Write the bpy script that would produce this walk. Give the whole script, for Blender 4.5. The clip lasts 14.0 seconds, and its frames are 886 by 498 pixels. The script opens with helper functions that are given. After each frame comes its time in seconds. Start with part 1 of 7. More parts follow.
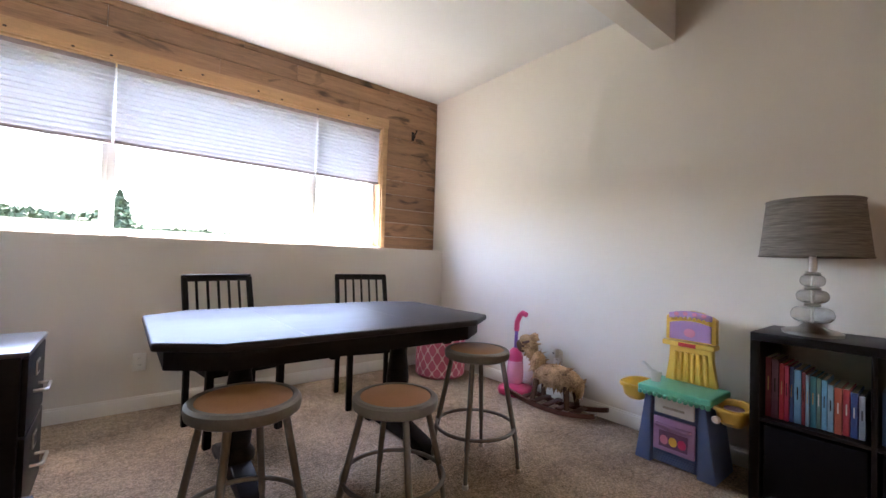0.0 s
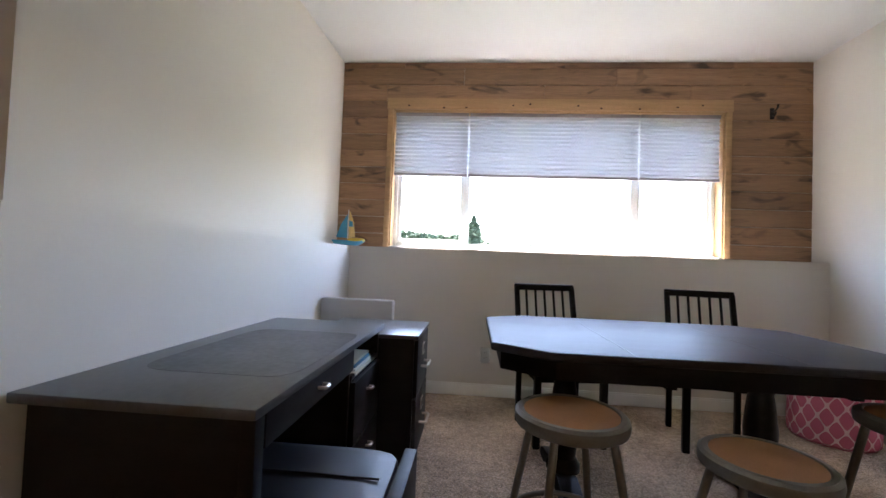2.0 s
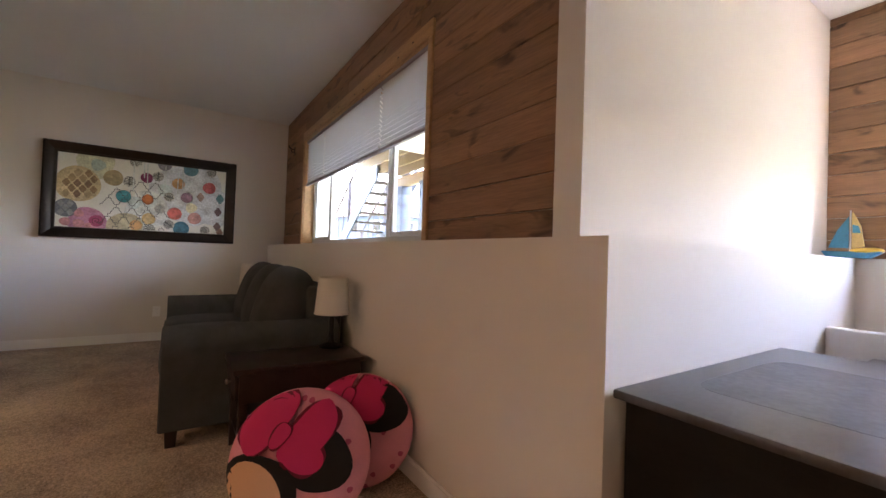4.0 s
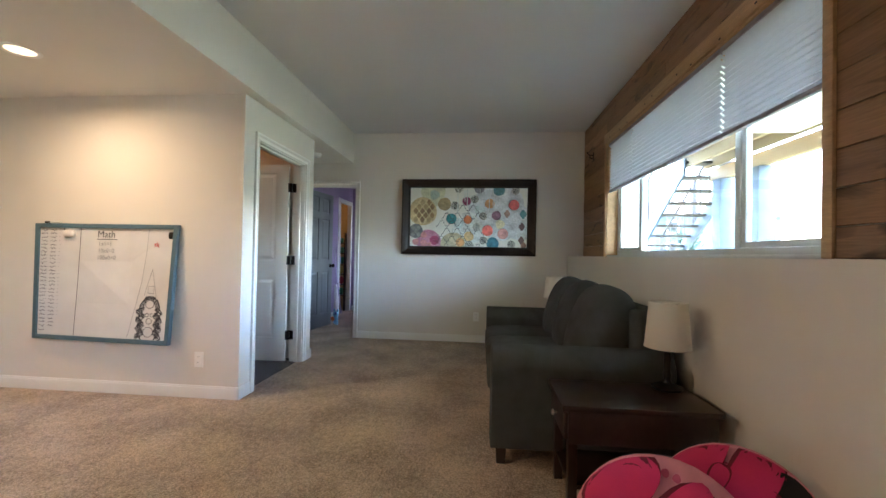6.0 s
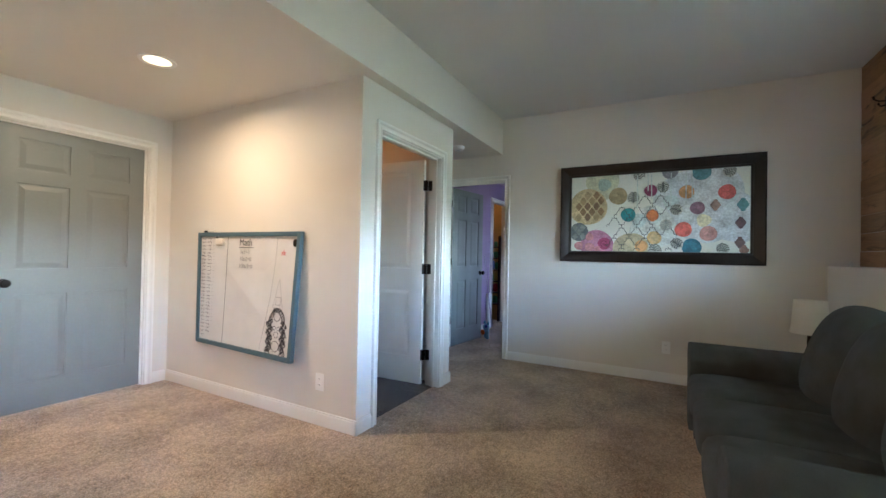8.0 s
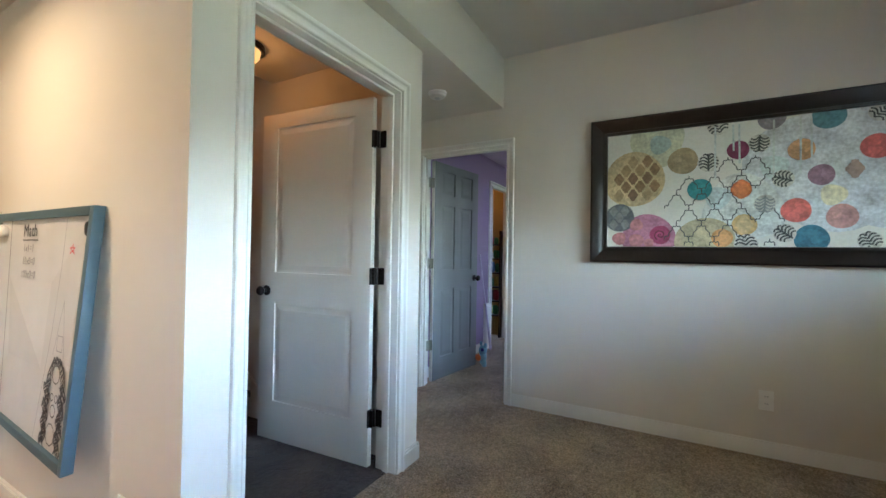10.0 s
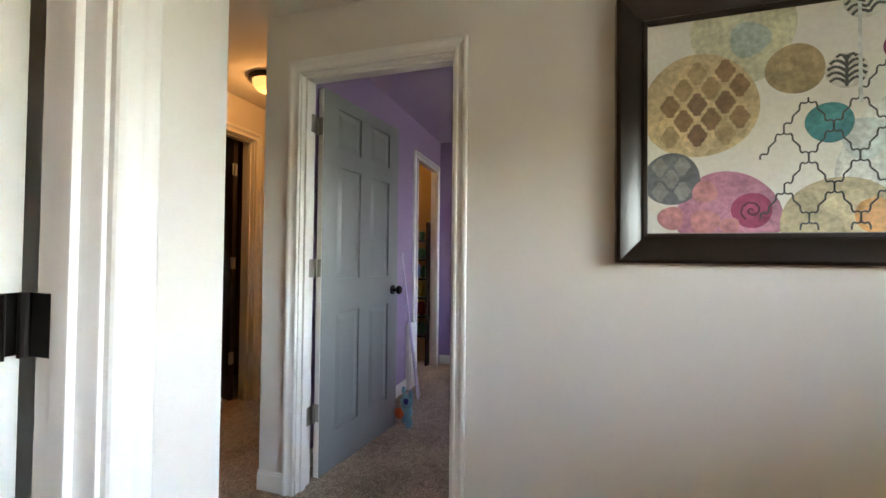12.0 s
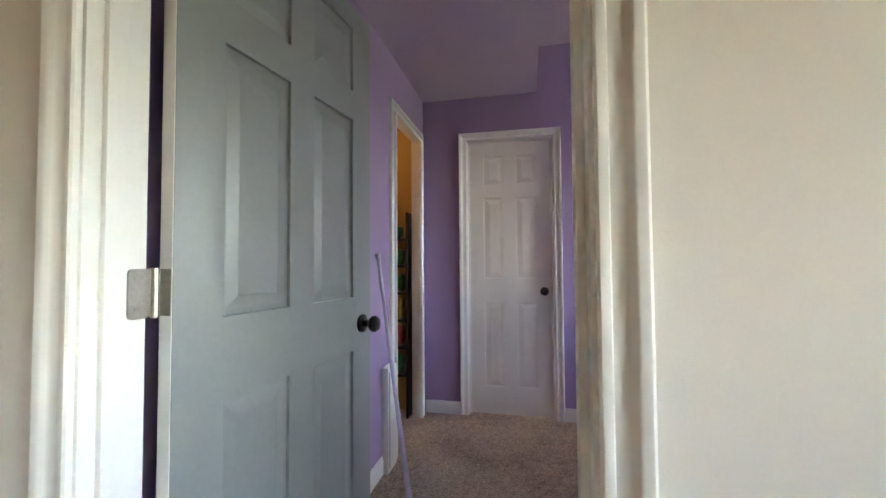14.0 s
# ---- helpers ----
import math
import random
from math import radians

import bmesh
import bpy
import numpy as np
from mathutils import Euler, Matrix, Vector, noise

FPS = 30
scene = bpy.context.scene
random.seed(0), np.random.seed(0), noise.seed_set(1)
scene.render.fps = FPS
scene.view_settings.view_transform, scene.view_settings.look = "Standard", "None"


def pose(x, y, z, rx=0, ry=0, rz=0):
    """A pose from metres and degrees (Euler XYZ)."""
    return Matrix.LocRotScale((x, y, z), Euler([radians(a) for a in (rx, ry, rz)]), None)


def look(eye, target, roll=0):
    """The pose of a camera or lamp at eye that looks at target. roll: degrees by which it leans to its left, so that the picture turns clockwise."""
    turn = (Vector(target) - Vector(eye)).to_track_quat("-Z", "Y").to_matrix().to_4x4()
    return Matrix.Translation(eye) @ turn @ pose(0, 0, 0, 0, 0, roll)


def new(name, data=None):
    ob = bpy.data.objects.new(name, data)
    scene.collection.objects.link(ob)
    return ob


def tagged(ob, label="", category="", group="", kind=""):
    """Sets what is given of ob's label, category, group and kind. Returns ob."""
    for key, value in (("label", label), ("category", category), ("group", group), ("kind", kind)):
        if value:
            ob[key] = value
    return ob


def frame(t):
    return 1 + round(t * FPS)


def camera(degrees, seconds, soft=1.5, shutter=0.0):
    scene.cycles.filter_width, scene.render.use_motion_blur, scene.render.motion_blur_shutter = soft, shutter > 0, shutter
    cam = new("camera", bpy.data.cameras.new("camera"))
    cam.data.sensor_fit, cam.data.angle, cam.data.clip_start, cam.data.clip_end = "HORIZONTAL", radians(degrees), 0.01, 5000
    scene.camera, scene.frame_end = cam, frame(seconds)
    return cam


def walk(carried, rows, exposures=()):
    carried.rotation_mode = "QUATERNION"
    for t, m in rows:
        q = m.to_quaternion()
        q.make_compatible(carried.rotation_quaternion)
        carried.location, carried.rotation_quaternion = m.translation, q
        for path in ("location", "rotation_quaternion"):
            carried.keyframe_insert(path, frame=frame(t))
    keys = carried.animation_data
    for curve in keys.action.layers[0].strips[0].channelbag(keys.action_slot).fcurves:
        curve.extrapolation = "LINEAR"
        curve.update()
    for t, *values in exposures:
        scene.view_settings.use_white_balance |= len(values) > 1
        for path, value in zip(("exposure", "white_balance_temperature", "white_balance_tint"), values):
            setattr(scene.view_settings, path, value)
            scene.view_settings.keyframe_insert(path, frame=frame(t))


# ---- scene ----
cam = camera(95.1, 14.0)
PATH = [
    (0, (-0.522, -0.146, 1.049), (0.719, 1.422, 1.096), 1.75),
    (0.5, (-0.412, -0.093, 1.065), (0.552, 1.661, 1.098), 2.0),
    (1, (-0.387, -0.047, 1.059), (0.242, 1.851, 1.1), 2.1),
    (1.5, (-0.435, -0.032, 1.06), (-0.184, 1.952, 1.104), 2.1),
    (2, (-0.506, -0.036, 1.037), (-0.668, 1.956, 1.095), 2.2),
    (2.5, (-0.6, -0.058, 1.045), (-1.203, 1.849, 1.096), 2.4),
    (3, (-0.708, -0.114, 1.05), (-1.739, 1.599, 1.096), 2.2),
    (3.5, (-0.786, -0.175, 1.049), (-2.183, 1.256, 1.096), 2.1),
    (4, (-0.848, -0.228, 1.057), (-2.52, 0.869, 1.094), 2.0),
    (4.2, (-0.873, -0.252, 1.053), (-2.608, 0.742, 1.099), 1.8),
    (6.3, (-1.287, -0.345, 1.134), (-3.253, -0.715, 1.158), 1.2),
    (6.5, (-1.363, -0.333, 1.143), (-3.304, -0.812, 1.167), 1.3),
    (7, (-1.59, -0.298, 1.175), (-3.46, -1.007, 1.195), 1.3),
    (7.5, (-1.826, -0.346, 1.171), (-3.619, -1.231, 1.189), 1.2),
    (7.7, (-1.914, -0.376, 1.171), (-3.683, -1.309, 1.193), 1.2),
    (9.8, (-3.282, -0.89, 1.157), (-5.025, -1.87, 1.183), 1.0),
    (10, (-3.422, -0.915, 1.155), (-5.174, -1.879, 1.182), 0.9),
    (10.5, (-3.769, -1.077, 1.153), (-5.574, -1.938, 1.184), 0.8),
    (11, (-4.09, -1.245, 1.159), (-5.943, -1.997, 1.193), 0.7),
    (11.5, (-4.449, -1.387, 1.142), (-6.337, -2.047, 1.178), 0.6),
    (12, (-4.791, -1.546, 1.134), (-6.701, -2.136, 1.175), 0.6),
    (12.5, (-5.096, -1.703, 1.153), (-7.021, -2.247, 1.201), 0.7),
    (13, (-5.402, -1.81, 1.152), (-7.333, -2.327, 1.204), 0.4),
    (13.2, (-5.526, -1.877, 1.131), (-7.463, -2.374, 1.196), -0.1),
    (13.5, (-5.691, -1.955, 1.135), (-7.633, -2.429, 1.198), -0.1),
    (14, (-5.936, -2.088, 1.124), (-7.893, -2.498, 1.193), -0.4),
]
EXPOSURES = [(0.0, 5.29, 6750, 19), (1.5, 4.72, 6550, 15), (2.5, 4.84, 6500, 16), (3.0, 5.07, 6750, 20), (4.0, 5.64, 7050, 26), (6.5, 6.04, 5650, 4), (7.7, 6.13, 5550, 5), (10.0, 6.06, 5950, 3), (10.5, 6.18, 6200, 5), (11.0, 6.56, 7600, 13), (12.0, 6.3, 7350, 12), (12.5, 6.41, 8000, 14), (13.0, 6.73, 7700, 12), (14.0, 6.65, 7450, 9)]
walk(cam, [(t, look(eye, target, roll)) for t, eye, target, roll in PATH], EXPOSURES)

# ---- world and light ----
world = bpy.data.worlds.new("sky")
scene.world = world
world.use_nodes = True
_wn = world.node_tree.nodes
_sky = _wn.new("ShaderNodeTexSky")
_sky.sky_type = "NISHITA"
_sky.sun_disc = False
_sky.sun_elevation, _sky.sun_rotation = radians(75), radians(-22)
_sky.dust_density = 2.0
world.node_tree.links.new(_sky.outputs[0], _wn["Background"].inputs[0])
_wn["Background"].inputs[1].default_value = 0.15


def lamp(name, kind, m, power, colour, size=0.1, size_y=None, spread=None):
    d = bpy.data.lights.new(name, kind)
    d.energy, d.color = power, colour
    if kind == "AREA":
        d.shape, d.size = "RECTANGLE" if size_y else "DISK", size
        if size_y:
            d.size_y = size_y
        if spread:
            d.spread = radians(spread)
    elif kind == "SUN":
        d.angle = size
    else:
        d.shadow_soft_size = size
    ob = new(name, d)
    ob.matrix_world = m
    return ob


lamp("sun", "SUN", look((0, 0, 30), (0.097, -0.240, 29.034)), 2.4, (1.0, 0.95, 0.88), radians(0.5))
# only x=-3.39 is a seen light; the other two are added warm fill
CANS_AND_FILL = (-3.39, -1.0, 1.2)
for x in CANS_AND_FILL:
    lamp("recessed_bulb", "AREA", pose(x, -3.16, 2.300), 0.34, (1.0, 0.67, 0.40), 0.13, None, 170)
lamp("stair_bulb", "POINT", pose(-4.84, -3.0, 2.19), 0.024, (1.0, 0.42, 0.13), 0.05)
lamp("hall_bulb", "POINT", pose(-7.02, -3.45, 2.19), 0.062, (1.0, 0.50, 0.17), 0.05)


# ---- materials ----
def material(name, colour, rough=0.6, metal=0.0, vary=0.12, scale=6.0, grain=120.0, bump=0.1, depth=0.002, spec=0.5, stretch=(1, 1, 1)):
    m = bpy.data.materials.new(name)
    m.use_nodes = True
    n, l = m.node_tree.nodes, m.node_tree.links
    b = n["Principled BSDF"]
    b.inputs["Roughness"].default_value, b.inputs["Metallic"].default_value = rough, metal
    b.inputs["Specular IOR Level"].default_value = spec
    tc, mp = n.new("ShaderNodeTexCoord"), n.new("ShaderNodeMapping")
    mp.inputs["Scale"].default_value = stretch
    l.new(tc.outputs["Object"], mp.inputs[0])
    big, fine = n.new("ShaderNodeTexNoise"), n.new("ShaderNodeTexNoise")
    for t, s in ((big, scale), (fine, grain)):
        t.inputs["Scale"].default_value = s
        t.inputs["Detail"].default_value = 4
        l.new(mp.outputs[0], t.inputs["Vector"])
    add = n.new("ShaderNodeMath")
    add.operation = "ADD"
    l.new(big.outputs[0], add.inputs[0])
    l.new(fine.outputs[0], add.inputs[1])
    ramp = n.new("ShaderNodeMapRange")
    ramp.inputs[1].default_value, ramp.inputs[2].default_value = 0.6, 1.4
    ramp.inputs[3].default_value, ramp.inputs[4].default_value = 1 - vary, 1 + vary
    l.new(add.outputs[0], ramp.inputs[0])
    mul = n.new("ShaderNodeVectorMath")
    mul.operation = "SCALE"
    mul.inputs[0].default_value = colour
    l.new(ramp.outputs[0], mul.inputs["Scale"])
    l.new(mul.outputs[0], b.inputs["Base Color"])
    if bump:
        bp = n.new("ShaderNodeBump")
        bp.inputs["Strength"].default_value, bp.inputs["Distance"].default_value = bump, depth
        l.new(fine.outputs[0], bp.inputs["Height"])
        l.new(bp.outputs[0], b.inputs["Normal"])
    return m


def node_of(m, kind):
    return [x for x in m.node_tree.nodes if x.bl_idname == kind]


PAINT = material("wall_paint", (0.735, 0.695, 0.635), 0.85, spec=0.25, vary=0.02, scale=1.2, grain=260, bump=0.12, depth=0.0012)
CEIL = material("ceiling_paint", (0.74, 0.735, 0.72), 0.9, spec=0.2, vary=0.02, scale=1.5, grain=180, bump=0.25, depth=0.002)
TRIM = material("trim_paint", (0.815, 0.80, 0.765), 0.36, vary=0.012, scale=3, grain=90, bump=0.008)


def carpet_material(name, dark, light, patch=0.12):
    """Frieze pile: tufts of mixed yarn, faint traffic patches."""
    m = bpy.data.materials.new(name)
    m.use_nodes = True
    n, l = m.node_tree.nodes, m.node_tree.links
    b = n["Principled BSDF"]
    b.inputs["Roughness"].default_value, b.inputs["Specular IOR Level"].default_value = 1.0, 0.08
    b.inputs["Sheen Weight"].default_value = 0.25
    tc = n.new("ShaderNodeTexCoord")
    tex = []
    for s, d in ((230, 3), (85, 6), (2.6, 6), (26, 5)):
        t = n.new("ShaderNodeTexNoise")
        t.inputs["Scale"].default_value, t.inputs["Detail"].default_value = s, d
        l.new(tc.outputs["Object"], t.inputs["Vector"])
        tex.append(t)
    vor = n.new("ShaderNodeTexVoronoi")
    vor.inputs["Scale"].default_value = 140
    l.new(tc.outputs["Object"], vor.inputs["Vector"])
    def mix2(op, a, c):
        k = n.new("ShaderNodeMath")
        k.operation = op
        for i, q in enumerate((a, c)):
            if isinstance(q, (int, float)):
                k.inputs[i].default_value = q
            else:
                l.new(q, k.inputs[i])
        return k.outputs[0]
    f = mix2("ADD", mix2("MULTIPLY", tex[0].outputs[0], 1.5), mix2("MULTIPLY", tex[1].outputs[0], 1.5))
    f = mix2("ADD", f, mix2("MULTIPLY", mix2("SUBTRACT", tex[3].outputs[0], 0.5), 0.75))
    f = mix2("SUBTRACT", mix2("ADD", f, mix2("MULTIPLY", tex[2].outputs[0], patch * 4)), mix2("ADD", mix2("MULTIPLY", vor.outputs["Distance"], 0.30), 0.92 + patch * 2))
    ramp = n.new("ShaderNodeValToRGB")
    ramp.color_ramp.elements[0].position, ramp.color_ramp.elements[1].position = 0.05, 0.85
    ramp.color_ramp.elements[0].color, ramp.color_ramp.elements[1].color = (*dark, 1), (*light, 1)
    l.new(f, ramp.inputs[0])
    l.new(ramp.outputs[0], b.inputs["Base Color"])
    bp = n.new("ShaderNodeBump")
    bp.inputs["Strength"].default_value, bp.inputs["Distance"].default_value = 0.8, 0.006
    l.new(f, bp.inputs["Height"])
    l.new(bp.outputs[0], b.inputs["Normal"])
    return m


CARPET = carpet_material("carpet", (0.175, 0.122, 0.078), (0.72, 0.55, 0.395), 0.26)
PURPLE = material("purple_paint", (0.33, 0.235, 0.40), 0.5, vary=0.03, scale=1.5, grain=220, bump=0.1)
GREYDOOR = material("grey_door_paint", (0.20, 0.215, 0.21), 0.36, vary=0.05, scale=3, grain=60, bump=0.06)
WHITEDOOR = material("white_door_paint", (0.78, 0.75, 0.70), 0.38, vary=0.02, scale=3, grain=60, bump=0.03)
DARKDOOR = material("dark_stained_door", (0.035, 0.022, 0.016), 0.35, vary=0.3, scale=3, grain=60, bump=0.06)
BLACKMETAL = material("black_metal", (0.015, 0.013, 0.012), 0.38, 0.6, vary=0.1, bump=0.03)
HINGE = material("brushed_hinge_nickel", (0.40, 0.375, 0.33), 0.36, 1.0, vary=0.15, bump=0.05)
NICKEL = material("satin_nickel", (0.62, 0.58, 0.52), 0.3, 1.0, vary=0.08, bump=0.03)
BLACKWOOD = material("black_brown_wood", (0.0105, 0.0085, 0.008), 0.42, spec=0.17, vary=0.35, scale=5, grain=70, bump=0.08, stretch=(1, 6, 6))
DARKWOOD = material("dark_brown_wood", (0.03, 0.016, 0.013), 0.3, vary=0.35, scale=4, grain=60, bump=0.05, stretch=(1, 6, 6))
VINYL = material("white_vinyl", (0.62, 0.64, 0.64), 0.35, vary=0.02, bump=0.02)
SOFA = material("charcoal_fabric", (0.068, 0.074, 0.076), 0.95, vary=0.3, scale=8, grain=500, bump=0.5, depth=0.002, spec=0.2)
PINE = material("pine_trim", (0.47, 0.285, 0.135), 0.5, vary=0.25, scale=3, grain=40, bump=0.1, stretch=(1, 12, 12))
KNOT = material("pine_knot", (0.045, 0.022, 0.012), 0.6, vary=0.2)
GRASS = material("grass", (0.07, 0.082, 0.045), 0.95, vary=0.5, scale=0.6, grain=8, bump=0.3)


def plank_material(name, colour):
    """Reclaimed boards: streaked grain, dark knots, a tone of its own for each board."""
    m = material(name, colour, 0.55, vary=0.3, scale=2.5, grain=22, bump=0.25, depth=0.002, stretch=(0.55, 9, 9))
    n, l = m.node_tree.nodes, m.node_tree.links
    b = n["Principled BSDF"]
    src = b.inputs["Base Color"].links[0].from_socket
    info, tc = n.new("ShaderNodeObjectInfo"), n.new("ShaderNodeTexCoord")
    off = n.new("ShaderNodeVectorMath")
    off.operation = "MULTIPLY_ADD"
    l.new(tc.outputs["Object"], off.inputs[0])
    off.inputs[1].default_value = (1, 1, 1)
    comb = n.new("ShaderNodeCombineXYZ")
    sc = n.new("ShaderNodeMath")
    sc.operation, sc.inputs[1].default_value = "MULTIPLY", 40
    l.new(info.outputs["Random"], sc.inputs[0])
    l.new(sc.outputs[0], comb.inputs[0])
    l.new(sc.outputs[0], comb.inputs[2])
    l.new(comb.outputs[0], off.inputs[2])
    for mp in node_of(m, "ShaderNodeMapping"):
        l.new(off.outputs[0], mp.inputs[0])
    mp2 = n.new("ShaderNodeMapping")
    mp2.inputs["Scale"].default_value = (1.0, 3.2, 3.2)
    l.new(off.outputs[0], mp2.inputs[0])
    kn = n.new("ShaderNodeTexNoise")
    kn.inputs["Scale"].default_value, kn.inputs["Detail"].default_value, kn.inputs["Distortion"].default_value = 3.2, 3, 0.8
    l.new(mp2.outputs[0], kn.inputs["Vector"])
    kr = n.new("ShaderNodeMapRange")
    kr.inputs[1].default_value, kr.inputs[2].default_value, kr.inputs[3].default_value, kr.inputs[4].default_value = 0.57, 0.70, 1.0, 0.26
    l.new(kn.outputs[0], kr.inputs[0])
    tone = n.new("ShaderNodeMapRange")
    tone.inputs[3].default_value, tone.inputs[4].default_value = 0.78, 1.22
    l.new(info.outputs["Random"], tone.inputs[0])
    mm = n.new("ShaderNodeMath")
    mm.operation = "MULTIPLY"
    l.new(kr.outputs[0], mm.inputs[0])
    l.new(tone.outputs[0], mm.inputs[1])
    v = n.new("ShaderNodeVectorMath")
    v.operation = "SCALE"
    l.new(src, v.inputs[0])
    l.new(mm.outputs[0], v.inputs["Scale"])
    l.new(v.outputs[0], b.inputs["Base Color"])
    return m


PLANK = plank_material("reclaimed_boards", (0.305, 0.170, 0.090))


def glass_material():
    m = bpy.data.materials.new("window_glass")
    m.use_nodes = True
    n, l = m.node_tree.nodes, m.node_tree.links
    mix, tr, gl = n.new("ShaderNodeMixShader"), n.new("ShaderNodeBsdfTransparent"), n.new("ShaderNodeBsdfGlossy")
    gl.inputs["Roughness"].default_value = 0.01
    fr = n.new("ShaderNodeFresnel")
    fr.inputs[0].default_value = 1.45
    l.new(fr.outputs[0], mix.inputs[0])
    l.new(tr.outputs[0], mix.inputs[1])
    l.new(gl.outputs[0], mix.inputs[2])
    l.new(mix.outputs[0], n["Material Output"].inputs[0])
    return m


GLASS = glass_material()


def shade_cloth(name, colour, through_part, vary=0.03, grain=300, stretch=(1, 1, 1)):
    """Cloth that lets light through."""
    m = material(name, colour, 0.9, vary=vary, bump=0.05, grain=grain, stretch=stretch)
    n, l = m.node_tree.nodes, m.node_tree.links
    mix, tl = n.new("ShaderNodeMixShader"), n.new("ShaderNodeBsdfTranslucent")
    mix.inputs[0].default_value = through_part
    l.new(n["Principled BSDF"].inputs["Base Color"].links[0].from_socket, tl.inputs[0])
    l.new(n["Principled BSDF"].outputs[0], mix.inputs[1])
    l.new(tl.outputs[0], mix.inputs[2])
    l.new(mix.outputs[0], n["Material Output"].inputs[0])
    return m


BLIND = shade_cloth("cellular_blind_cloth", (0.57, 0.58, 0.62), 0.09)


def glow(name, colour, strength):
    m = bpy.data.materials.new(name)
    m.use_nodes = True
    b = m.node_tree.nodes["Principled BSDF"]
    b.inputs["Base Color"].default_value = (*colour, 1)
    b.inputs["Emission Color"].default_value = (*colour, 1)
    b.inputs["Emission Strength"].default_value = strength
    return m


# ---- mesh helpers ----
def bx(bm, x0, x1, y0, y1, z0, z1, m=None):
    x0, x1, y0, y1, z0, z1 = min(x0, x1), max(x0, x1), min(y0, y1), max(y0, y1), min(z0, z1), max(z0, z1)
    v = [bm.verts.new(p) for p in ((x0, y0, z0), (x1, y0, z0), (x1, y1, z0), (x0, y1, z0), (x0, y0, z1), (x1, y0, z1), (x1, y1, z1), (x0, y1, z1))]
    for q in ((3, 2, 1, 0), (4, 5, 6, 7), (0, 1, 5, 4), (1, 2, 6, 5), (2, 3, 7, 6), (3, 0, 4, 7)):
        bm.faces.new([v[i] for i in q])
    if m is not None:
        bmesh.ops.transform(bm, matrix=m, verts=v)
    return v


def tube(bm, pts, radii, n=12, closed=False, cap=True):
    """A round bar along pts; radii: one number or one a point."""
    pts = [Vector(p) for p in pts]
    if not hasattr(radii, "__len__"):
        radii = [radii] * len(pts)
    rings, up = [], None
    for i, p in enumerate(pts):
        a = pts[i - 1] if (i or closed) else p
        b = pts[(i + 1) % len(pts)] if (i + 1 < len(pts) or closed) else p
        d = (b - a).normalized()
        if up is None:
            up = d.orthogonal().normalized()
        up = (up - d * up.dot(d)).normalized()
        side = d.cross(up)
        rings.append([bm.verts.new(p + radii[i] * (math.cos(2 * math.pi * k / n) * up + math.sin(2 * math.pi * k / n) * side)) for k in range(n)])
    for i in range(len(rings) - (0 if closed else 1)):
        r, s = rings[i], rings[(i + 1) % len(rings)]
        for k in range(n):
            bm.faces.new((r[k], r[(k + 1) % n], s[(k + 1) % n], s[k]))
    if cap and not closed:
        bm.faces.new(rings[0][::-1])
        bm.faces.new(rings[-1])


def lathe(bm, profile, n=24, at=(0, 0, 0), m=None):
    """Turns (radius, height) pairs about the z axis."""
    rings = []
    for r, z in profile:
        rings.append([bm.verts.new((at[0] + max(r, 1e-4) * math.cos(2 * math.pi * k / n), at[1] + max(r, 1e-4) * math.sin(2 * math.pi * k / n), at[2] + z)) for k in range(n)])
    for r, s in zip(rings, rings[1:]):
        for k in range(n):
            bm.faces.new((r[k], r[(k + 1) % n], s[(k + 1) % n], s[k]))
    bm.faces.new(rings[0][::-1])
    bm.faces.new(rings[-1])
    if m is not None:
        bmesh.ops.transform(bm, matrix=m, verts=[v for r in rings for v in r])


def prism(bm, outline, z0, z1, m=None):
    """A flat outline of (x, y) pairs, drawn up from z0 to z1."""
    a = [bm.verts.new((x, y, z0)) for x, y in outline]
    b = [bm.verts.new((x, y, z1)) for x, y in outline]
    k = len(a)
    for i in range(k):
        bm.faces.new((a[i], a[(i + 1) % k], b[(i + 1) % k], b[i]))
    bm.faces.new(a[::-1])
    bm.faces.new(b)
    if m is not None:
        bmesh.ops.transform(bm, matrix=m, verts=a + b)


def cushion(bm, sx, sy, sz, m=None, n=10, power=4.0, puff=0.0):
    """A pillow-like block: a superellipsoid of the given full sizes."""
    vs = []
    bmesh_new = bmesh.new()
    bmesh.ops.create_cube(bmesh_new, size=2)
    bmesh.ops.subdivide_edges(bmesh_new, edges=bmesh_new.edges[:], cuts=n, use_grid_fill=True)
    for v in bmesh_new.verts:
        p = v.co
        k = (abs(p.x) ** power + abs(p.y) ** power + abs(p.z) ** power) ** (1 / power)
        p /= k
        w = 1 + puff * (1 - p.x * p.x) * (1 - p.y * p.y)
        v.co = (p.x * sx / 2, p.y * sy / 2, p.z * sz / 2 * w)
    idx = {}
    for v in bmesh_new.verts:
        idx[v] = bm.verts.new(m @ v.co if m is not None else v.co)
    for f in bmesh_new.faces:
        bm.faces.new([idx[v] for v in f.verts])
    bmesh_new.free()


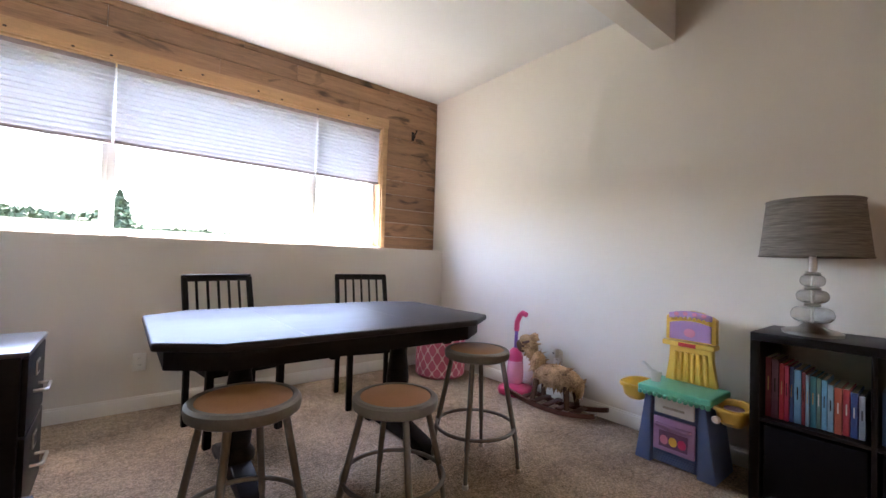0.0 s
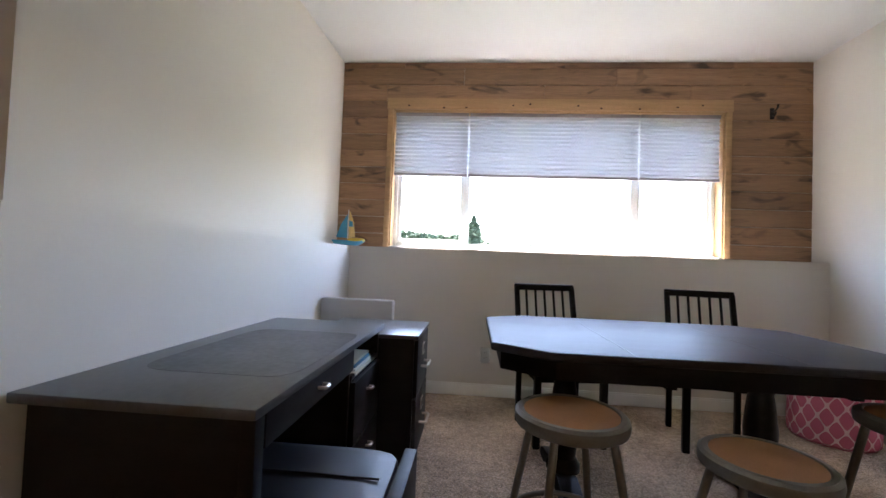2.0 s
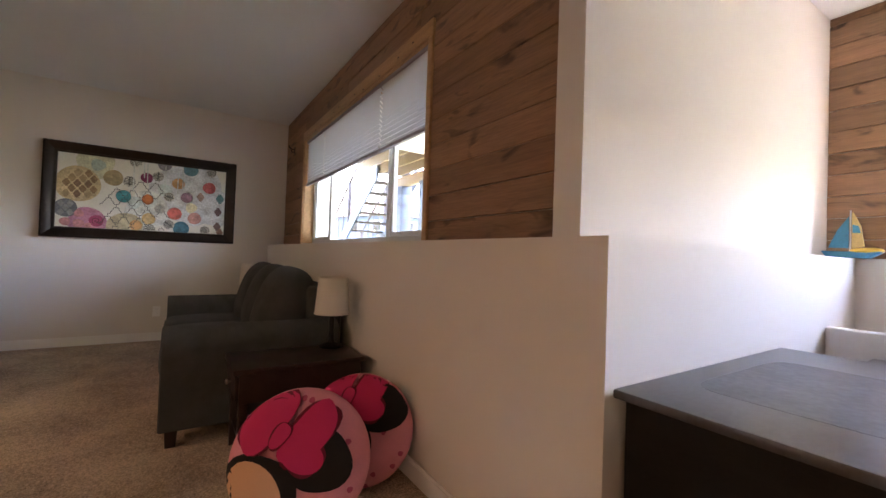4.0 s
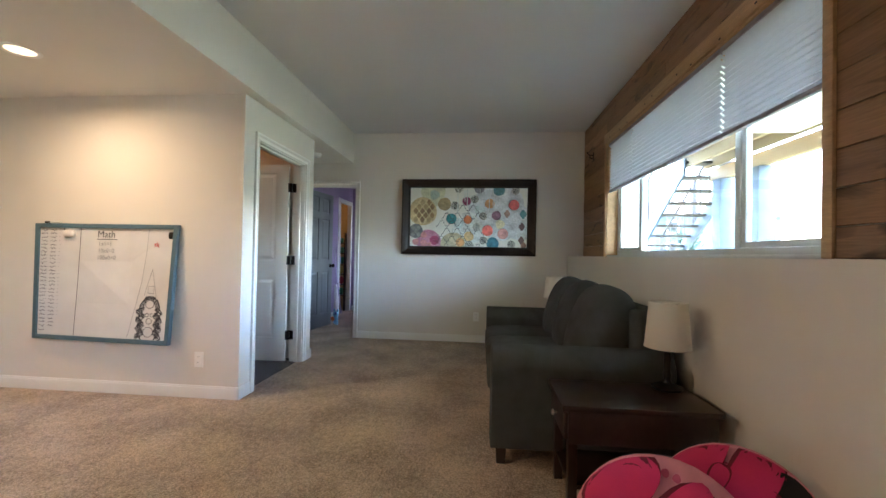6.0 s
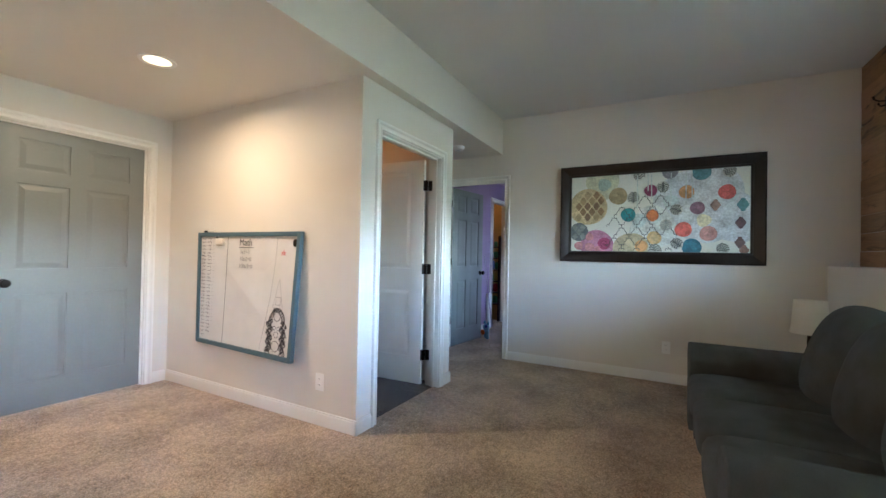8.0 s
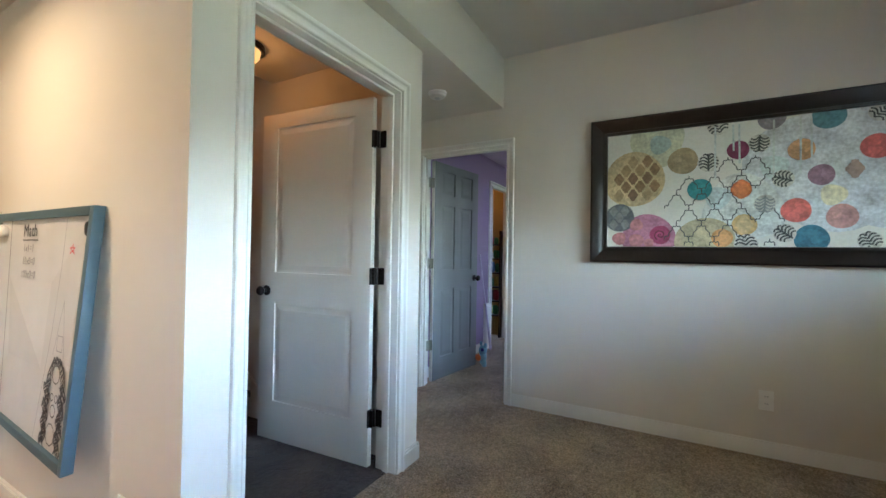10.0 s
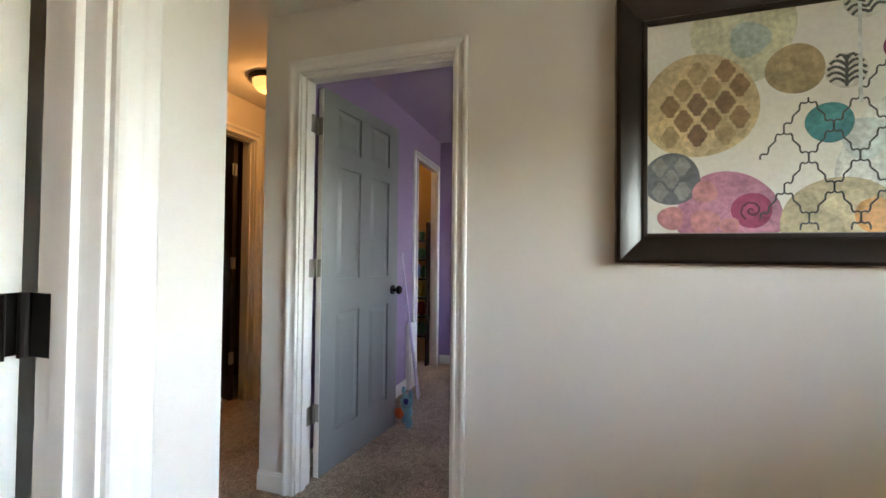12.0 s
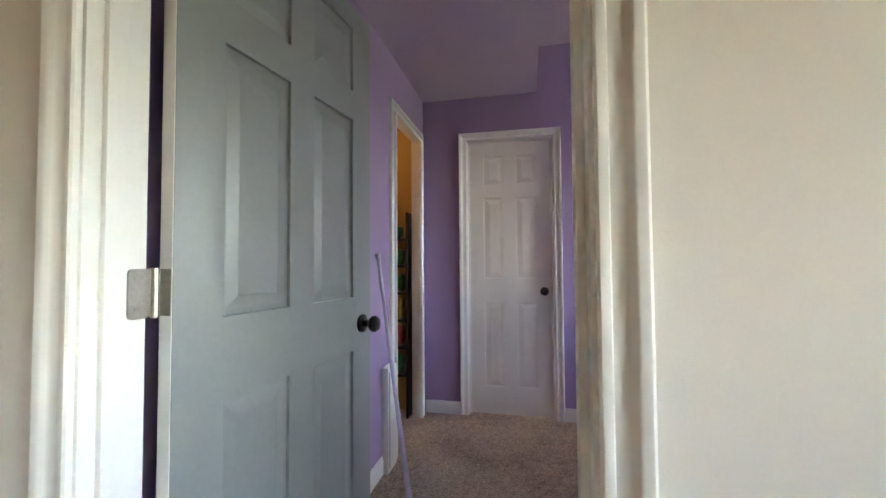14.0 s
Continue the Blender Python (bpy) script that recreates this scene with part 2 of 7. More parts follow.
def mesh_of(bm, name, mat, bevel=0.0, seg=2, smooth=True):
    if bevel:
        bm.normal_update()
        edges = [e for e in bm.edges if len(e.link_faces) == 2 and e.calc_face_angle(0) > 0.5]
        bmesh.ops.bevel(bm, geom=edges, offset=bevel, segments=seg, profile=0.6, affect="EDGES", clamp_overlap=True)
    bmesh.ops.recalc_face_normals(bm, faces=bm.faces[:])
    bm.normal_update()
    if smooth:
        for f in bm.faces:
            f.smooth = True
        for e in bm.edges:
            if len(e.link_faces) != 2 or e.calc_face_angle(0) > 0.6:
                e.smooth = False
    me = bpy.data.meshes.new(name)
    bm.to_mesh(me)
    bm.free()
    me.materials.append(mat)
    return me


def part(name, bm, mat, parent=None, label="", bevel=0.0, seg=2, smooth=True):
    ob = new(name, mesh_of(bm, name, mat, bevel, seg, smooth))
    ob.parent = parent
    return tagged(ob, label)


def thing(name, label, category, m=None, group=""):
    ob = new(name)
    ob.matrix_world = m if m is not None else Matrix()
    return tagged(ob, label, category, group)


def box_part(name, mat, parent, *b, bevel=0.003, label="", m=None):
    bm = bmesh.new()
    bx(bm, *b, m)
    return part(name, bm, mat, parent, label, bevel)


def structure(name, bm, mat, label="", bevel=0.0):
    return tagged(part(name, bm, mat, None, label, bevel), kind="structure")


def wall(name, axis, near, far, a0, a1, z0, z1, mat, holes=(), label=""):
    """A wall between the planes near and far of an axis, from a0 to a1 along the other, with holes (a0, a1, z0, z1) through it."""
    bm = bmesh.new()
    aa = sorted({a0, a1, *(h[0] for h in holes), *(h[1] for h in holes)})
    for p, q in zip(aa, aa[1:]):
        cuts = sorted((h[2], h[3]) for h in holes if h[0] < (p + q) / 2 < h[1])
        z = z0
        for c0, c1 in cuts + [(z1, z1)]:
            if c0 > z + 1e-4:
                if axis == "x":
                    bx(bm, near, far, p, q, z, c0)
                else:
                    bx(bm, p, q, near, far, z, c0)
            z = c1
    return structure(name, bm, mat, label)


# ---- the rooms ----
RX, CEILZ, SOFZ, SOFY = 2.09, 2.712, 2.315, -2.05
bm = bmesh.new()
bx(bm, -9.3, 2.3, -6.8, 3.40, -0.2, 0.0)
structure("floor", bm, CARPET, "brown speckled frieze carpet over the whole floor")

WA = (-1.245, 1.437, 1.145, 2.308)
WB = (-5.51, -2.83, 1.145, 2.308)
wall("wall_north", "y", 3.342, 3.50, -1.868, RX, 1.13, CEILZ, PAINT, [WA], "painted wall with a wide window behind wood boards")
wall("wall_north_pony", "y", 3.162, 3.50, -1.518, RX, 0, 1.13, PAINT, (), "painted half-height wall with a ledge")
wall("wall_desk_pony", "x", -1.518, -1.868, 0.746, 3.50, 0, 1.13, PAINT, (), "painted half-height wall with a ledge beside the desk")
bm = bmesh.new()
prism(bm, [(-1.764, 0.94), (-1.690, 3.342), (-1.888, 3.342), (-1.888, 0.94)], 1.13, CEILZ)
structure("wall_desk", bm, PAINT, "cream painted wall above the ledge")
wall("wall_sofa_pony", "y", 0.746, 1.12, -6.44, -1.868, 0, 1.13, PAINT, (), "painted half-height wall with a ledge behind the sofa")
# unseen gap, added to let daylight into the purple room
PLIGHT_GAP = (-8.6, -7.0, 1.13, 2.2)
wall("wall_sofa", "y", 0.958, 1.12, -9.07, -1.868, 1.13, CEILZ, PAINT, [WB, PLIGHT_GAP], "painted wall with a wide window behind wood boards")
wall("wall_east", "x", RX, RX + 0.12, -4.5, 3.5, 0, CEILZ, PAINT, (), "cream painted wall")
GD = (-3.93, -2.985, 0, 2.04)
wall("wall_south", "y", -4.33, -4.45, -4.100, RX, 0, SOFZ, PAINT, [GD], "cream painted wall with a grey door")
wall("wall_whiteboard", "x", -4.100, -4.23, -4.45, -2.145, 0, SOFZ, PAINT, (), "cream painted wall with a whiteboard")
D2 = (-5.195, -4.290, 0, 2.026)
wall("wall_stair_door", "y", -2.145, -2.275, -5.285, -4.23, 0, SOFZ, PAINT, [D2], "cream painted wall with a doorway to the stairs")
wall("wall_hall", "x", -5.285, -5.378, -6.6, -2.145, 0, 4.6, PAINT, (), "cream painted partition between hall and stairs")
PD = (-2.794, -1.998, 0, 2.026)
wall("wall_picture", "x", -6.44, -6.50, -2.985, 0.958, 0, CEILZ, PAINT, [PD], "cream painted wall with a large framed picture")
wall("wall_picture_back", "x", -6.50, -6.556, -2.93, 0.958, 0, CEILZ, PURPLE, [PD], "purple painted back of the picture wall")
HD = (-7.395, -6.593, 0, 2.046)
wall("wall_hall_end", "y", -3.90, -4.015, -7.9, -5.378, 0, SOFZ, PAINT, [HD], "cream painted hall wall with a doorway to a dark room")
PO = (-8.844, -8.207, 0, 2.05)
wall("wall_hall_purple", "y", -2.93, -2.985, -7.9, -6.556, 0, SOFZ, PAINT, (), "cream painted corridor wall")
wall("wall_purple_south", "y", -2.871, -2.93, -8.95, -6.556, 0, CEILZ, PURPLE, [PO], "purple painted wall with a doorway")
CD = (-2.545, -1.892, 0, 2.054)
wall("wall_purple_west", "x", -8.95, -9.07, -2.93, 1.12, 0, CEILZ, PURPLE, [CD], "purple painted wall with a white closet door")
wall("wall_corridor_end", "x", -7.9, -8.0, -4.015, -2.93, 0, SOFZ, PAINT, (), "cream painted corridor end")

bm = bmesh.new()
bx(bm, -6.556, 2.3, -2.05, 3.5, CEILZ, CEILZ + 0.15)
structure("ceiling", bm, CEIL, "white painted ceiling")
bm = bmesh.new()
bx(bm, -4.23, 2.3, -4.45, SOFY, SOFZ, CEILZ + 0.15)
bx(bm, -6.44, -4.23, -2.275, SOFY, SOFZ, CEILZ + 0.15)
bx(bm, -6.44, -5.378, -4.015, -2.275, SOFZ, CEILZ + 0.15)
bx(bm, -8.0, -6.44, -4.015, -2.93, SOFZ, CEILZ + 0.15)
bx(bm, -5.285, -4.23, -3.30, -2.275, SOFZ, CEILZ + 0.15)
structure("ceiling_soffit", bm, PAINT, "lowered painted ceiling soffit")
bm = bmesh.new()
bx(bm, -1.765, RX, 0.92, 1.055, 2.42, CEILZ)
structure("ceiling_beam", bm, PAINT, "painted ceiling beam between two rooms")
bm = bmesh.new()
bx(bm, -8.95, -6.556, -2.871, -2.01, 2.371, CEILZ + 0.15)
bx(bm, -8.95, -6.556, -2.01, 0.95, CEILZ, CEILZ + 0.15)
structure("ceiling_purple_room", bm, material("pale_purple_ceiling", (0.56, 0.46, 0.58), 0.7, vary=0.03, bump=0.15), "purple painted ceiling with a lowered part")

wall("wall_purple_pony", "y", 0.9, 1.12, -9.07, -6.556, 0, 1.13, PURPLE, ())
# this unseen opening is sized to set the purple room's brightness
wall("wall_purple_window", "y", 0.94, 1.12, -9.07, -6.556, 1.13, CEILZ, PURPLE, [(-8.6, -7.42, 1.15, 2.28)], "purple painted wall with an unseen opening added for light")


# ---- doors, casings, baseboards ----
def slab_mesh(bm, w, h, t, panels):
    """A door leaf with openings for its panels."""
    xs = sorted({0, w, *(p[0] for p in panels), *(p[1] for p in panels)})
    zs = sorted({0, h, *(p[2] for p in panels), *(p[3] for p in panels)})
    vv = {}

    def vert(x, y, z):
        k = (round(x, 4), round(y, 4), round(z, 4))
        if k not in vv:
            vv[k] = bm.verts.new((x, y, z))
        return vv[k]

    def solid(i, j):
        if i < 0 or j < 0 or i >= len(xs) - 1 or j >= len(zs) - 1:
            return False
        cx, cz = (xs[i] + xs[i + 1]) / 2, (zs[j] + zs[j + 1]) / 2
        return not any(p[0] < cx < p[1] and p[2] < cz < p[3] for p in panels)

    for i in range(len(xs) - 1):
        for j in range(len(zs) - 1):
            if not solid(i, j):
                continue
            a, b, c, d = xs[i], xs[i + 1], zs[j], zs[j + 1]
            bm.faces.new([vert(a, 0, c), vert(b, 0, c), vert(b, 0, d), vert(a, 0, d)])
            bm.faces.new([vert(a, t, d), vert(b, t, d), vert(b, t, c), vert(a, t, c)])
            for di, dj, p, q in ((-1, 0, (a, c), (a, d)), (1, 0, (b, d), (b, c)), (0, -1, (b, c), (a, c)), (0, 1, (a, d), (b, d))):
                if not solid(i + di, j + dj):
                    bm.faces.new([vert(p[0], 0, p[1]), vert(q[0], 0, q[1]), vert(q[0], t, q[1]), vert(p[0], t, p[1])])


def panel_mesh(bm, x0, x1, z0, z1, t):
    """A raised panel: sunk rim, sloping border and raised field on both faces."""
    for s in (0, 1):
        ys = (t / 2, 0.010, 0.010, 0.0045) if s == 0 else (t / 2, t - 0.010, t - 0.010, t - 0.0045)
        rings = []
        for y, k in zip(ys, (0, 0, 0.012, 0.042)):
            rings.append([bm.verts.new(p) for p in ((x0 + k, y, z0 + k), (x1 - k, y, z0 + k), (x1 - k, y, z1 - k), (x0 + k, y, z1 - k))])
        for a, b in zip(rings, rings[1:]):
            for k in range(4):
                bm.faces.new((a[k], a[(k + 1) % 4], b[(k + 1) % 4], b[k]))
        bm.faces.new(rings[-1])


SIX = lambda w: [(a, b, c, d) for a, b in ((0.115, w / 2 - 0.05), (w / 2 + 0.05, w - 0.115)) for c, d in ((0.20, 0.82), (1.00, 1.60), (1.70, 1.915))]
TWO = lambda w: [(0.125, w - 0.125, 0.235, 0.83), (0.125, w - 0.125, 1.02, 1.90)]


def knob(parent, x, z, t, mat):
    for s, y in ((-1, 0.0), (1, t)):
        bm = bmesh.new()
        lathe(bm, [(0.031, 0), (0.031, 0.006), (0.012, 0.010), (0.011, 0.028), (0.020, 0.034), (0.028, 0.045), (0.028, 0.054), (0.021, 0.063), (0.006, 0.067)], 20,
              m=Matrix.Translation((x, y, z)) @ pose(0, 0, 0, 90 if s < 0 else -90))
        part("door_knob", bm, mat, parent, "round dark bronze knob")


def hinge(parent, z, t, mat, size=0.09):
    bm = bmesh.new()
    tube(bm, [(-0.004, t + 0.004, z - size / 2), (-0.004, t + 0.004, z + size / 2)], 0.0065, 10)
    bx(bm, -0.0015, 0.0015, 0.003, t, z - size / 2, z + size / 2)
    bx(bm, -0.030, -0.004, t - 0.001, t + 0.002, z - size / 2, z + size / 2)
    part("hinge", bm, mat, parent, "", 0.0008, 1)


def make_door(name, label, w, h, panels, mat, m, hinges, hinge_mat, knob_mat, sub=0.035):
    d = thing(name, label, "door", m)
    tagged(d, kind="structure")
    bm = bmesh.new()
    slab_mesh(bm, w, h, sub, panels)
    part("door_leaf", bm, mat, d, "", 0.003, 2)
    for p in panels:
        bm = bmesh.new()
        panel_mesh(bm, *p, sub)
        part("door_panel", bm, mat, d, "", smooth=False)
    knob(d, w - 0.06, 0.905, sub, knob_mat)
    for z in hinges:
        hinge(d, z, sub, hinge_mat)
    return d


def casing(name, axis, face, out, a0, a1, top, mat=TRIM, width=0.058, depth_back=0.115, both=True):
    """Moulded casing round a doorway and the jambs in it. out: +1 or -1, the side of the wall's face."""
    g = thing(name, "white painted moulded door casing", "door casing")
    tagged(g, kind="structure")

    def bar(nm, b, bevel=0.004):
        bm = bmesh.new()
        for x in b:
            if axis == "x":
                bx(bm, x[0], x[1], x[2], x[3], x[4], x[5])
            else:
                bx(bm, x[2], x[3], x[0], x[1], x[4], x[5])
        part(nm, bm, mat, g, "", bevel)

    r = -0.012
    f = width / 0.058
    profile = [(0.0, -0.002), (0.0, 0.008), (0.003, 0.0115), (0.009, 0.0125), (0.014, 0.0115), (0.016, 0.009), (0.030, 0.0095), (0.036, 0.0125), (0.039, 0.017), (0.044, 0.0195), (0.054, 0.0195), (0.058, 0.016), (0.058, -0.002)]

    def swept(nm, ends):
        bm = bmesh.new()
        rows = []
        for k, h in profile:
            rows.append([bm.verts.new((face + out * h, a, z) if axis == "x" else (a, face + out * h, z)) for a, z in ends(k * f)])
        for p, q in zip(rows, rows[1:] + rows[:1]):
            bm.faces.new((p[0], p[1], q[1], q[0]))
        for e in (0, 1):
            bm.faces.new([p[e] for p in rows])
        part(nm, bm, mat, g)

    for lo, s in ((a0, -1), (a1, 1)):
        swept("casing_side", lambda k: ((lo + s * (r + k), 0.0), (lo + s * (r + k), top + r + k)))
    swept("casing_head", lambda k: ((a0 - r - k, top + r + k), (a1 + r + k, top + r + k)))
    back = face - out * depth_back
    j = 0.018
    for lo, s in ((a0, 1), (a1, -1)):
        bar("jamb", [(face - out * 0.003, back, lo, lo + s * j, 0, top - j)], 0.002)
        bar("door_stop", [(back + out * 0.050, back + out * 0.085, lo + s * j, lo + s * (j + 0.012), 0, top - j - 0.012)], 0.002)
    bar("jamb_head", [(face - out * 0.003, back, a0, a1, top - j, top)], 0.002)
    bar("stop_head", [(back + out * 0.050, back + out * 0.085, a0 + j, a1 - j, top - j - 0.012, top - j)], 0.002)
    return g


def baseboard(axis, face, out, a0, a1, height=0.092):
    bm = bmesh.new()
    for d, h in ((0.014, height - 0.012), (0.009, height)):
        if axis == "x":
            bx(bm, face - out * 0.002, face + out * d, a0, a1, 0.0, h)
        else:
            bx(bm, a0, a1, face - out * 0.002, face + out * d, 0.0, h)
    structure("baseboard", bm, TRIM, "white painted baseboard", 0.002)


casing("door_casing", "y", -4.33, 1, *GD[:2], GD[3])
make_door("door_1", "closed slate grey six-panel door", 0.90, 2.005, SIX(0.90), GREYDOOR, pose(-3.908, -4.405, 0.006), (), BLACKMETAL, BLACKMETAL)
casing("door_casing", "y", -2.145, 1, *D2[:2], D2[3], depth_back=0.13)
make_door("door_2", "white two-panel door standing open to the stairs", 0.835, 1.99, TWO(0.835), WHITEDOOR, pose(-5.205, -2.270, 0.012, 0, 0, -87) @ pose(0.036, 0.028, 0), (0.26, 1.02, 1.76), BLACKMETAL, BLACKMETAL)
for z in (0.272, 1.032, 1.772):
    hp = bpy.data.objects["door_2"]
    inv = hp.matrix_world.inverted()
    bm = bmesh.new()
    bx(bm, -5.178, -5.172, -2.276, -2.238, z - 0.045, z + 0.045, inv)
    tube(bm, [inv @ Vector((-5.168, -2.284, z - 0.046)), inv @ Vector((-5.168, -2.284, z + 0.046))], 0.0075, 10)
    part("hinge_plate", bm, BLACKMETAL, hp, "black hinge plate")
casing("door_casing", "x", -6.44, 1, *PD[:2], PD[3])
make_door("door_3", "slate grey six-panel door standing open", 0.745, 1.99, SIX(0.745), GREYDOOR, pose(-6.582, -2.745, 0.012, 0, 0, 172.5), (0.325, 1.06, 1.79), HINGE, BLACKMETAL)
box_part("door_edge", TRIM, bpy.data.objects["door_3"], -0.0012, 0.0002, 0.0015, 0.0335, 0.002, 1.988, bevel=0, label="unpainted pale door edge")
for z in (0.337, 1.072, 1.802):
    hp = bpy.data.objects["door_3"]
    bm = bmesh.new()
    inv = hp.matrix_world.inverted()
    c = 0.008
    plate = [(-6.555, z - 0.045), (-6.518 - c, z - 0.045), (-6.518 - c * 0.3, z - 0.045 + c * 0.3), (-6.518, z - 0.045 + c), (-6.518, z + 0.045 - c), (-6.518 - c * 0.3, z + 0.045 - c * 0.3), (-6.518 - c, z + 0.045), (-6.555, z + 0.045)]
    prism(bm, plate, -2.777, -2.772, inv @ Matrix(((1, 0, 0, 0), (0, 0, 1, 0), (0, 1, 0, 0), (0, 0, 0, 1))))
    for sz in (-0.028, 0.0, 0.028):
        tube(bm, [inv @ Vector((-6.532 + 0.006 * (sz == 0), -2.7725, z + sz)), inv @ Vector((-6.532 + 0.006 * (sz == 0), -2.7710, z + sz))], 0.0035, 8)
    tube(bm, [inv @ Vector((-6.565, -2.766, z - 0.046)), inv @ Vector((-6.565, -2.766, z + 0.046))], 0.0068, 10)
    part("hinge_plate", bm, HINGE, hp, "satin nickel hinge plate")
casing("door_casing", "y", -3.90, 1, *HD[:2], HD[3])
make_door("door_4", "dark stained six-panel door standing open", 0.74, 2.005, SIX(0.74), DARKDOOR, pose(-7.345, -4.03, 0.012, 0, 0, -106), (0.325, 1.06, 1.79), NICKEL, BLACKMETAL)
casing("door_casing", "y", -2.871, 1, *PO[:2], PO[3], depth_back=0.06)
casing("door_casing", "x", -8.95, 1, *CD[:2], CD[3])
make_door("door_5", "closed white six-panel closet door", 0.611, 2.02, SIX(0.611), WHITEDOOR, pose(-8.985, -2.524, 0.008, 0, 0, 90), (0.3, 1.05, 1.80), NICKEL, BLACKMETAL)
for axis, face, out, a0, a1 in (("y", 3.162, -1, -1.518, RX), ("x", RX, -1, -4.33, 3.162), ("y", 0.746, -1, -6.44, -1.504), ("x", -1.518, 1, 0.746, 3.148),
                                ("x", -6.44, 1, -1.950, 0.732), ("x", -6.44, 1, -2.985, -2.842), ("x", -4.100, 1, -4.316, -2.131), ("y", -4.33, 1, -4.086, -3.978), ("y", -4.33, 1, -2.937, RX),
                                ("y", -2.145, 1, -4.242, -4.086), ("y", -2.145, 1, -5.392, -5.243), ("x", -5.378, -1, -3.886, -2.131), ("y", -3.90, 1, -6.545, -5.392), ("y", -3.90, 1, -7.9, -7.443),
                                ("x", -8.95, 1, -2.857, -2.593), ("x", -8.95, 1, -1.844, 0.7), ("y", -2.871, 1, -8.159, -6.57)):
    baseboard(axis, face, out, a0, a1)


# ---- windows ----
def make_window(name, wx, y_in, y_out, mulls, slide):
    """A vinyl slider in the opening wx, with a pine liner and casing. y_in: the boards' face."""
    x0, x1, z0, z1 = wx
    g = thing(name, "wide white vinyl slider window with pine casing", "window")
    tagged(g, kind="structure")
    for nm, b in (("pine_head", (x0 - 0.05, x1 + 0.05, y_in - 0.018, y_in - 0.001, z1 - 0.004, z1 + 0.088)),
                  ("pine_side", (x0 - 0.042, x0 + 0.004, y_in - 0.016, y_in - 0.001, z0 - 0.012, z1 - 0.004)),
                  ("pine_side", (x1 - 0.004, x1 + 0.042, y_in - 0.016, y_in - 0.001, z0 - 0.012, z1 - 0.004)),
                  ("pine_jamb", (x0, x0 + 0.016, y_in, y_out - 0.07, z0, z1)), ("pine_jamb", (x1 - 0.016, x1, y_in, y_out - 0.07, z0, z1)),
                  ("pine_jamb", (x0 + 0.016, x1 - 0.016, y_in, y_out - 0.07, z1 - 0.016, z1))):
        box_part(nm, PINE, g, *b, bevel=0.002)
    for i in range(10):
        u = x0 + (x1 - x0) * (i + 0.5 + 0.25 * math.sin(i * 2.7)) / 10
        bm = bmesh.new()
        lathe(bm, [(0.0085, 0.0), (0.0075, 0.0012), (0.0, 0.0014)], 12, m=pose(u, y_in - 0.0178, z1 + 0.026 + 0.018 * math.sin(i * 5.1), 90) @ Matrix.Diagonal((1.2, 0.8, 1, 1)))
        part("knot", bm, KNOT, g, "dark knot in the pine")
    yo, yi = y_out - 0.015, y_out - 0.072
    for b in ((x0 - 0.09, x0 + 0.012, y_out + 0.002, y_out + 0.185, z0 - 0.05, z1 + 0.09), (x1 - 0.012, x1 + 0.09, y_out + 0.002, y_out + 0.185, z0 - 0.05, z1 + 0.09)):
        box_part("outer_trim", VINYL, g, *b, bevel=0.004, label="pale outside trim board")
    for b in ((x0, x0 + 0.045, yi, yo, z0, z1), (x1 - 0.045, x1, yi, yo, z0, z1), (x0 + 0.045, x1 - 0.045, yi, yo, z0, z0 + 0.042), (x0 + 0.045, x1 - 0.045, yi, yo, z1 - 0.042, z1)):
        box_part("window_frame", VINYL, g, *b, bevel=0.004)
    for x in mulls:
        box_part("mullion", VINYL, g, x - 0.024, x + 0.024, yi + 0.004, yo, z0 + 0.042, z1 - 0.042, bevel=0.004)
    box_part("window_sill", VINYL, g, x0 + 0.016, x1 - 0.016, y_in + 0.002, yi, z0 - 0.014, z0 + 0.004, bevel=0.003)
    edges = [x0 + 0.045, *[m for m in mulls], x1 - 0.045]
    for i, (a, b) in enumerate(zip(edges, edges[1:])):
        a2, b2 = a + (0.024 if i else 0), b - (0.024 if i < len(edges) - 2 else 0)
        w = 0.032
        if i != 1:
            s = part("sash", (lambda bm: ([bx(bm, *q) for q in ((a2, a2 + w, yi + 0.012, yo - 0.012, z0 + 0.044, z1 - 0.044), (b2 - w, b2, yi + 0.012, yo - 0.012, z0 + 0.044, z1 - 0.044),
                                                               (a2 + w, b2 - w, yi + 0.012, yo - 0.012, z0 + 0.044, z0 + 0.044 + w), (a2 + w, b2 - w, yi + 0.012, yo - 0.012, z1 - 0.044 - w, z1 - 0.044))], bm)[1])(bmesh.new()), VINYL, g, "", 0.003)
        else:
            w = 0.0
        me = bpy.data.meshes.new("pane")
        yy = (yi + yo) / 2
        me.from_pydata([(a2 + w, yy, z0 + 0.044 + w), (b2 - w, yy, z0 + 0.044 + w), (b2 - w, yy, z1 - 0.044 - w), (a2 + w, yy, z1 - 0.044 - w)], [], [(0, 1, 2, 3)])
        me.materials.append(GLASS)
        p = new("pane", me)
        p.parent = g
        p.visible_shadow = False
    return g


make_window("window_1", WA, 3.324, 3.50, (-0.600, 0.782), 1)
make_window("window_2", WB, 0.94, 1.12, (-4.91, -3.55), 1)


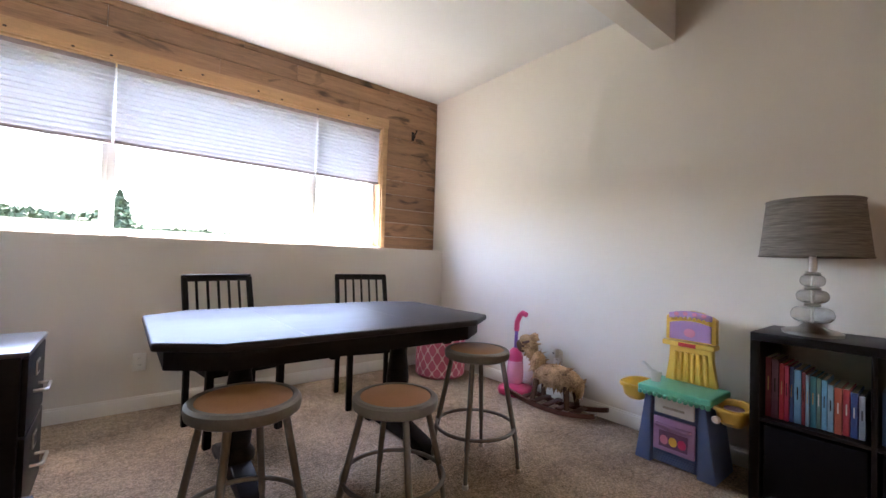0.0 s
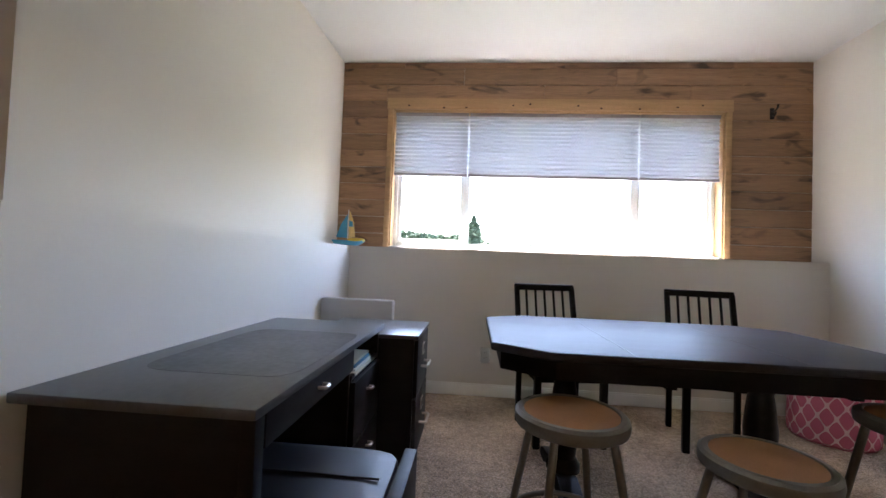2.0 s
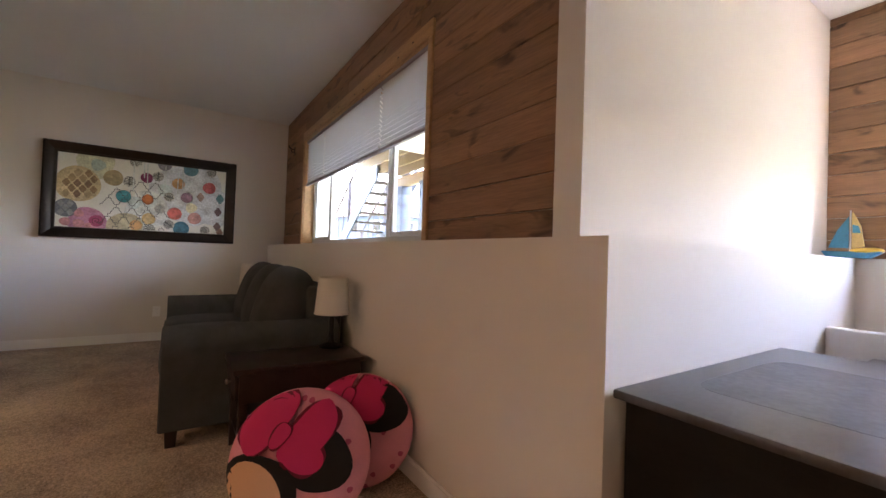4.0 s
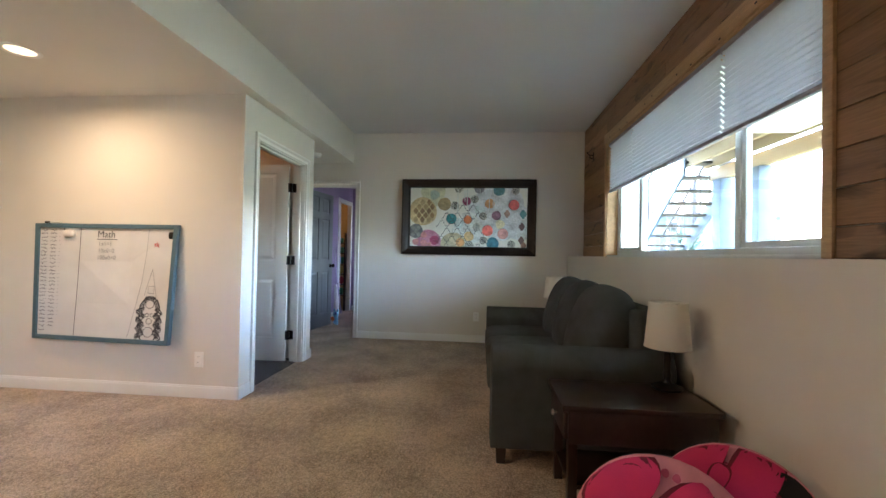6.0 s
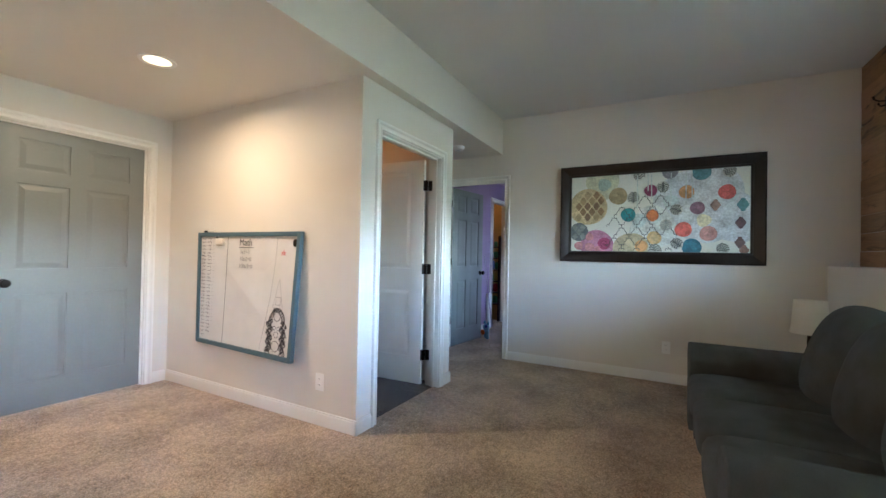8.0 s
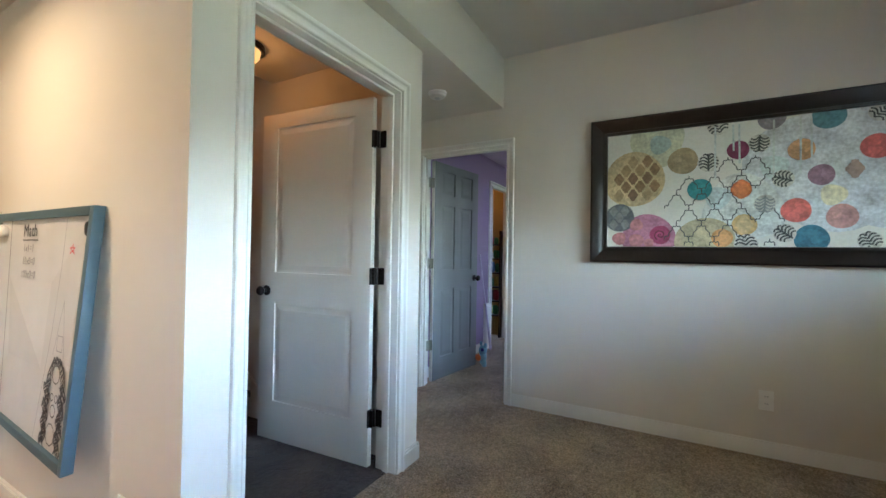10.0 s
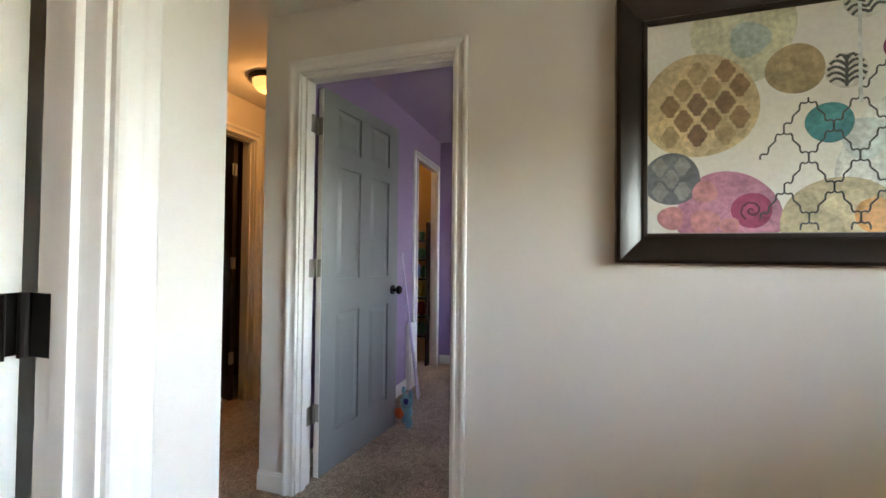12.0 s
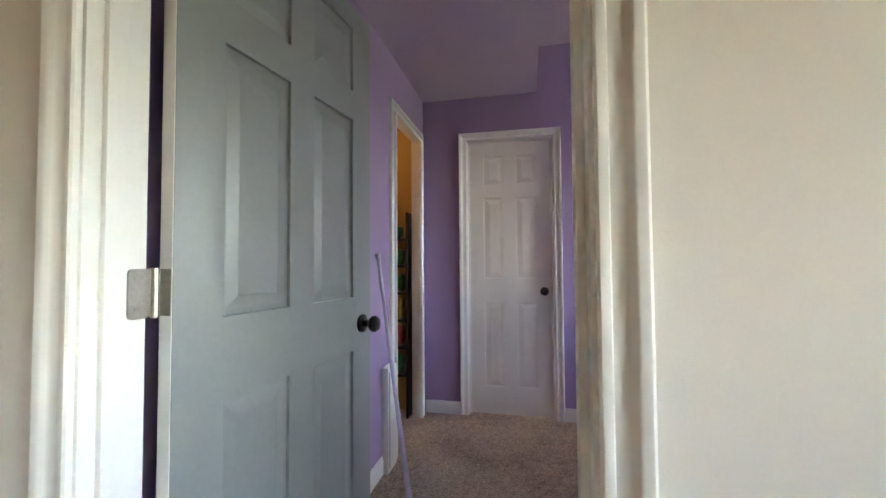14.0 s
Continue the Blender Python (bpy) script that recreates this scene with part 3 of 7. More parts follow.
def make_blind(x0, x1, y, z0, z1, m=None):
    b = thing("cellular_blind", "grey-white pleated cellular blind, half raised in a window", "blind", pose(x0, y, z0), "cellular blinds in the windows")
    w, h = x1 - x0, z1 - z0
    bm = bmesh.new()
    rows = int((h - 0.05) / 0.0165)
    prev = None
    for i in range(rows + 1):
        z = 0.022 + (h - 0.05) * i / rows
        yy = -0.010 if i % 2 else 0.010
        cur = (bm.verts.new((0.002, yy, z)), bm.verts.new((w - 0.002, yy, z)))
        if prev:
            bm.faces.new((prev[0], prev[1], cur[1], cur[0]))
        prev = cur
    part("pleated_cloth", bm, BLIND, b, smooth=False)
    box_part("bottom_rail", BLINDRAIL, b, 0.001, w - 0.001, -0.014, 0.014, 0, 0.022, bevel=0.004)
    box_part("head_rail", BLINDRAIL, b, 0.001, w - 0.001, -0.018, 0.018, h - 0.028, h, bevel=0.003)
    box_part("pull_tab", BLINDRAIL, b, w / 2 - 0.03, w / 2 + 0.03, -0.019, -0.012, -0.006, 0.010, bevel=0.002)


BLINDRAIL = material("blind_rail", (0.30, 0.26, 0.28), 0.5, vary=0.03, bump=0.02)
for x0, x1 in ((-1.227, -0.603), (-0.594, 0.788), (0.797, 1.419)):
    make_blind(x0, x1, 3.366, 1.752, 2.290)
for x0, x1 in ((-5.492, -4.894), (-4.885, -3.549), (-3.540, -2.848)):
    make_blind(x0, x1, 0.966, 1.790, 2.290)


# ---- wood boards on the window walls ----
def boards(wall_name, x0, x1, y, hole):
    """Rows of long boards on a wall, cut round its window."""
    g = thing(wall_name, "warm brown reclaimed wood boards covering the window wall", "wood cladding")
    tagged(g, kind="structure")
    z, row = 1.132, 0
    rnd = random.Random(5 + int(abs(x0) * 10))
    while z < CEILZ - 0.01:
        zt = min(z + (0.118 if row == 0 else 0.141), CEILZ)
        spans = [(x0, x1)]
        if z < hole[3] and zt > hole[2]:
            spans = [(x0, hole[0] - 0.001), (hole[1] + 0.001, x1)]
        for a, b in spans:
            cuts, c = [a], a + rnd.uniform(0.35, 1.25)
            while c < b - 0.25:
                if b - a > 1.2:
                    cuts.append(c)
                c += rnd.uniform(1.1, 1.35)
            cuts.append(b)
            for p, q in zip(cuts, cuts[1:]):
                z0b, z1b = z, zt
                if z < hole[3] < zt and p >= hole[0] - 0.3 and q <= hole[1] + 0.3 and len(spans) == 1:
                    z0b = hole[3]
                bm = bmesh.new()
                bx(bm, p - (p + q) / 2 + 0.0008, q - (p + q) / 2 - 0.0008, -0.008, 0.008, -(z1b - z0b) / 2 + 0.0018, (z1b - z0b) / 2 - 0.0018)
                o = part("board", bm, PLANK, g, "", 0.0026, 1)
                o.location = ((p + q) / 2, y + 0.008 + rnd.uniform(-0.0022, 0.0022), (z0b + z1b) / 2)
        # boards over the window that its head cuts through
        if len(spans) == 2 and zt > hole[3]:
            bm = bmesh.new()
            w = hole[1] - hole[0]
            bx(bm, -w / 2, w / 2, -0.008, 0.008, -(zt - hole[3]) / 2 + 0.0012, (zt - hole[3]) / 2 - 0.0012)
            o = part("board", bm, PLANK, g, "", 0.0026, 1)
            o.location = ((hole[0] + hole[1]) / 2, y + 0.008, (hole[3] + zt) / 2)
        z, row = zt, row + 1
    return g


boards("wall_north_boards", -1.690, RX, 3.324, WA)
boards("wall_sofa_boards", -6.44, -1.888, 0.94, WB)


def coat_hook(m):
    h = thing("coat_hook", "small dark metal double coat hook on wood boards", "hook", m, "coat hooks on the boards")
    box_part("hook_plate", BLACKMETAL, h, -0.016, 0.016, -0.006, 0.0, -0.045, 0.045, bevel=0.004)
    bm = bmesh.new()
    tube(bm, [(0, -0.003, 0.01), (0, -0.04, 0.012), (0, -0.062, 0.026), (0, -0.07, 0.05)], [0.007, 0.006, 0.006, 0.008], 10)
    part("upper_prong", bm, BLACKMETAL, h)
    bm = bmesh.new()
    tube(bm, [(0, -0.003, -0.02), (0, -0.028, -0.026), (0, -0.04, -0.014), (0, -0.042, 0.0)], [0.007, 0.006, 0.006, 0.007], 10)
    part("lower_prong", bm, BLACKMETAL, h)


coat_hook(pose(1.782, 3.324, 2.295))
coat_hook(pose(-6.03, 0.94, 2.298))


# ---- dark room, closet, stairs ----
STAIRCARPET = carpet_material("dark_stair_carpet", (0.016, 0.011, 0.009), (0.105, 0.076, 0.058), 0.55)
JOIST = material("joist_wood", (0.32, 0.17, 0.08), 0.7, vary=0.3, scale=3, grain=40, stretch=(1, 8, 8))
OCHRE = material("closet_paint", (0.55, 0.38, 0.16), 0.7, vary=0.04)
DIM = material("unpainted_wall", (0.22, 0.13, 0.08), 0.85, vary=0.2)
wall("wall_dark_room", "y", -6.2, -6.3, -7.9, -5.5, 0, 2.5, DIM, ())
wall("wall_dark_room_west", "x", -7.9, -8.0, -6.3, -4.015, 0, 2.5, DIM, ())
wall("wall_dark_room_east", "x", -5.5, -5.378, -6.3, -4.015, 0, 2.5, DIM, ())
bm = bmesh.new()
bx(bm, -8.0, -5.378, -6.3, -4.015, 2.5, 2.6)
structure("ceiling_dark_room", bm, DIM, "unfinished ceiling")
for i in range(5):
    bm = bmesh.new()
    bx(bm, -7.9, -5.5, -4.35 - 0.4 * i, -4.31 - 0.4 * i, 2.28, 2.5)
    structure("ceiling_joist", bm, JOIST, "bare wooden ceiling joist", 0.003)
wall("wall_closet", "y", -3.95, -4.05, -9.1, -8.0, 0, 2.4, OCHRE, ())
wall("wall_closet_west", "x", -8.97, -9.07, -4.0, -2.93, 0, 2.4, OCHRE, ())
bm = bmesh.new()
bx(bm, -9.07, -8.0, -4.05, -2.93, 2.4, 2.5)
structure("ceiling_closet", bm, OCHRE, "closet ceiling")
# no bulb is known here; this one is added to light the closet
lamp("closet_bulb", "POINT", pose(-8.5, -3.5, 2.2), 0.04, (1.0, 0.62, 0.3), 0.05)

stairs = tagged(thing("stairs", "stairs covered in dark mottled carpet", "stairs"), kind="structure")
for i in range(13):
    y0 = -3.47 - 0.25 * i
    bm = bmesh.new()
    bx(bm, -5.285, -4.23, y0 - 0.26, y0 + 0.022, 0.185 * (i + 1) - 0.05, 0.185 * (i + 1))
    bx(bm, -5.285, -4.23, y0 - 0.26, y0, 0.185 * i - 0.02, 0.185 * (i + 1) - 0.03)
    part("step", bm, STAIRCARPET, stairs, "", 0.014)
bm = bmesh.new()
bx(bm, -5.285, -4.23, -3.47, -2.2, -0.01, 0.004)
structure("floor_landing", bm, STAIRCARPET, "dark mottled carpet at the foot of the stairs")
bm = bmesh.new()
prism(bm, [(-3.18, 0.0), (-3.18, 0.09), (-3.28, 0.15), (-6.6, 2.607), (-6.6, 2.30), (-3.47, 0.0)], -5.285, -5.271, m=Matrix(((0, 0, 1, 0), (1, 0, 0, 0), (0, 1, 0, 0), (0, 0, 0, 1))))
structure("stair_skirt", bm, TRIM, "white painted stair skirting board", 0.002)
wall("wall_stair_back", "y", -6.6, -6.7, -5.4, -4.1, 0, 4.6, PAINT, ())
wall("wall_stair_side", "x", -4.23, -4.11, -6.7, -4.45, 0, 4.6, PAINT, ())
wall("wall_stair_upper", "x", -4.23, -4.11, -4.45, -3.30, SOFZ, 4.6, PAINT, ())
wall("wall_stair_head", "y", -3.30, -3.18, -5.285, -4.23, CEILZ + 0.15, 4.6, PAINT, ())
bm = bmesh.new()
bx(bm, -5.4, -4.1, -6.7, -3.18, 4.6, 4.7)
structure("ceiling_stairwell", bm, CEIL, "white stairwell ceiling")
# upper flight beside the stairwell: white stringer, dark treads and balusters
st = thing("upper_stair_flight", "white stair stringer with dark treads and black balusters", "stairs")
tagged(st, kind="structure")
bm = bmesh.new()
prism(bm, [(-3.75, 2.89), (-4.95, 1.86), (-4.95, 2.25), (-4.05, 3.02), (-3.75, 3.28)], -5.283, -5.255, m=Matrix(((0, 0, 1, 0), (1, 0, 0, 0), (0, 1, 0, 0), (0, 0, 0, 1))))
part("stringer", bm, TRIM, st, "white painted stringer", 0.003)
for i in range(4):
    y0, z0 = -4.02 - 0.25 * i, 2.765 - 0.19 * i
    box_part("stair_tread", DARKWOOD, st, -5.285, -5.22, y0 - 0.28, y0, z0, z0 + 0.03, bevel=0.006, label="dark stained tread end")
    for k in range(3):
        bm = bmesh.new()
        yy = y0 - 0.05 - 0.09 * k
        tube(bm, [(-5.25, yy, z0 + 0.03), (-5.25, yy, z0 + 0.30), (-5.25, yy, z0 + 0.36), (-5.25, yy, z0 + 0.42), (-5.25, yy, z0 + 0.9)], [0.008, 0.008, 0.016 if k == 1 else 0.008, 0.008, 0.008], 8)
        part("baluster", bm, BLACKMETAL, st, "thin black metal baluster")


# ---- ceiling lamps and detector ----
BULBGLOW = glow("lamp_glow_warm", (1.0, 0.66, 0.38), 0.045)
GLOBE = glow("frosted_globe_lit", (1.0, 0.47, 0.16), 0.022)
# fixtures at x=-1.0 and 1.2 are unseen, added to carry the fill
for x in CANS_AND_FILL:
    r = thing("recessed_light", "round recessed ceiling light, switched on; two of the three are added fill", "ceiling light", pose(x, -3.16, SOFZ), "recessed lights in the soffit")
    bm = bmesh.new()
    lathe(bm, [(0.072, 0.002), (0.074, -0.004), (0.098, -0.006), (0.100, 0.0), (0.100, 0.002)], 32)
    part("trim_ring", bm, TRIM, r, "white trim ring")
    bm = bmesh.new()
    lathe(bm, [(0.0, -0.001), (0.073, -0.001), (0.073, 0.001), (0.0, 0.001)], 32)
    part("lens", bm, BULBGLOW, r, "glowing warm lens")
for nm, at, rim in (("flush_ceiling_light", (-4.84, -3.03, SOFZ), BLACKMETAL), ("flush_ceiling_light", (-7.02, -3.45, SOFZ), BLACKMETAL)):
    r = thing(nm, "flush ceiling light with black rim and frosted glass", "ceiling light", pose(*at))
    bm = bmesh.new()
    lathe(bm, [(0.0, 0.0), (0.14, 0.0), (0.14, -0.022), (0.128, -0.032), (0.118, -0.026), (0.0, -0.02)], 32)
    part("rim", bm, rim, r)
    bm = bmesh.new()
    lathe(bm, [(0.118, -0.026), (0.112, -0.055), (0.09, -0.08), (0.05, -0.097), (0.0, -0.102)], 32)
    part("globe", bm, GLOBE, r, "lit frosted glass bowl").visible_shadow = False
r = thing("smoke_detector", "round white smoke detector on the ceiling", "smoke detector", pose(-5.93, -2.36, SOFZ))
bm = bmesh.new()
lathe(bm, [(0.0, 0.0), (0.066, 0.0), (0.066, -0.012), (0.058, -0.016), (0.056, -0.030), (0.045, -0.038), (0.0, -0.040)], 28)
part("housing", bm, TRIM, r)
bm = bmesh.new()
lathe(bm, [(0.02, -0.0395), (0.02, -0.043), (0.0, -0.043)], 16)
part("test_button", bm, VINYL, r)


PLATE = material("white_outlet_plastic", (0.86, 0.85, 0.82), 0.4, vary=0.02, bump=0.02)


def outlet(m, cover=False):
    o = thing("wall_outlet", "white duplex wall outlet with cover plate", "outlet", m, "wall outlets")
    box_part("cover_plate", PLATE, o, -0.036, 0.036, -0.006, 0.0, -0.058, 0.058, bevel=0.003)
    for z in (-0.021, 0.021):
        bm = bmesh.new()
        lathe(bm, [(0.0165, 0.0), (0.0165, 0.009), (0.0, 0.009)], 18, m=pose(0, 0, z, 90) )
        s = part("socket", bm, PLATE, o)
        for x in (-0.006, 0.006):
            box_part("slot", BLACKMETAL, s, x - 0.001, x + 0.001, -0.0095, -0.0085, z - 0.002, z + 0.007, bevel=0)


outlet(pose(-0.405, 3.162, 0.314))
outlet(pose(RX, 1.715, 0.33, 0, 0, -90))
outlet(pose(-4.098, -2.462, 0.288, 0, 0, 90))
outlet(pose(-6.44, -0.393, 0.328, 0, 0, 90))


# ---- outside ----
bm = bmesh.new()
bx(bm, -600, 600, 3.52, 900, -0.2, 0.62)
bx(bm, -600, -9.2, -600, 3.52, -0.2, 0.62)
bx(bm, -9.2, -1.87, 1.125, 3.52, -0.2, 0.62)
structure("ground", bm, GRASS, "mown grass")
LEAF = material("foliage", (0.026, 0.046, 0.022), 0.9, vary=0.5, scale=2, grain=9, bump=0.2)
BARK = material("bark", (0.12, 0.085, 0.06), 0.95, vary=0.3)
rnd = random.Random(3)


def tree(label, x, y, h, kind, g="trees outside"):
    t = thing("conifer_tree" if kind == "c" else "broadleaf_tree", label, "tree", pose(x, y, 0.62), g)
    bm = bmesh.new()
    tube(bm, [(0, 0, 0), (0.05 * h * 0.1, 0, h * 0.5), (0, 0, h * 0.96)], [h * 0.03, h * 0.018, h * 0.004], 8)
    part("trunk", bm, BARK, t)
    vs, fs = [], []
    n = 1500 if kind == "c" else 1700
    for i in range(n):
        if kind == "c":
            u = rnd.random() ** 0.8
            tier = 0.75 + 0.25 * math.sin(u * 40)
            rad = (1 - u) * h * 0.80 * tier * math.sqrt(rnd.random()) * rnd.uniform(0.6, 1.15)
            a = rnd.uniform(0, 6.283)
            p = Vector((rad * math.cos(a), rad * math.sin(a), h * (0.10 + 0.9 * u) - rad * 0.25))
            s = h * 0.036
        else:
            k = rnd.randrange(9)
            c = Vector((math.cos(k * 2.4) * h * 0.26 * (k / 9), math.sin(k * 2.4) * h * 0.26 * (k / 9), h * (0.45 + 0.05 * k)))
            d = Vector((rnd.gauss(0, 1), rnd.gauss(0, 1), rnd.gauss(0, 0.8)))
            p = c + d * h * 0.075
            s = h * 0.022
        a, b = Vector((rnd.gauss(0, 1), rnd.gauss(0, 1), rnd.gauss(0, 0.6))).normalized() * s, Vector((rnd.gauss(0, 1), rnd.gauss(0, 1), rnd.gauss(0, 0.6))).normalized() * s
        k = len(vs)
        vs += [p - a, p + b, p + a, p - b]
        fs.append((k, k + 1, k + 2, k + 3))
    me = bpy.data.meshes.new("crown")
    me.from_pydata(vs, [], fs)
    me.materials.append(LEAF)
    c = new("crown", me)
    c.parent = t
    return t


tree("dark green pointed conifer standing in a field", -0.85, 46, 5.6, "c")
tree("small broad green tree far away", 9.0, 80, 4.6, "b")
tree("small broad green tree far away", 5.5, 84, 3.6, "b")
tree("small broad green tree beside a house", -20.5, 9.0, 2.0, "b")
vs, fs = [], []
for i in range(16000):
    x = rnd.uniform(-130, 70)
    hh = (7.0 + 1.2 * noise.noise(Vector((x * 0.06, 0, 0))) + 0.8 * noise.noise(Vector((x * 0.35, 5, 0)))) * (1.0 if x < 0 else 0.60)
    p = Vector((x, 93 + rnd.uniform(-2.5, 2.5), 0.6 + hh * rnd.random() ** 0.7))
    a, b = Vector((rnd.gauss(0, 1), rnd.gauss(0, 1), rnd.gauss(0, 1))).normalized() * 0.55, Vector((rnd.gauss(0, 1), rnd.gauss(0, 1), rnd.gauss(0, 1))).normalized() * 0.55
    k = len(vs)
    vs += [p - a, p + b, p + a, p - b]
    fs.append((k, k + 1, k + 2, k + 3))
me = bpy.data.meshes.new("far_woods")
me.from_pydata(vs, [], fs)
me.materials.append(LEAF)
tagged(new("far_woods", me), "distant low line of green woods", "woods", kind="stuff")

DECKWOOD = material("deck_timber", (0.055, 0.045, 0.040), 0.7, vary=0.25, scale=2, grain=30, stretch=(1, 8, 8))
TANWOOD = material("tan_deck_timber", (0.34, 0.235, 0.125), 0.75, vary=0.2, scale=2, grain=30, stretch=(1, 8, 8))
GREYWOOD = material("painted_deck_post", (0.07, 0.09, 0.12), 0.6, vary=0.1)
SIDING = material("blue_grey_siding", (0.07, 0.10, 0.15), 0.7, vary=0.08)
ROOF = material("pale_roof_shingles", (0.16, 0.13, 0.12), 0.9, vary=0.2, scale=3, grain=20)
dk = thing("timber_deck", "raised brown timber deck on posts with stairs", "deck")
for i in range(20):
    box_part("deck_board", DECKWOOD, dk, -8.9, -2.3, 1.2 + 0.14 * i, 1.335 + 0.14 * i, 2.95, 2.985, bevel=0.004)
for i in range(7):
    box_part("joist", TANWOOD, dk, -8.9, -2.3, 1.24 + 0.40 * i, 1.28 + 0.40 * i, 2.74, 2.949, bevel=0.003, label="tan timber joist")
box_part("beam", TANWOOD, dk, -8.9, -2.3, 3.75, 3.85, 2.52, 2.739, bevel=0.004)
for x in (-8.58, -7.62):
    box_part("post", GREYWOOD, dk, x - 0.12, x + 0.12, 3.68, 3.92, 0.62, 2.519, bevel=0.006)
SHX = -1.75
for y in (3.2, 4.15):
    bm = bmesh.new()
    prism(bm, [(-10.2, 0.62), (-9.75, 0.62), (-6.9, 2.62), (-6.9, 2.94), (-7.0, 2.94)], -0.02, 0.02, m=Matrix.Translation((SHX, y, 0)) @ Matrix(((1, 0, 0, 0), (0, 0, 1, 0), (0, 1, 0, 0), (0, 0, 0, 1))))
    part("stringer", bm, GREYWOOD, dk)
for i in range(11):
    box_part("stair_tread", DECKWOOD, dk, SHX - 10.0 + 0.285 * i, SHX - 9.71 + 0.285 * i, 3.2, 4.15, 0.80 + 0.2 * i, 0.84 + 0.2 * i, bevel=0.004)
for y in (3.2, 4.15):
    bm = bmesh.new()
    tube(bm, [(SHX - 10.1, y, 1.62), (SHX - 6.95, y, 3.88)], 0.03, 8)
    part("handrail", bm, DECKWOOD, dk)
    for x, z in ((-10.05, 0.7), (-8.5, 1.8)):
        box_part("rail_post", DECKWOOD, dk, SHX + x - 0.04, SHX + x + 0.04, y - 0.04, y + 0.04, z, z + 0.98)
    for k in range(9):
        x = SHX - 9.9 + 0.33 * k
        box_part("baluster", DECKWOOD, dk, x - 0.012, x + 0.012, y - 0.012, y + 0.012, 0.80 + 0.715 * (x - SHX + 10.0), 1.70 + 0.715 * (x - SHX + 10.0), bevel=0)
hs = thing("neighbour_house", "blue-grey two-storey house with pale hip roof", "house", pose(-46, 21, 0.6, 0, 0, 20))
box_part("wall", SIDING, hs, -6, 6, -5, 5, 0, 4.6, bevel=0.01)
bm = bmesh.new()
v = [bm.verts.new(p) for p in ((-6.6, -5.6, 4.6), (6.6, -5.6, 4.6), (6.6, 5.6, 4.6), (-6.6, 5.6, 4.6), (-2.5, 0, 7.0), (2.5, 0, 7.0))]
for f in ((0, 1, 5, 4), (1, 2, 5), (2, 3, 4, 5), (3, 0, 4), (3, 2, 1, 0)):
    bm.faces.new([v[i] for i in f])
part("roof", bm, ROOF, hs, smooth=False)
for x in (-3.6, 0, 3.6):
    for z in (0.9, 2.9):
        for sy in (-1, 1):
            wd = box_part("window", VINYL, hs, x - 0.7, x + 0.7, sy * 5.0, sy * 5.04, z, z + 1.2)
            box_part("pane", BLACKMETAL, wd, x - 0.6, x + 0.6, sy * 5.03, sy * 5.05, z + 0.1, z + 1.1)
for y in (-2.5, 2.0):
    for z in (0.9, 2.9):
        wd = box_part("window", VINYL, hs, 6.0, 6.04, y - 0.7, y + 0.7, z, z + 1.2)
        box_part("pane", BLACKMETAL, wd, 6.03, 6.05, y - 0.6, y + 0.6, z + 0.1, z + 1.1)


# ---- room with the table ----
TABLETOP = material("black_brown_tabletop", (0.030, 0.028, 0.030), 0.50, spec=0.32, vary=0.35, scale=4, grain=60, bump=0.04, stretch=(1, 7, 7))
STEEL = material("grey_painted_steel", (0.20, 0.195, 0.185), 0.42, 0.35, vary=0.12, bump=0.04)
HARDBOARD = material("brown_hardboard", (0.40, 0.19, 0.085), 0.45, vary=0.15, scale=7, grain=200, bump=0.05)
CHAIRSEAT = material("grey_seat_cloth", (0.27, 0.255, 0.25), 0.9, vary=0.2, grain=400, bump=0.4)
SEAM = material("table_seam", (0.09, 0.08, 0.075), 0.5)

tb = thing("dining_table", "dark brown pedestal dining table with clipped corners", "table", pose(0.36, 1.91, 0))
oct_ = lambda hx, hy, cx, cy: [(-hx + cx, -hy), (hx - cx, -hy), (hx, -hy + cy), (hx, hy - cy), (hx - cx, hy), (-hx + cx, hy), (-hx, hy - cy), (-hx, -hy + cy)]
bm = bmesh.new()
prism(bm, oct_(0.795, 0.50, 0.20, 0.135), 0.700, 0.732)
part("tabletop", bm, TABLETOP, tb, "", 0.012, 3)
for x in (-0.30, 0.28):
    box_part("leaf_seam", SEAM, tb, x - 0.0015, x + 0.0015, -0.488, 0.488, 0.7315, 0.7325, bevel=0)
bm = bmesh.new()
prism(bm, oct_(0.755, 0.462, 0.19, 0.128), 0.625, 0.699)
part("apron", bm, BLACKWOOD, tb, "", 0.004)
for x in (-0.31, 0.31):
    bm = bmesh.new()
    box_part("table_cleat", BLACKWOOD, tb, x + 0.16 - 0.02, x + 0.16 + 0.02, -0.42, 0.42, 0.605, 0.625)
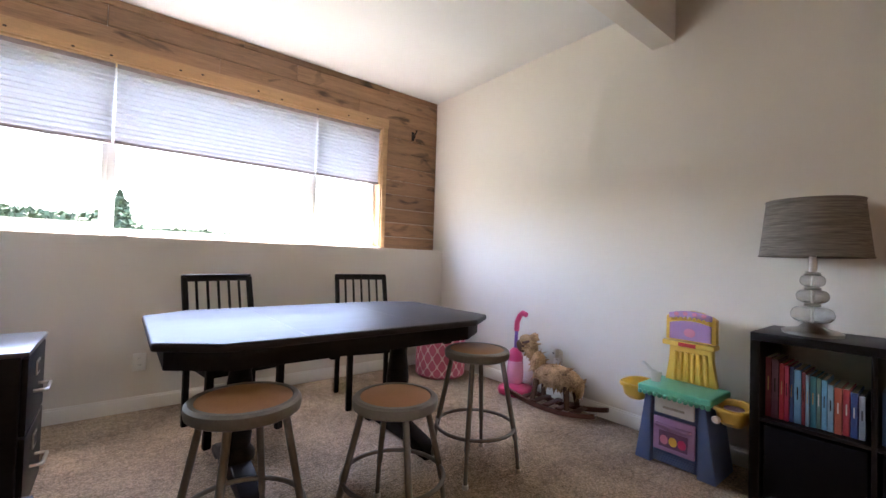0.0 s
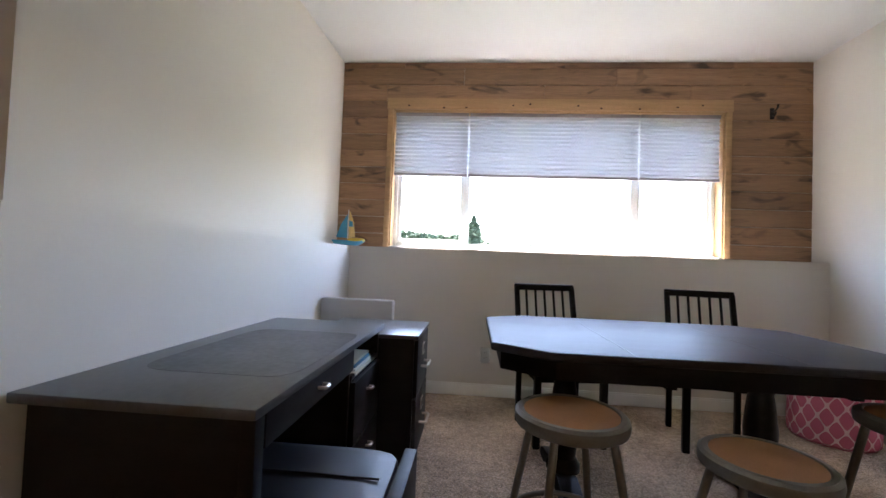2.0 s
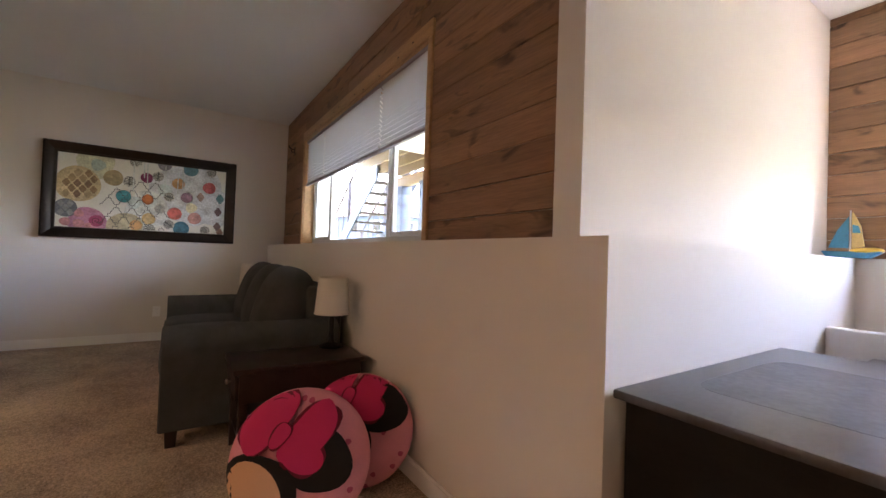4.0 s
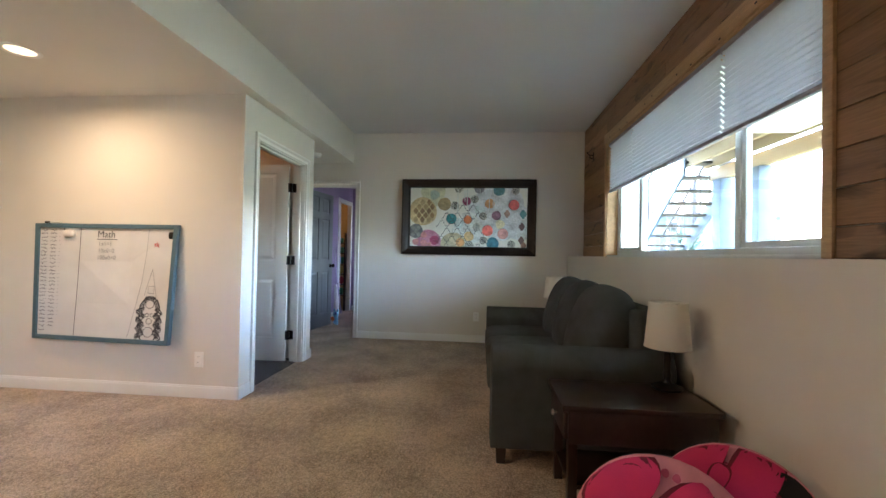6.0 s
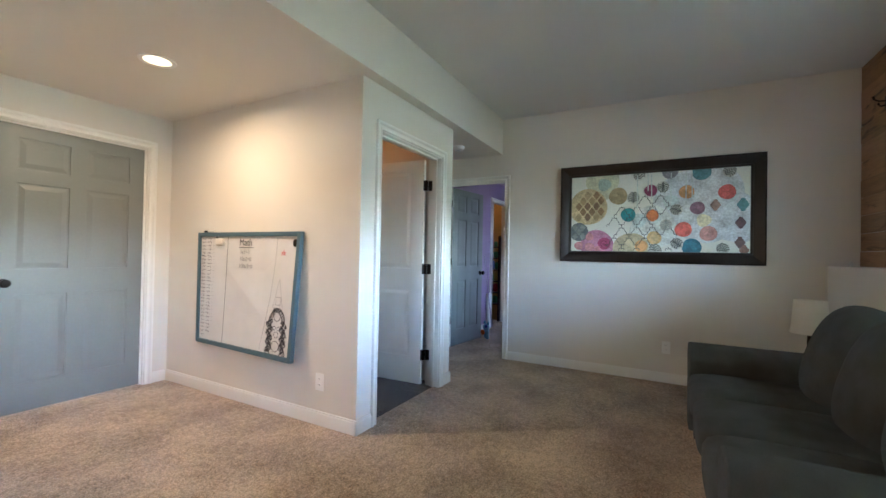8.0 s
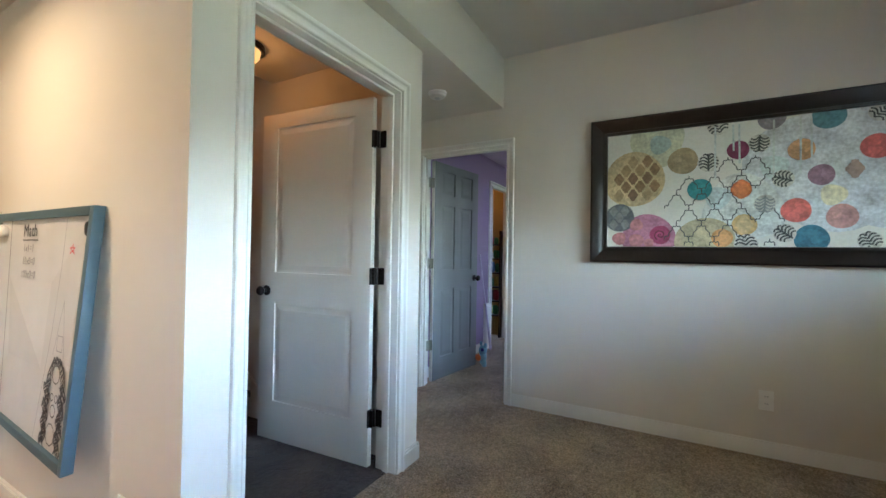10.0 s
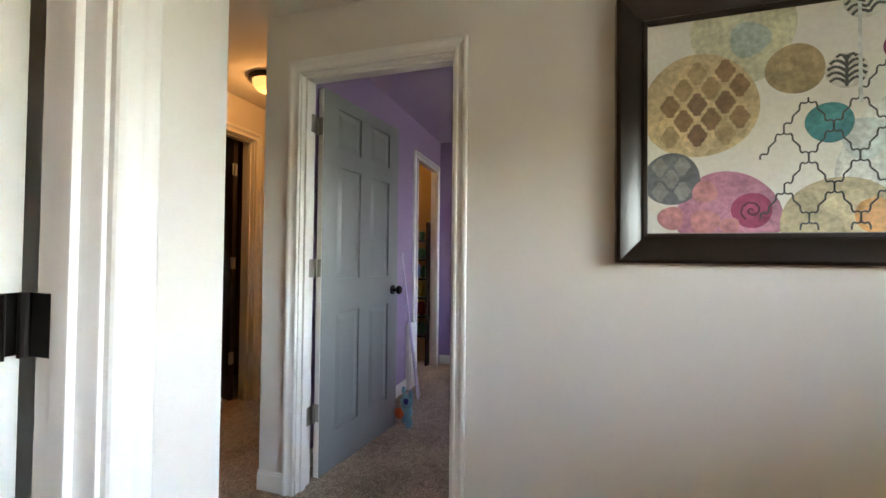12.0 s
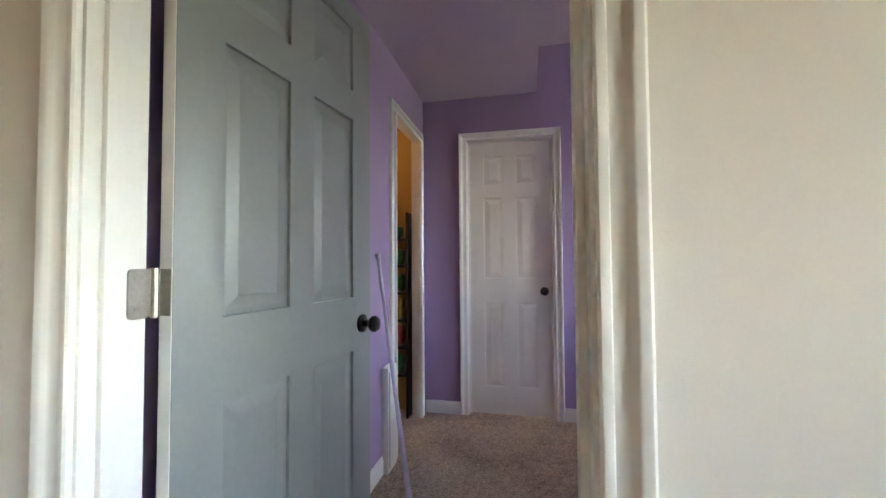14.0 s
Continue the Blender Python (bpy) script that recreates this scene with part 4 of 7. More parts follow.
for x in (-0.43, 0.43):
    bm = bmesh.new()
    lathe(bm, [(0.075, 0.10), (0.075, 0.13), (0.055, 0.16), (0.062, 0.24), (0.066, 0.34), (0.058, 0.42), (0.048, 0.50), (0.060, 0.53), (0.075, 0.56), (0.080, 0.625)], 24, (x, 0, 0))
    part("pedestal", bm, BLACKWOOD, tb, "turned pedestal column")
    bm = bmesh.new()
    prism(bm, [(-0.36, 0.0), (-0.36, 0.035), (-0.30, 0.065), (-0.10, 0.105), (0.10, 0.105), (0.30, 0.065), (0.36, 0.035), (0.36, 0.0), (0.26, 0.0), (0.20, 0.028), (-0.20, 0.028), (-0.26, 0.0)], -0.045, 0.045,
          m=Matrix.Translation((x, 0, 0)) @ Matrix(((0, 0, 1, 0), (1, 0, 0, 0), (0, 1, 0, 0), (0, 0, 0, 1))))
    part("foot", bm, BLACKWOOD, tb, "", 0.008)


def stool(m, h, label, R=0.166):
    s = thing("metal_stool", label, "stool", m, "stools round the table")
    bm = bmesh.new()
    lathe(bm, [(R - 0.030, h - 0.004), (R - 0.026, h + 0.001), (R - 0.012, h), (R - 0.002, h - 0.008), (R, h - 0.022), (R - 0.003, h - 0.040), (R - 0.012, h - 0.046), (R - 0.016, h - 0.036), (R - 0.02, h - 0.02), (R - 0.05, h - 0.016)], 40)
    part("seat_rim", bm, STEEL, s)
    bm = bmesh.new()
    lathe(bm, [(0.0, h - 0.012), (R - 0.030, h - 0.012), (R - 0.030, h - 0.003), (R - 0.034, h - 0.001), (0.0, h - 0.001)], 40)
    part("seat_panel", bm, HARDBOARD, s, "brown hardboard seat panel")
    for k in range(4):
        a = math.pi / 4 + k * math.pi / 2
        p0 = Vector((0.125 * math.cos(a), 0.125 * math.sin(a), h - 0.03))
        p1 = Vector((0.205 * math.cos(a), 0.205 * math.sin(a), 0.16))
        p2 = Vector((0.222 * math.cos(a), 0.222 * math.sin(a), 0.012))
        bm = bmesh.new()
        tube(bm, [p0, p1, p1, p2], [0.0125, 0.0125, 0.0095, 0.0095], 12)
        lg = part("leg", bm, STEEL, s)
        bm = bmesh.new()
        lathe(bm, [(0.014, 0.0), (0.014, 0.016), (0.010, 0.020)], 12, (p2.x, p2.y, 0))
        part("foot_glide", bm, NICKEL, lg)
    rr = 0.125 + 0.08 * (h - 0.03 - 0.20) / (h - 0.03 - 0.16) + 0.0
    bm = bmesh.new()
    tube(bm, [(rr * math.cos(2 * math.pi * i / 40), rr * math.sin(2 * math.pi * i / 40), 0.21) for i in range(40)], 0.0085, 8, True)
    part("foot_ring", bm, STEEL, s)


stool(pose(-0.187, 1.295, 0, 0, 0, 12), 0.578, "grey steel stool with round brown hardboard seat", 0.176)
stool(pose(0.335, 1.205, 0, 0, 0, 30), 0.515, "lower grey steel stool with round brown hardboard seat")
stool(pose(0.925, 1.375, 0, 0, 0, -8), 0.595, "grey steel stool with worn brown seat near a corner")


def dining_chair(m):
    c = thing("dining_chair", "dark wooden slat-back dining chair with grey seat", "chair", m, "chairs behind the table")
    for x in (-0.195, 0.195):
        bm = bmesh.new()
        prism(bm, [(-0.035 + 0.21, 0.0), (0.21, 0.0), (0.215, 0.44), (0.225, 0.50), (0.335, 0.885), (0.303, 0.885), (0.19, 0.50), (0.178, 0.44)], x - 0.016, x + 0.016,
              m=Matrix(((0, 0, 1, 0), (1, 0, 0, 0), (0, 1, 0, 0), (0, 0, 0, 1))))
        part("rear_leg", bm, BLACKWOOD, c, "", 0.005)
        bm = bmesh.new()
        bx(bm, x - 0.019, x + 0.019, -0.22, -0.182, 0.0, 0.43)
        part("front_leg", bm, BLACKWOOD, c, "", 0.005)
    bm = bmesh.new()
    bx(bm, -0.211, 0.211, -0.012, 0.016, -0.022, 0.022, pose(0, 0.318, 0.878, -16))
    part("top_rail", bm, BLACKWOOD, c, "", 0.010, 3)
    bm = bmesh.new()
    bx(bm, -0.18, 0.18, -0.009, 0.009, -0.018, 0.018, pose(0, 0.222, 0.53, -16))
    part("lower_rail", bm, BLACKWOOD, c, "", 0.004)
    for i in range(5):
        x = -0.128 + 0.064 * i
        bm = bmesh.new()
        tube(bm, [(x, 0.222, 0.535), (x, 0.272, 0.70), (x, 0.316, 0.865)], 0.0085, 8)
        part("slat", bm, BLACKWOOD, c)
    for nm, b in (("seat_rail", (-0.18, 0.18, -0.214, -0.190, 0.37, 0.43)), ("seat_rail", (-0.18, 0.18, 0.185, 0.207, 0.37, 0.43)), ("seat_rail", (-0.209, -0.185, -0.185, 0.185, 0.37, 0.43)), ("seat_rail", (0.185, 0.209, -0.185, 0.185, 0.37, 0.43))):
        box_part(nm, BLACKWOOD, c, *b)
    bm = bmesh.new()
    cushion(bm, 0.43, 0.43, 0.06, Matrix.Translation((0, -0.012, 0.448)), 8, 6)
    part("seat", bm, CHAIRSEAT, c, "grey upholstered seat")


dining_chair(pose(0.03, 2.55, 0, 0, 0, 9))
dining_chair(pose(0.955, 2.565, 0, 0, 0, -12))


# hamper with a lattice print
def lattice_material():
    m = material("pink_lattice_cloth", (0.62, 0.16, 0.24), 0.9, vary=0.08, grain=300, bump=0.2)
    n, l = m.node_tree.nodes, m.node_tree.links
    b = n["Principled BSDF"]
    src = b.inputs["Base Color"].links[0].from_socket
    uv = n.new("ShaderNodeUVMap")
    sep = n.new("ShaderNodeSeparateXYZ")
    l.new(uv.outputs[0], sep.inputs[0])

    def m2(op, a, c):
        k = n.new("ShaderNodeMath")
        k.operation = op
        for i, q in enumerate((a, c)):
            if q is None:
                continue
            if isinstance(q, (int, float)):
                k.inputs[i].default_value = q
            else:
                l.new(q, k.inputs[i])
        return k.outputs[0]

    cu, cv = m2("COSINE", m2("MULTIPLY", sep.outputs[0], 6.2832), None), m2("COSINE", m2("MULTIPLY", sep.outputs[1], 6.2832), None)
    line = m2("LESS_THAN", m2("ABSOLUTE", m2("ADD", cu, cv), None), 0.26)
    mix = n.new("ShaderNodeMix")
    mix.data_type = "RGBA"
    l.new(line, mix.inputs["Factor"])
    l.new(src, mix.inputs["A"])
    mix.inputs["B"].default_value = (0.80, 0.58, 0.60, 1)
    l.new(mix.outputs["Result"], b.inputs["Base Color"])
    return m


def uv_tube(bm, profile, n, reps_u, reps_v):
    """A turned sheet with uv for printed patterns."""
    layer = bm.loops.layers.uv.new("UVMap")
    rings = [[bm.verts.new((r * math.cos(2 * math.pi * k / n), r * math.sin(2 * math.pi * k / n), z)) for k in range(n)] for r, z in profile]
    for j, (a, b) in enumerate(zip(rings, rings[1:])):
        for k in range(n):
            f = bm.faces.new((a[k], a[(k + 1) % n], b[(k + 1) % n], b[k]))
            for lp, (u, v) in zip(f.loops, ((k, j), (k + 1, j), (k + 1, j + 1), (k, j + 1))):
                lp[layer].uv = (u / n * reps_u, v / (len(profile) - 1) * reps_v)


hm = thing("fabric_hamper", "pink fabric hamper with pale trellis print", "hamper", pose(1.80, 2.78, 0))
bm = bmesh.new()
uv_tube(bm, [(0.205, 0.0), (0.222, 0.02), (0.226, 0.10), (0.222, 0.2), (0.226, 0.30), (0.228, 0.385), (0.218, 0.39), (0.215, 0.30)], 48, 16, 5)
part("sleeve", bm, lattice_material(), hm)
bm = bmesh.new()
lathe(bm, [(0.0, 0.0), (0.205, 0.0), (0.205, 0.02), (0.0, 0.02)], 40)
part("base", bm, CHAIRSEAT, hm)
bm = bmesh.new()
tube(bm, [(0.226 * math.cos(2 * math.pi * i / 40), 0.226 * math.sin(2 * math.pi * i / 40), 0.388) for i in range(40)], 0.006, 8, True)
part("top_hem", bm, material("pink_hem", (0.55, 0.10, 0.18), 0.9), hm)

# toy vacuum
PINK = material("pink_plastic", (0.72, 0.07, 0.20), 0.3, vary=0.03, bump=0.01)
PALEPINK = material("pale_pink_plastic", (0.75, 0.30, 0.42), 0.25, vary=0.03, bump=0.01)
VIOLET = material("violet_plastic", (0.20, 0.09, 0.38), 0.35, vary=0.03, bump=0.01)
vc = thing("toy_vacuum", "bright pink plastic toy vacuum cleaner", "toy", pose(1.945, 1.995, 0, 0, 0, 15))
bm = bmesh.new()
cushion(bm, 0.22, 0.26, 0.085, Matrix.Translation((-0.02, -0.01, 0.045)), 8, 3.5)
part("floor_head", bm, PINK, vc)
bm = bmesh.new()
lathe(bm, [(0.045, 0.07), (0.062, 0.10), (0.066, 0.17), (0.060, 0.25), (0.050, 0.27)], 20, (0.02, 0.02, 0))
part("dust_cup", bm, PALEPINK, vc, "pale translucent-looking dust cup")
bm = bmesh.new()
lathe(bm, [(0.058, 0.262), (0.060, 0.29), (0.045, 0.34), (0.022, 0.36)], 20, (0.02, 0.02, 0))
part("upper_body", bm, PINK, vc)
bm = bmesh.new()
tube(bm, [(0.02, 0.02, 0.35), (0.03, 0.02, 0.50)], 0.014, 10)
part("wand", bm, VIOLET, vc, "violet wand")
bm = bmesh.new()
tube(bm, [(0.03, 0.02, 0.49), (0.035, 0.02, 0.56), (0.03, -0.005, 0.615), (0.01, -0.04, 0.64), (-0.005, -0.075, 0.63)], 0.021, 10)
part("handle", bm, PINK, vc)

# rocking horse
FUR = material("shaggy_tan_fur", (0.46, 0.305, 0.17), 1.0, vary=0.7, scale=14, grain=120, bump=0.6, depth=0.01, spec=0.1)
ROCKER = material("reddish_brown_wood", (0.10, 0.035, 0.022), 0.4, vary=0.2, stretch=(1, 6, 6))
DARKFUR = material("brown_muzzle_cloth", (0.10, 0.055, 0.035), 0.9, vary=0.2)
hr = thing("rocking_horse", "shaggy tan plush rocking horse on wooden rockers", "rocking horse", pose(1.925, 1.63, 0, 0, 0, 94))


def fur(bm, blobs, count, length, rr):
    """Tufts over ellipsoids: (centre, radii)."""
    for c, q in blobs:
        c, q = Vector(c), Vector(q)
        k0 = len(bm.verts)
        cushion(bm, 2 * q.x, 2 * q.y, 2 * q.z, Matrix.Translation(c), 4, 2.0)
        for _ in range(int(count * (q.x * q.y + q.y * q.z + q.x * q.z) / 0.02)):
            d = Vector((rr.gauss(0, 1), rr.gauss(0, 1), rr.gauss(0, 1))).normalized()
            p = c + Vector((d.x * q.x, d.y * q.y, d.z * q.z)) * 0.96
            tip = p + (d * 0.7 + Vector((rr.gauss(0, 0.5), rr.gauss(0, 0.5), rr.gauss(-0.5, 0.4)))).normalized() * length * rr.uniform(0.6, 1.3)
            s = d.orthogonal().normalized() * length * 0.22
            t = d.cross(s)
            v = [bm.verts.new(x) for x in (p + s, p - s * 0.5 + t, p - s * 0.5 - t, tip)]
            for f in ((0, 1, 3), (1, 2, 3), (2, 0, 3)):
                bm.faces.new([v[i] for i in f])


bm = bmesh.new()
fur(bm, [((-0.03, 0, 0.235), (0.19, 0.085, 0.085)), ((0.13, 0, 0.30), (0.06, 0.05, 0.09)), ((0.19, 0, 0.39), (0.05, 0.045, 0.08)), ((-0.20, 0, 0.20), (0.035, 0.03, 0.07))], 70, 0.045, random.Random(8))
part("body", bm, FUR, hr, smooth=False)
bm = bmesh.new()
fur(bm, [((0.235, 0, 0.45), (0.065, 0.04, 0.045)), ((0.17, 0, 0.48), (0.03, 0.03, 0.035))], 60, 0.03, random.Random(9))
part("head", bm, FUR, hr, smooth=False)
bm = bmesh.new()
cushion(bm, 0.07, 0.06, 0.10, Matrix.Translation((0.285, 0, 0.40)) @ pose(0, 0, 0, 0, 30), 6, 2.3)
part("muzzle", bm, DARKFUR, hr)
bm = bmesh.new()
tube(bm, [(0.20, -0.10, 0.45), (0.20, 0.10, 0.45)], 0.009, 8)
part("hand_grip", bm, ROCKER, hr, "wooden hand grip")
for x in (-0.13, 0.11):
    for y in (-0.07, 0.07):
        bm = bmesh.new()
        tube(bm, [(x, y * 0.7, 0.20), (x * 1.15, y, 0.05)], [0.022, 0.018], 10)
        part("leg", bm, DARKFUR, hr)
for y in (-0.09, 0.09):
    bm = bmesh.new()
    n = 14
    top = [(-0.36 + 0.72 * i / n, 0.012 + 0.055 * (2 * i / n - 1) ** 2 + 0.028) for i in range(n + 1)]
    bot = [(x, z - 0.03) for x, z in reversed(top)]
    prism(bm, top + bot, -0.013, 0.013, m=Matrix.Translation((0, y, 0)) @ Matrix(((1, 0, 0, 0), (0, 0, 1, 0), (0, 1, 0, 0), (0, 0, 0, 1))))
    part("rocker", bm, ROCKER, hr, "curved dark wooden rocker", 0.003)
for i in range(5):
    x = -0.20 + 0.10 * i
    box_part("slat", ROCKER, hr, x - 0.022, x + 0.022, -0.10, 0.10, 0.045, 0.058)

# play kitchen
TOYBLUE = material("blue_plastic", (0.10, 0.16, 0.33), 0.38, vary=0.04, bump=0.02)
TOYYELLOW = material("yellow_plastic", (0.86, 0.56, 0.10), 0.3, vary=0.03, bump=0.02)
TOYGREEN = material("mint_green_plastic", (0.12, 0.52, 0.36), 0.35, vary=0.03, bump=0.02)
TOYLILAC = material("lilac_plastic", (0.45, 0.27, 0.52), 0.4, vary=0.03, bump=0.02)
TOYWHITE = material("white_plastic", (0.72, 0.70, 0.66), 0.35, vary=0.02, bump=0.02)
TOYDIM = material("cream_plastic_pull", (0.42, 0.38, 0.32), 0.4)
TOYRED = material("red_plastic", (0.55, 0.03, 0.03), 0.4)
kt = thing("play_kitchen", "colourful plastic play kitchen with yellow back panel", "toy kitchen", pose(1.855, 0.752, 0, 0, 0, -90) @ Matrix.Scale(0.955, 4))
bm = bmesh.new()
for s in (-1, 1):
    prism(bm, [(s * 0.115, 0.0), (s * 0.205, 0.0), (s * 0.175, 0.20), (s * 0.15, 0.385), (s * 0.115, 0.385)][::s], -0.13, 0.13, m=Matrix(((1, 0, 0, 0), (0, 0, 1, 0), (0, 1, 0, 0), (0, 0, 0, 1))))
bx(bm, -0.114, 0.114, -0.11, 0.12, 0.012, 0.385)
part("body", bm, TOYBLUE, kt, "", 0.010, 3)
bm = bmesh.new()
for i in range(4):
    bx(bm, -0.10, 0.10, -0.119, -0.108, 0.02 + 0.013 * i, 0.027 + 0.013 * i)
part("grille", bm, TOYBLUE, kt, "", 0.002)
box_part("oven_door", TOYLILAC, kt, -0.105, 0.105, -0.128, -0.111, 0.085, 0.265, bevel=0.007, label="lilac oven door")
box_part("oven_window", material("toy_window", (0.20, 0.10, 0.20), 0.3), kt, -0.072, 0.072, -0.131, -0.127, 0.11, 0.195, bevel=0.001)
for i, c in enumerate((PALEPINK, TOYYELLOW, PINK)):
    bm = bmesh.new()
    cushion(bm, 0.042, 0.004, 0.05, Matrix.Translation((-0.045 + 0.045 * i, -0.132, 0.148)), 4, 2.2)
    part("printed_cake", bm, c, kt)
bm = bmesh.new()
tube(bm, [(-0.085, -0.128, 0.225), (-0.08, -0.146, 0.228), (0.08, -0.146, 0.228), (0.085, -0.128, 0.225)], 0.010, 8)
part("oven_handle", bm, TOYLILAC, kt)
box_part("drawer", TOYWHITE, kt, -0.10, 0.10, -0.128, -0.111, 0.285, 0.372, bevel=0.006, label="cream drawer front")
box_part("drawer_slot", TOYDIM, kt, -0.055, 0.055, -0.1305, -0.127, 0.315, 0.328, bevel=0.002)
bm = bmesh.new()
bx(bm, -0.185, 0.185, -0.15, 0.14, 0.386, 0.425)
part("counter", bm, TOYGREEN, kt, "mint green counter", 0.012, 3)
for i in range(14):
    bm = bmesh.new()
    cushion(bm, 0.024, 0.018, 0.026, Matrix.Translation((-0.17 + 0.0262 * i, -0.150, 0.384)), 3, 2.2)
    part("scallop", bm, TOYGREEN, kt)
bm = bmesh.new()
prism(bm, [(-0.135, 0.425), (0.135, 0.425), (0.115, 0.56), (0.112, 0.64), (-0.112, 0.64), (-0.115, 0.56)], 0.085, 0.125, m=Matrix(((1, 0, 0, 0), (0, 0, 1, 0), (0, 1, 0, 0), (0, 0, 0, 1))))
part("back_panel", bm, TOYYELLOW, kt, "fluted yellow back panel", 0.008)
for i in range(6):
    bm = bmesh.new()
    tube(bm, [(-0.085 + 0.034 * i, 0.086, 0.435), (-0.078 + 0.031 * i, 0.086, 0.60)], 0.011, 8)
    part("flute", bm, TOYYELLOW, kt)
bm = bmesh.new()
bx(bm, -0.135, 0.135, 0.035, 0.125, 0.635, 0.665)
part("shelf", bm, TOYYELLOW, kt, "", 0.010, 3)
bm = bmesh.new()
bx(bm, -0.045, 0.045, 0.030, 0.036, 0.638, 0.660)
part("name_plate", bm, TOYRED, kt, "plain red oval plate", 0.003)
n = 16
arch = [(-0.13, 0.665)] + [(-0.13 + 0.26 * i / n, 0.80 + 0.035 * math.sin(math.pi * i / n) + 0.006 * abs(math.sin(math.pi * i * 5 / n))) for i in range(n + 1)] + [(0.13, 0.665)]
bm = bmesh.new()
prism(bm, arch, 0.075, 0.125, m=Matrix(((1, 0, 0, 0), (0, 0, 1, 0), (0, 1, 0, 0), (0, 0, 0, 1))))
part("hood", bm, TOYYELLOW, kt, "yellow arched hood", 0.008)
for z0, z1, w in ((0.672, 0.765, 0.108), (0.792, 0.822, 0.112)):
    bm = bmesh.new()
    arch = [(-w, z0)] + [(-w + 2 * w * i / 10, z1 + 0.018 * math.sin(math.pi * i / 10)) for i in range(11)] + [(w, z0)]
    prism(bm, arch, 0.070, 0.076, m=Matrix(((1, 0, 0, 0), (0, 0, 1, 0), (0, 1, 0, 0), (0, 0, 0, 1))))
    part("printed_panel", bm, TOYLILAC, kt, "lilac printed panel", 0.001, 1)
bm = bmesh.new()
cushion(bm, 0.06, 0.006, 0.05, Matrix.Translation((0.0, 0.069, 0.715)), 4, 2.2)
part("printed_cupcake", bm, PALEPINK, kt)
for i in range(9):
    bm = bmesh.new()
    cushion(bm, 0.019, 0.012, 0.016, Matrix.Translation((-0.096 + 0.024 * i, 0.068, 0.784 + 0.014 * math.sin(math.pi * (i + 0.5) / 9))), 3, 2.2)
    part("bead", bm, TOYYELLOW, kt)
for i in range(4):
    bm = bmesh.new()
    cushion(bm, 0.026, 0.005, 0.022, Matrix.Translation((-0.072 + 0.048 * i, 0.069, 0.815 + 0.008 * math.sin(math.pi * (i + 0.5) / 4))), 3, 2.2)
    part("printed_dot", bm, PALEPINK, kt)
for s in (-1, 1):
    bm = bmesh.new()
    # hollow oval bowl with a thick rim
    rings = [[bm.verts.new((s * 0.245 + 0.078 * r * math.copysign(abs(math.cos(a)) ** 0.75, math.cos(a)), -0.02 + 0.115 * r * math.copysign(abs(math.sin(a)) ** 0.75, math.sin(a)), zz)) for a in [2 * math.pi * k / 28 for k in range(28)]]
             for r, zz in ((0.02, 0.302), (0.55, 0.302), (0.80, 0.325), (0.93, 0.376), (1.06, 0.380), (1.08, 0.392), (1.04, 0.398), (0.90, 0.396), (0.82, 0.36), (0.66, 0.342), (0.02, 0.340))]
    for q, w in zip(rings, rings[1:]):
        for k in range(28):
            bm.faces.new((q[k], q[(k + 1) % 28], w[(k + 1) % 28], w[k]))
    sh = part("side_tray", bm, TOYYELLOW, kt, "yellow side tray")
    bm = bmesh.new()
    lathe(bm, [(0.042, 0), (0.045, 0.006), (0.036, 0.008), (0.0, 0.005)], 24, (s * 0.245, -0.02, 0.341 if s < 0 else 0.375))
    part("basin" if s < 0 else "burner", bm, TOYYELLOW if s < 0 else TOYLILAC, sh)
bm = bmesh.new()
lathe(bm, [(0.018, 0), (0.02, 0.012), (0.012, 0.020), (0.0, 0.021)], 16, m=pose(0.20, -0.122, 0.335, 90))
part("control_knob", bm, TOYWHITE, kt)
cp = thing("toy_cup", "small white toy cup standing on the play kitchen", "toy", pose(1.83, 0.885, 0.4065))
bm = bmesh.new()
lathe(bm, [(0.022, 0), (0.028, 0.04), (0.030, 0.055), (0.026, 0.055), (0.02, 0.006)], 18)
part("cup", bm, TOYWHITE, cp)
bm = bmesh.new()
tube(bm, [(0, 0.02, 0.045), (0, 0.05, 0.075), (0, 0.075, 0.085)], [0.012, 0.010, 0.014], 10)
part("spout", bm, TOYWHITE, cp)

# cube shelf with books and a lamp
sf = thing("cube_shelf", "black-brown cube shelf holding books and a storage box", "shelf", pose(0, 0, 0))
X0, X1, Y0, Y1, ZT = 1.715, 2.098, -0.345, 0.427, 0.762
for nm, b in (("side_panel", (X0, X1, Y0, Y0 + 0.036, 0, ZT - 0.036)), ("side_panel", (X0, X1, Y1 - 0.036, Y1, 0, ZT - 0.036)), ("top_panel", (X0, X1, Y0, Y1, ZT - 0.036, ZT)), ("bottom_panel", (X0, X1, Y0 + 0.036, Y1 - 0.036, 0, 0.036)),
              ("divider", (X0 + 0.004, X1, 0.033, 0.049, 0.036, ZT - 0.036)), ("middle_shelf", (X0 + 0.004, X1, Y0 + 0.036, 0.033, 0.373, 0.389)), ("middle_shelf", (X0 + 0.004, X1, 0.049, Y1 - 0.036, 0.373, 0.389)), ("back_panel", (X1 - 0.004, X1, Y0 + 0.036, Y1 - 0.036, 0.036, ZT - 0.036))):
    box_part(nm, BLACKWOOD, sf, *b, bevel=0.0015)
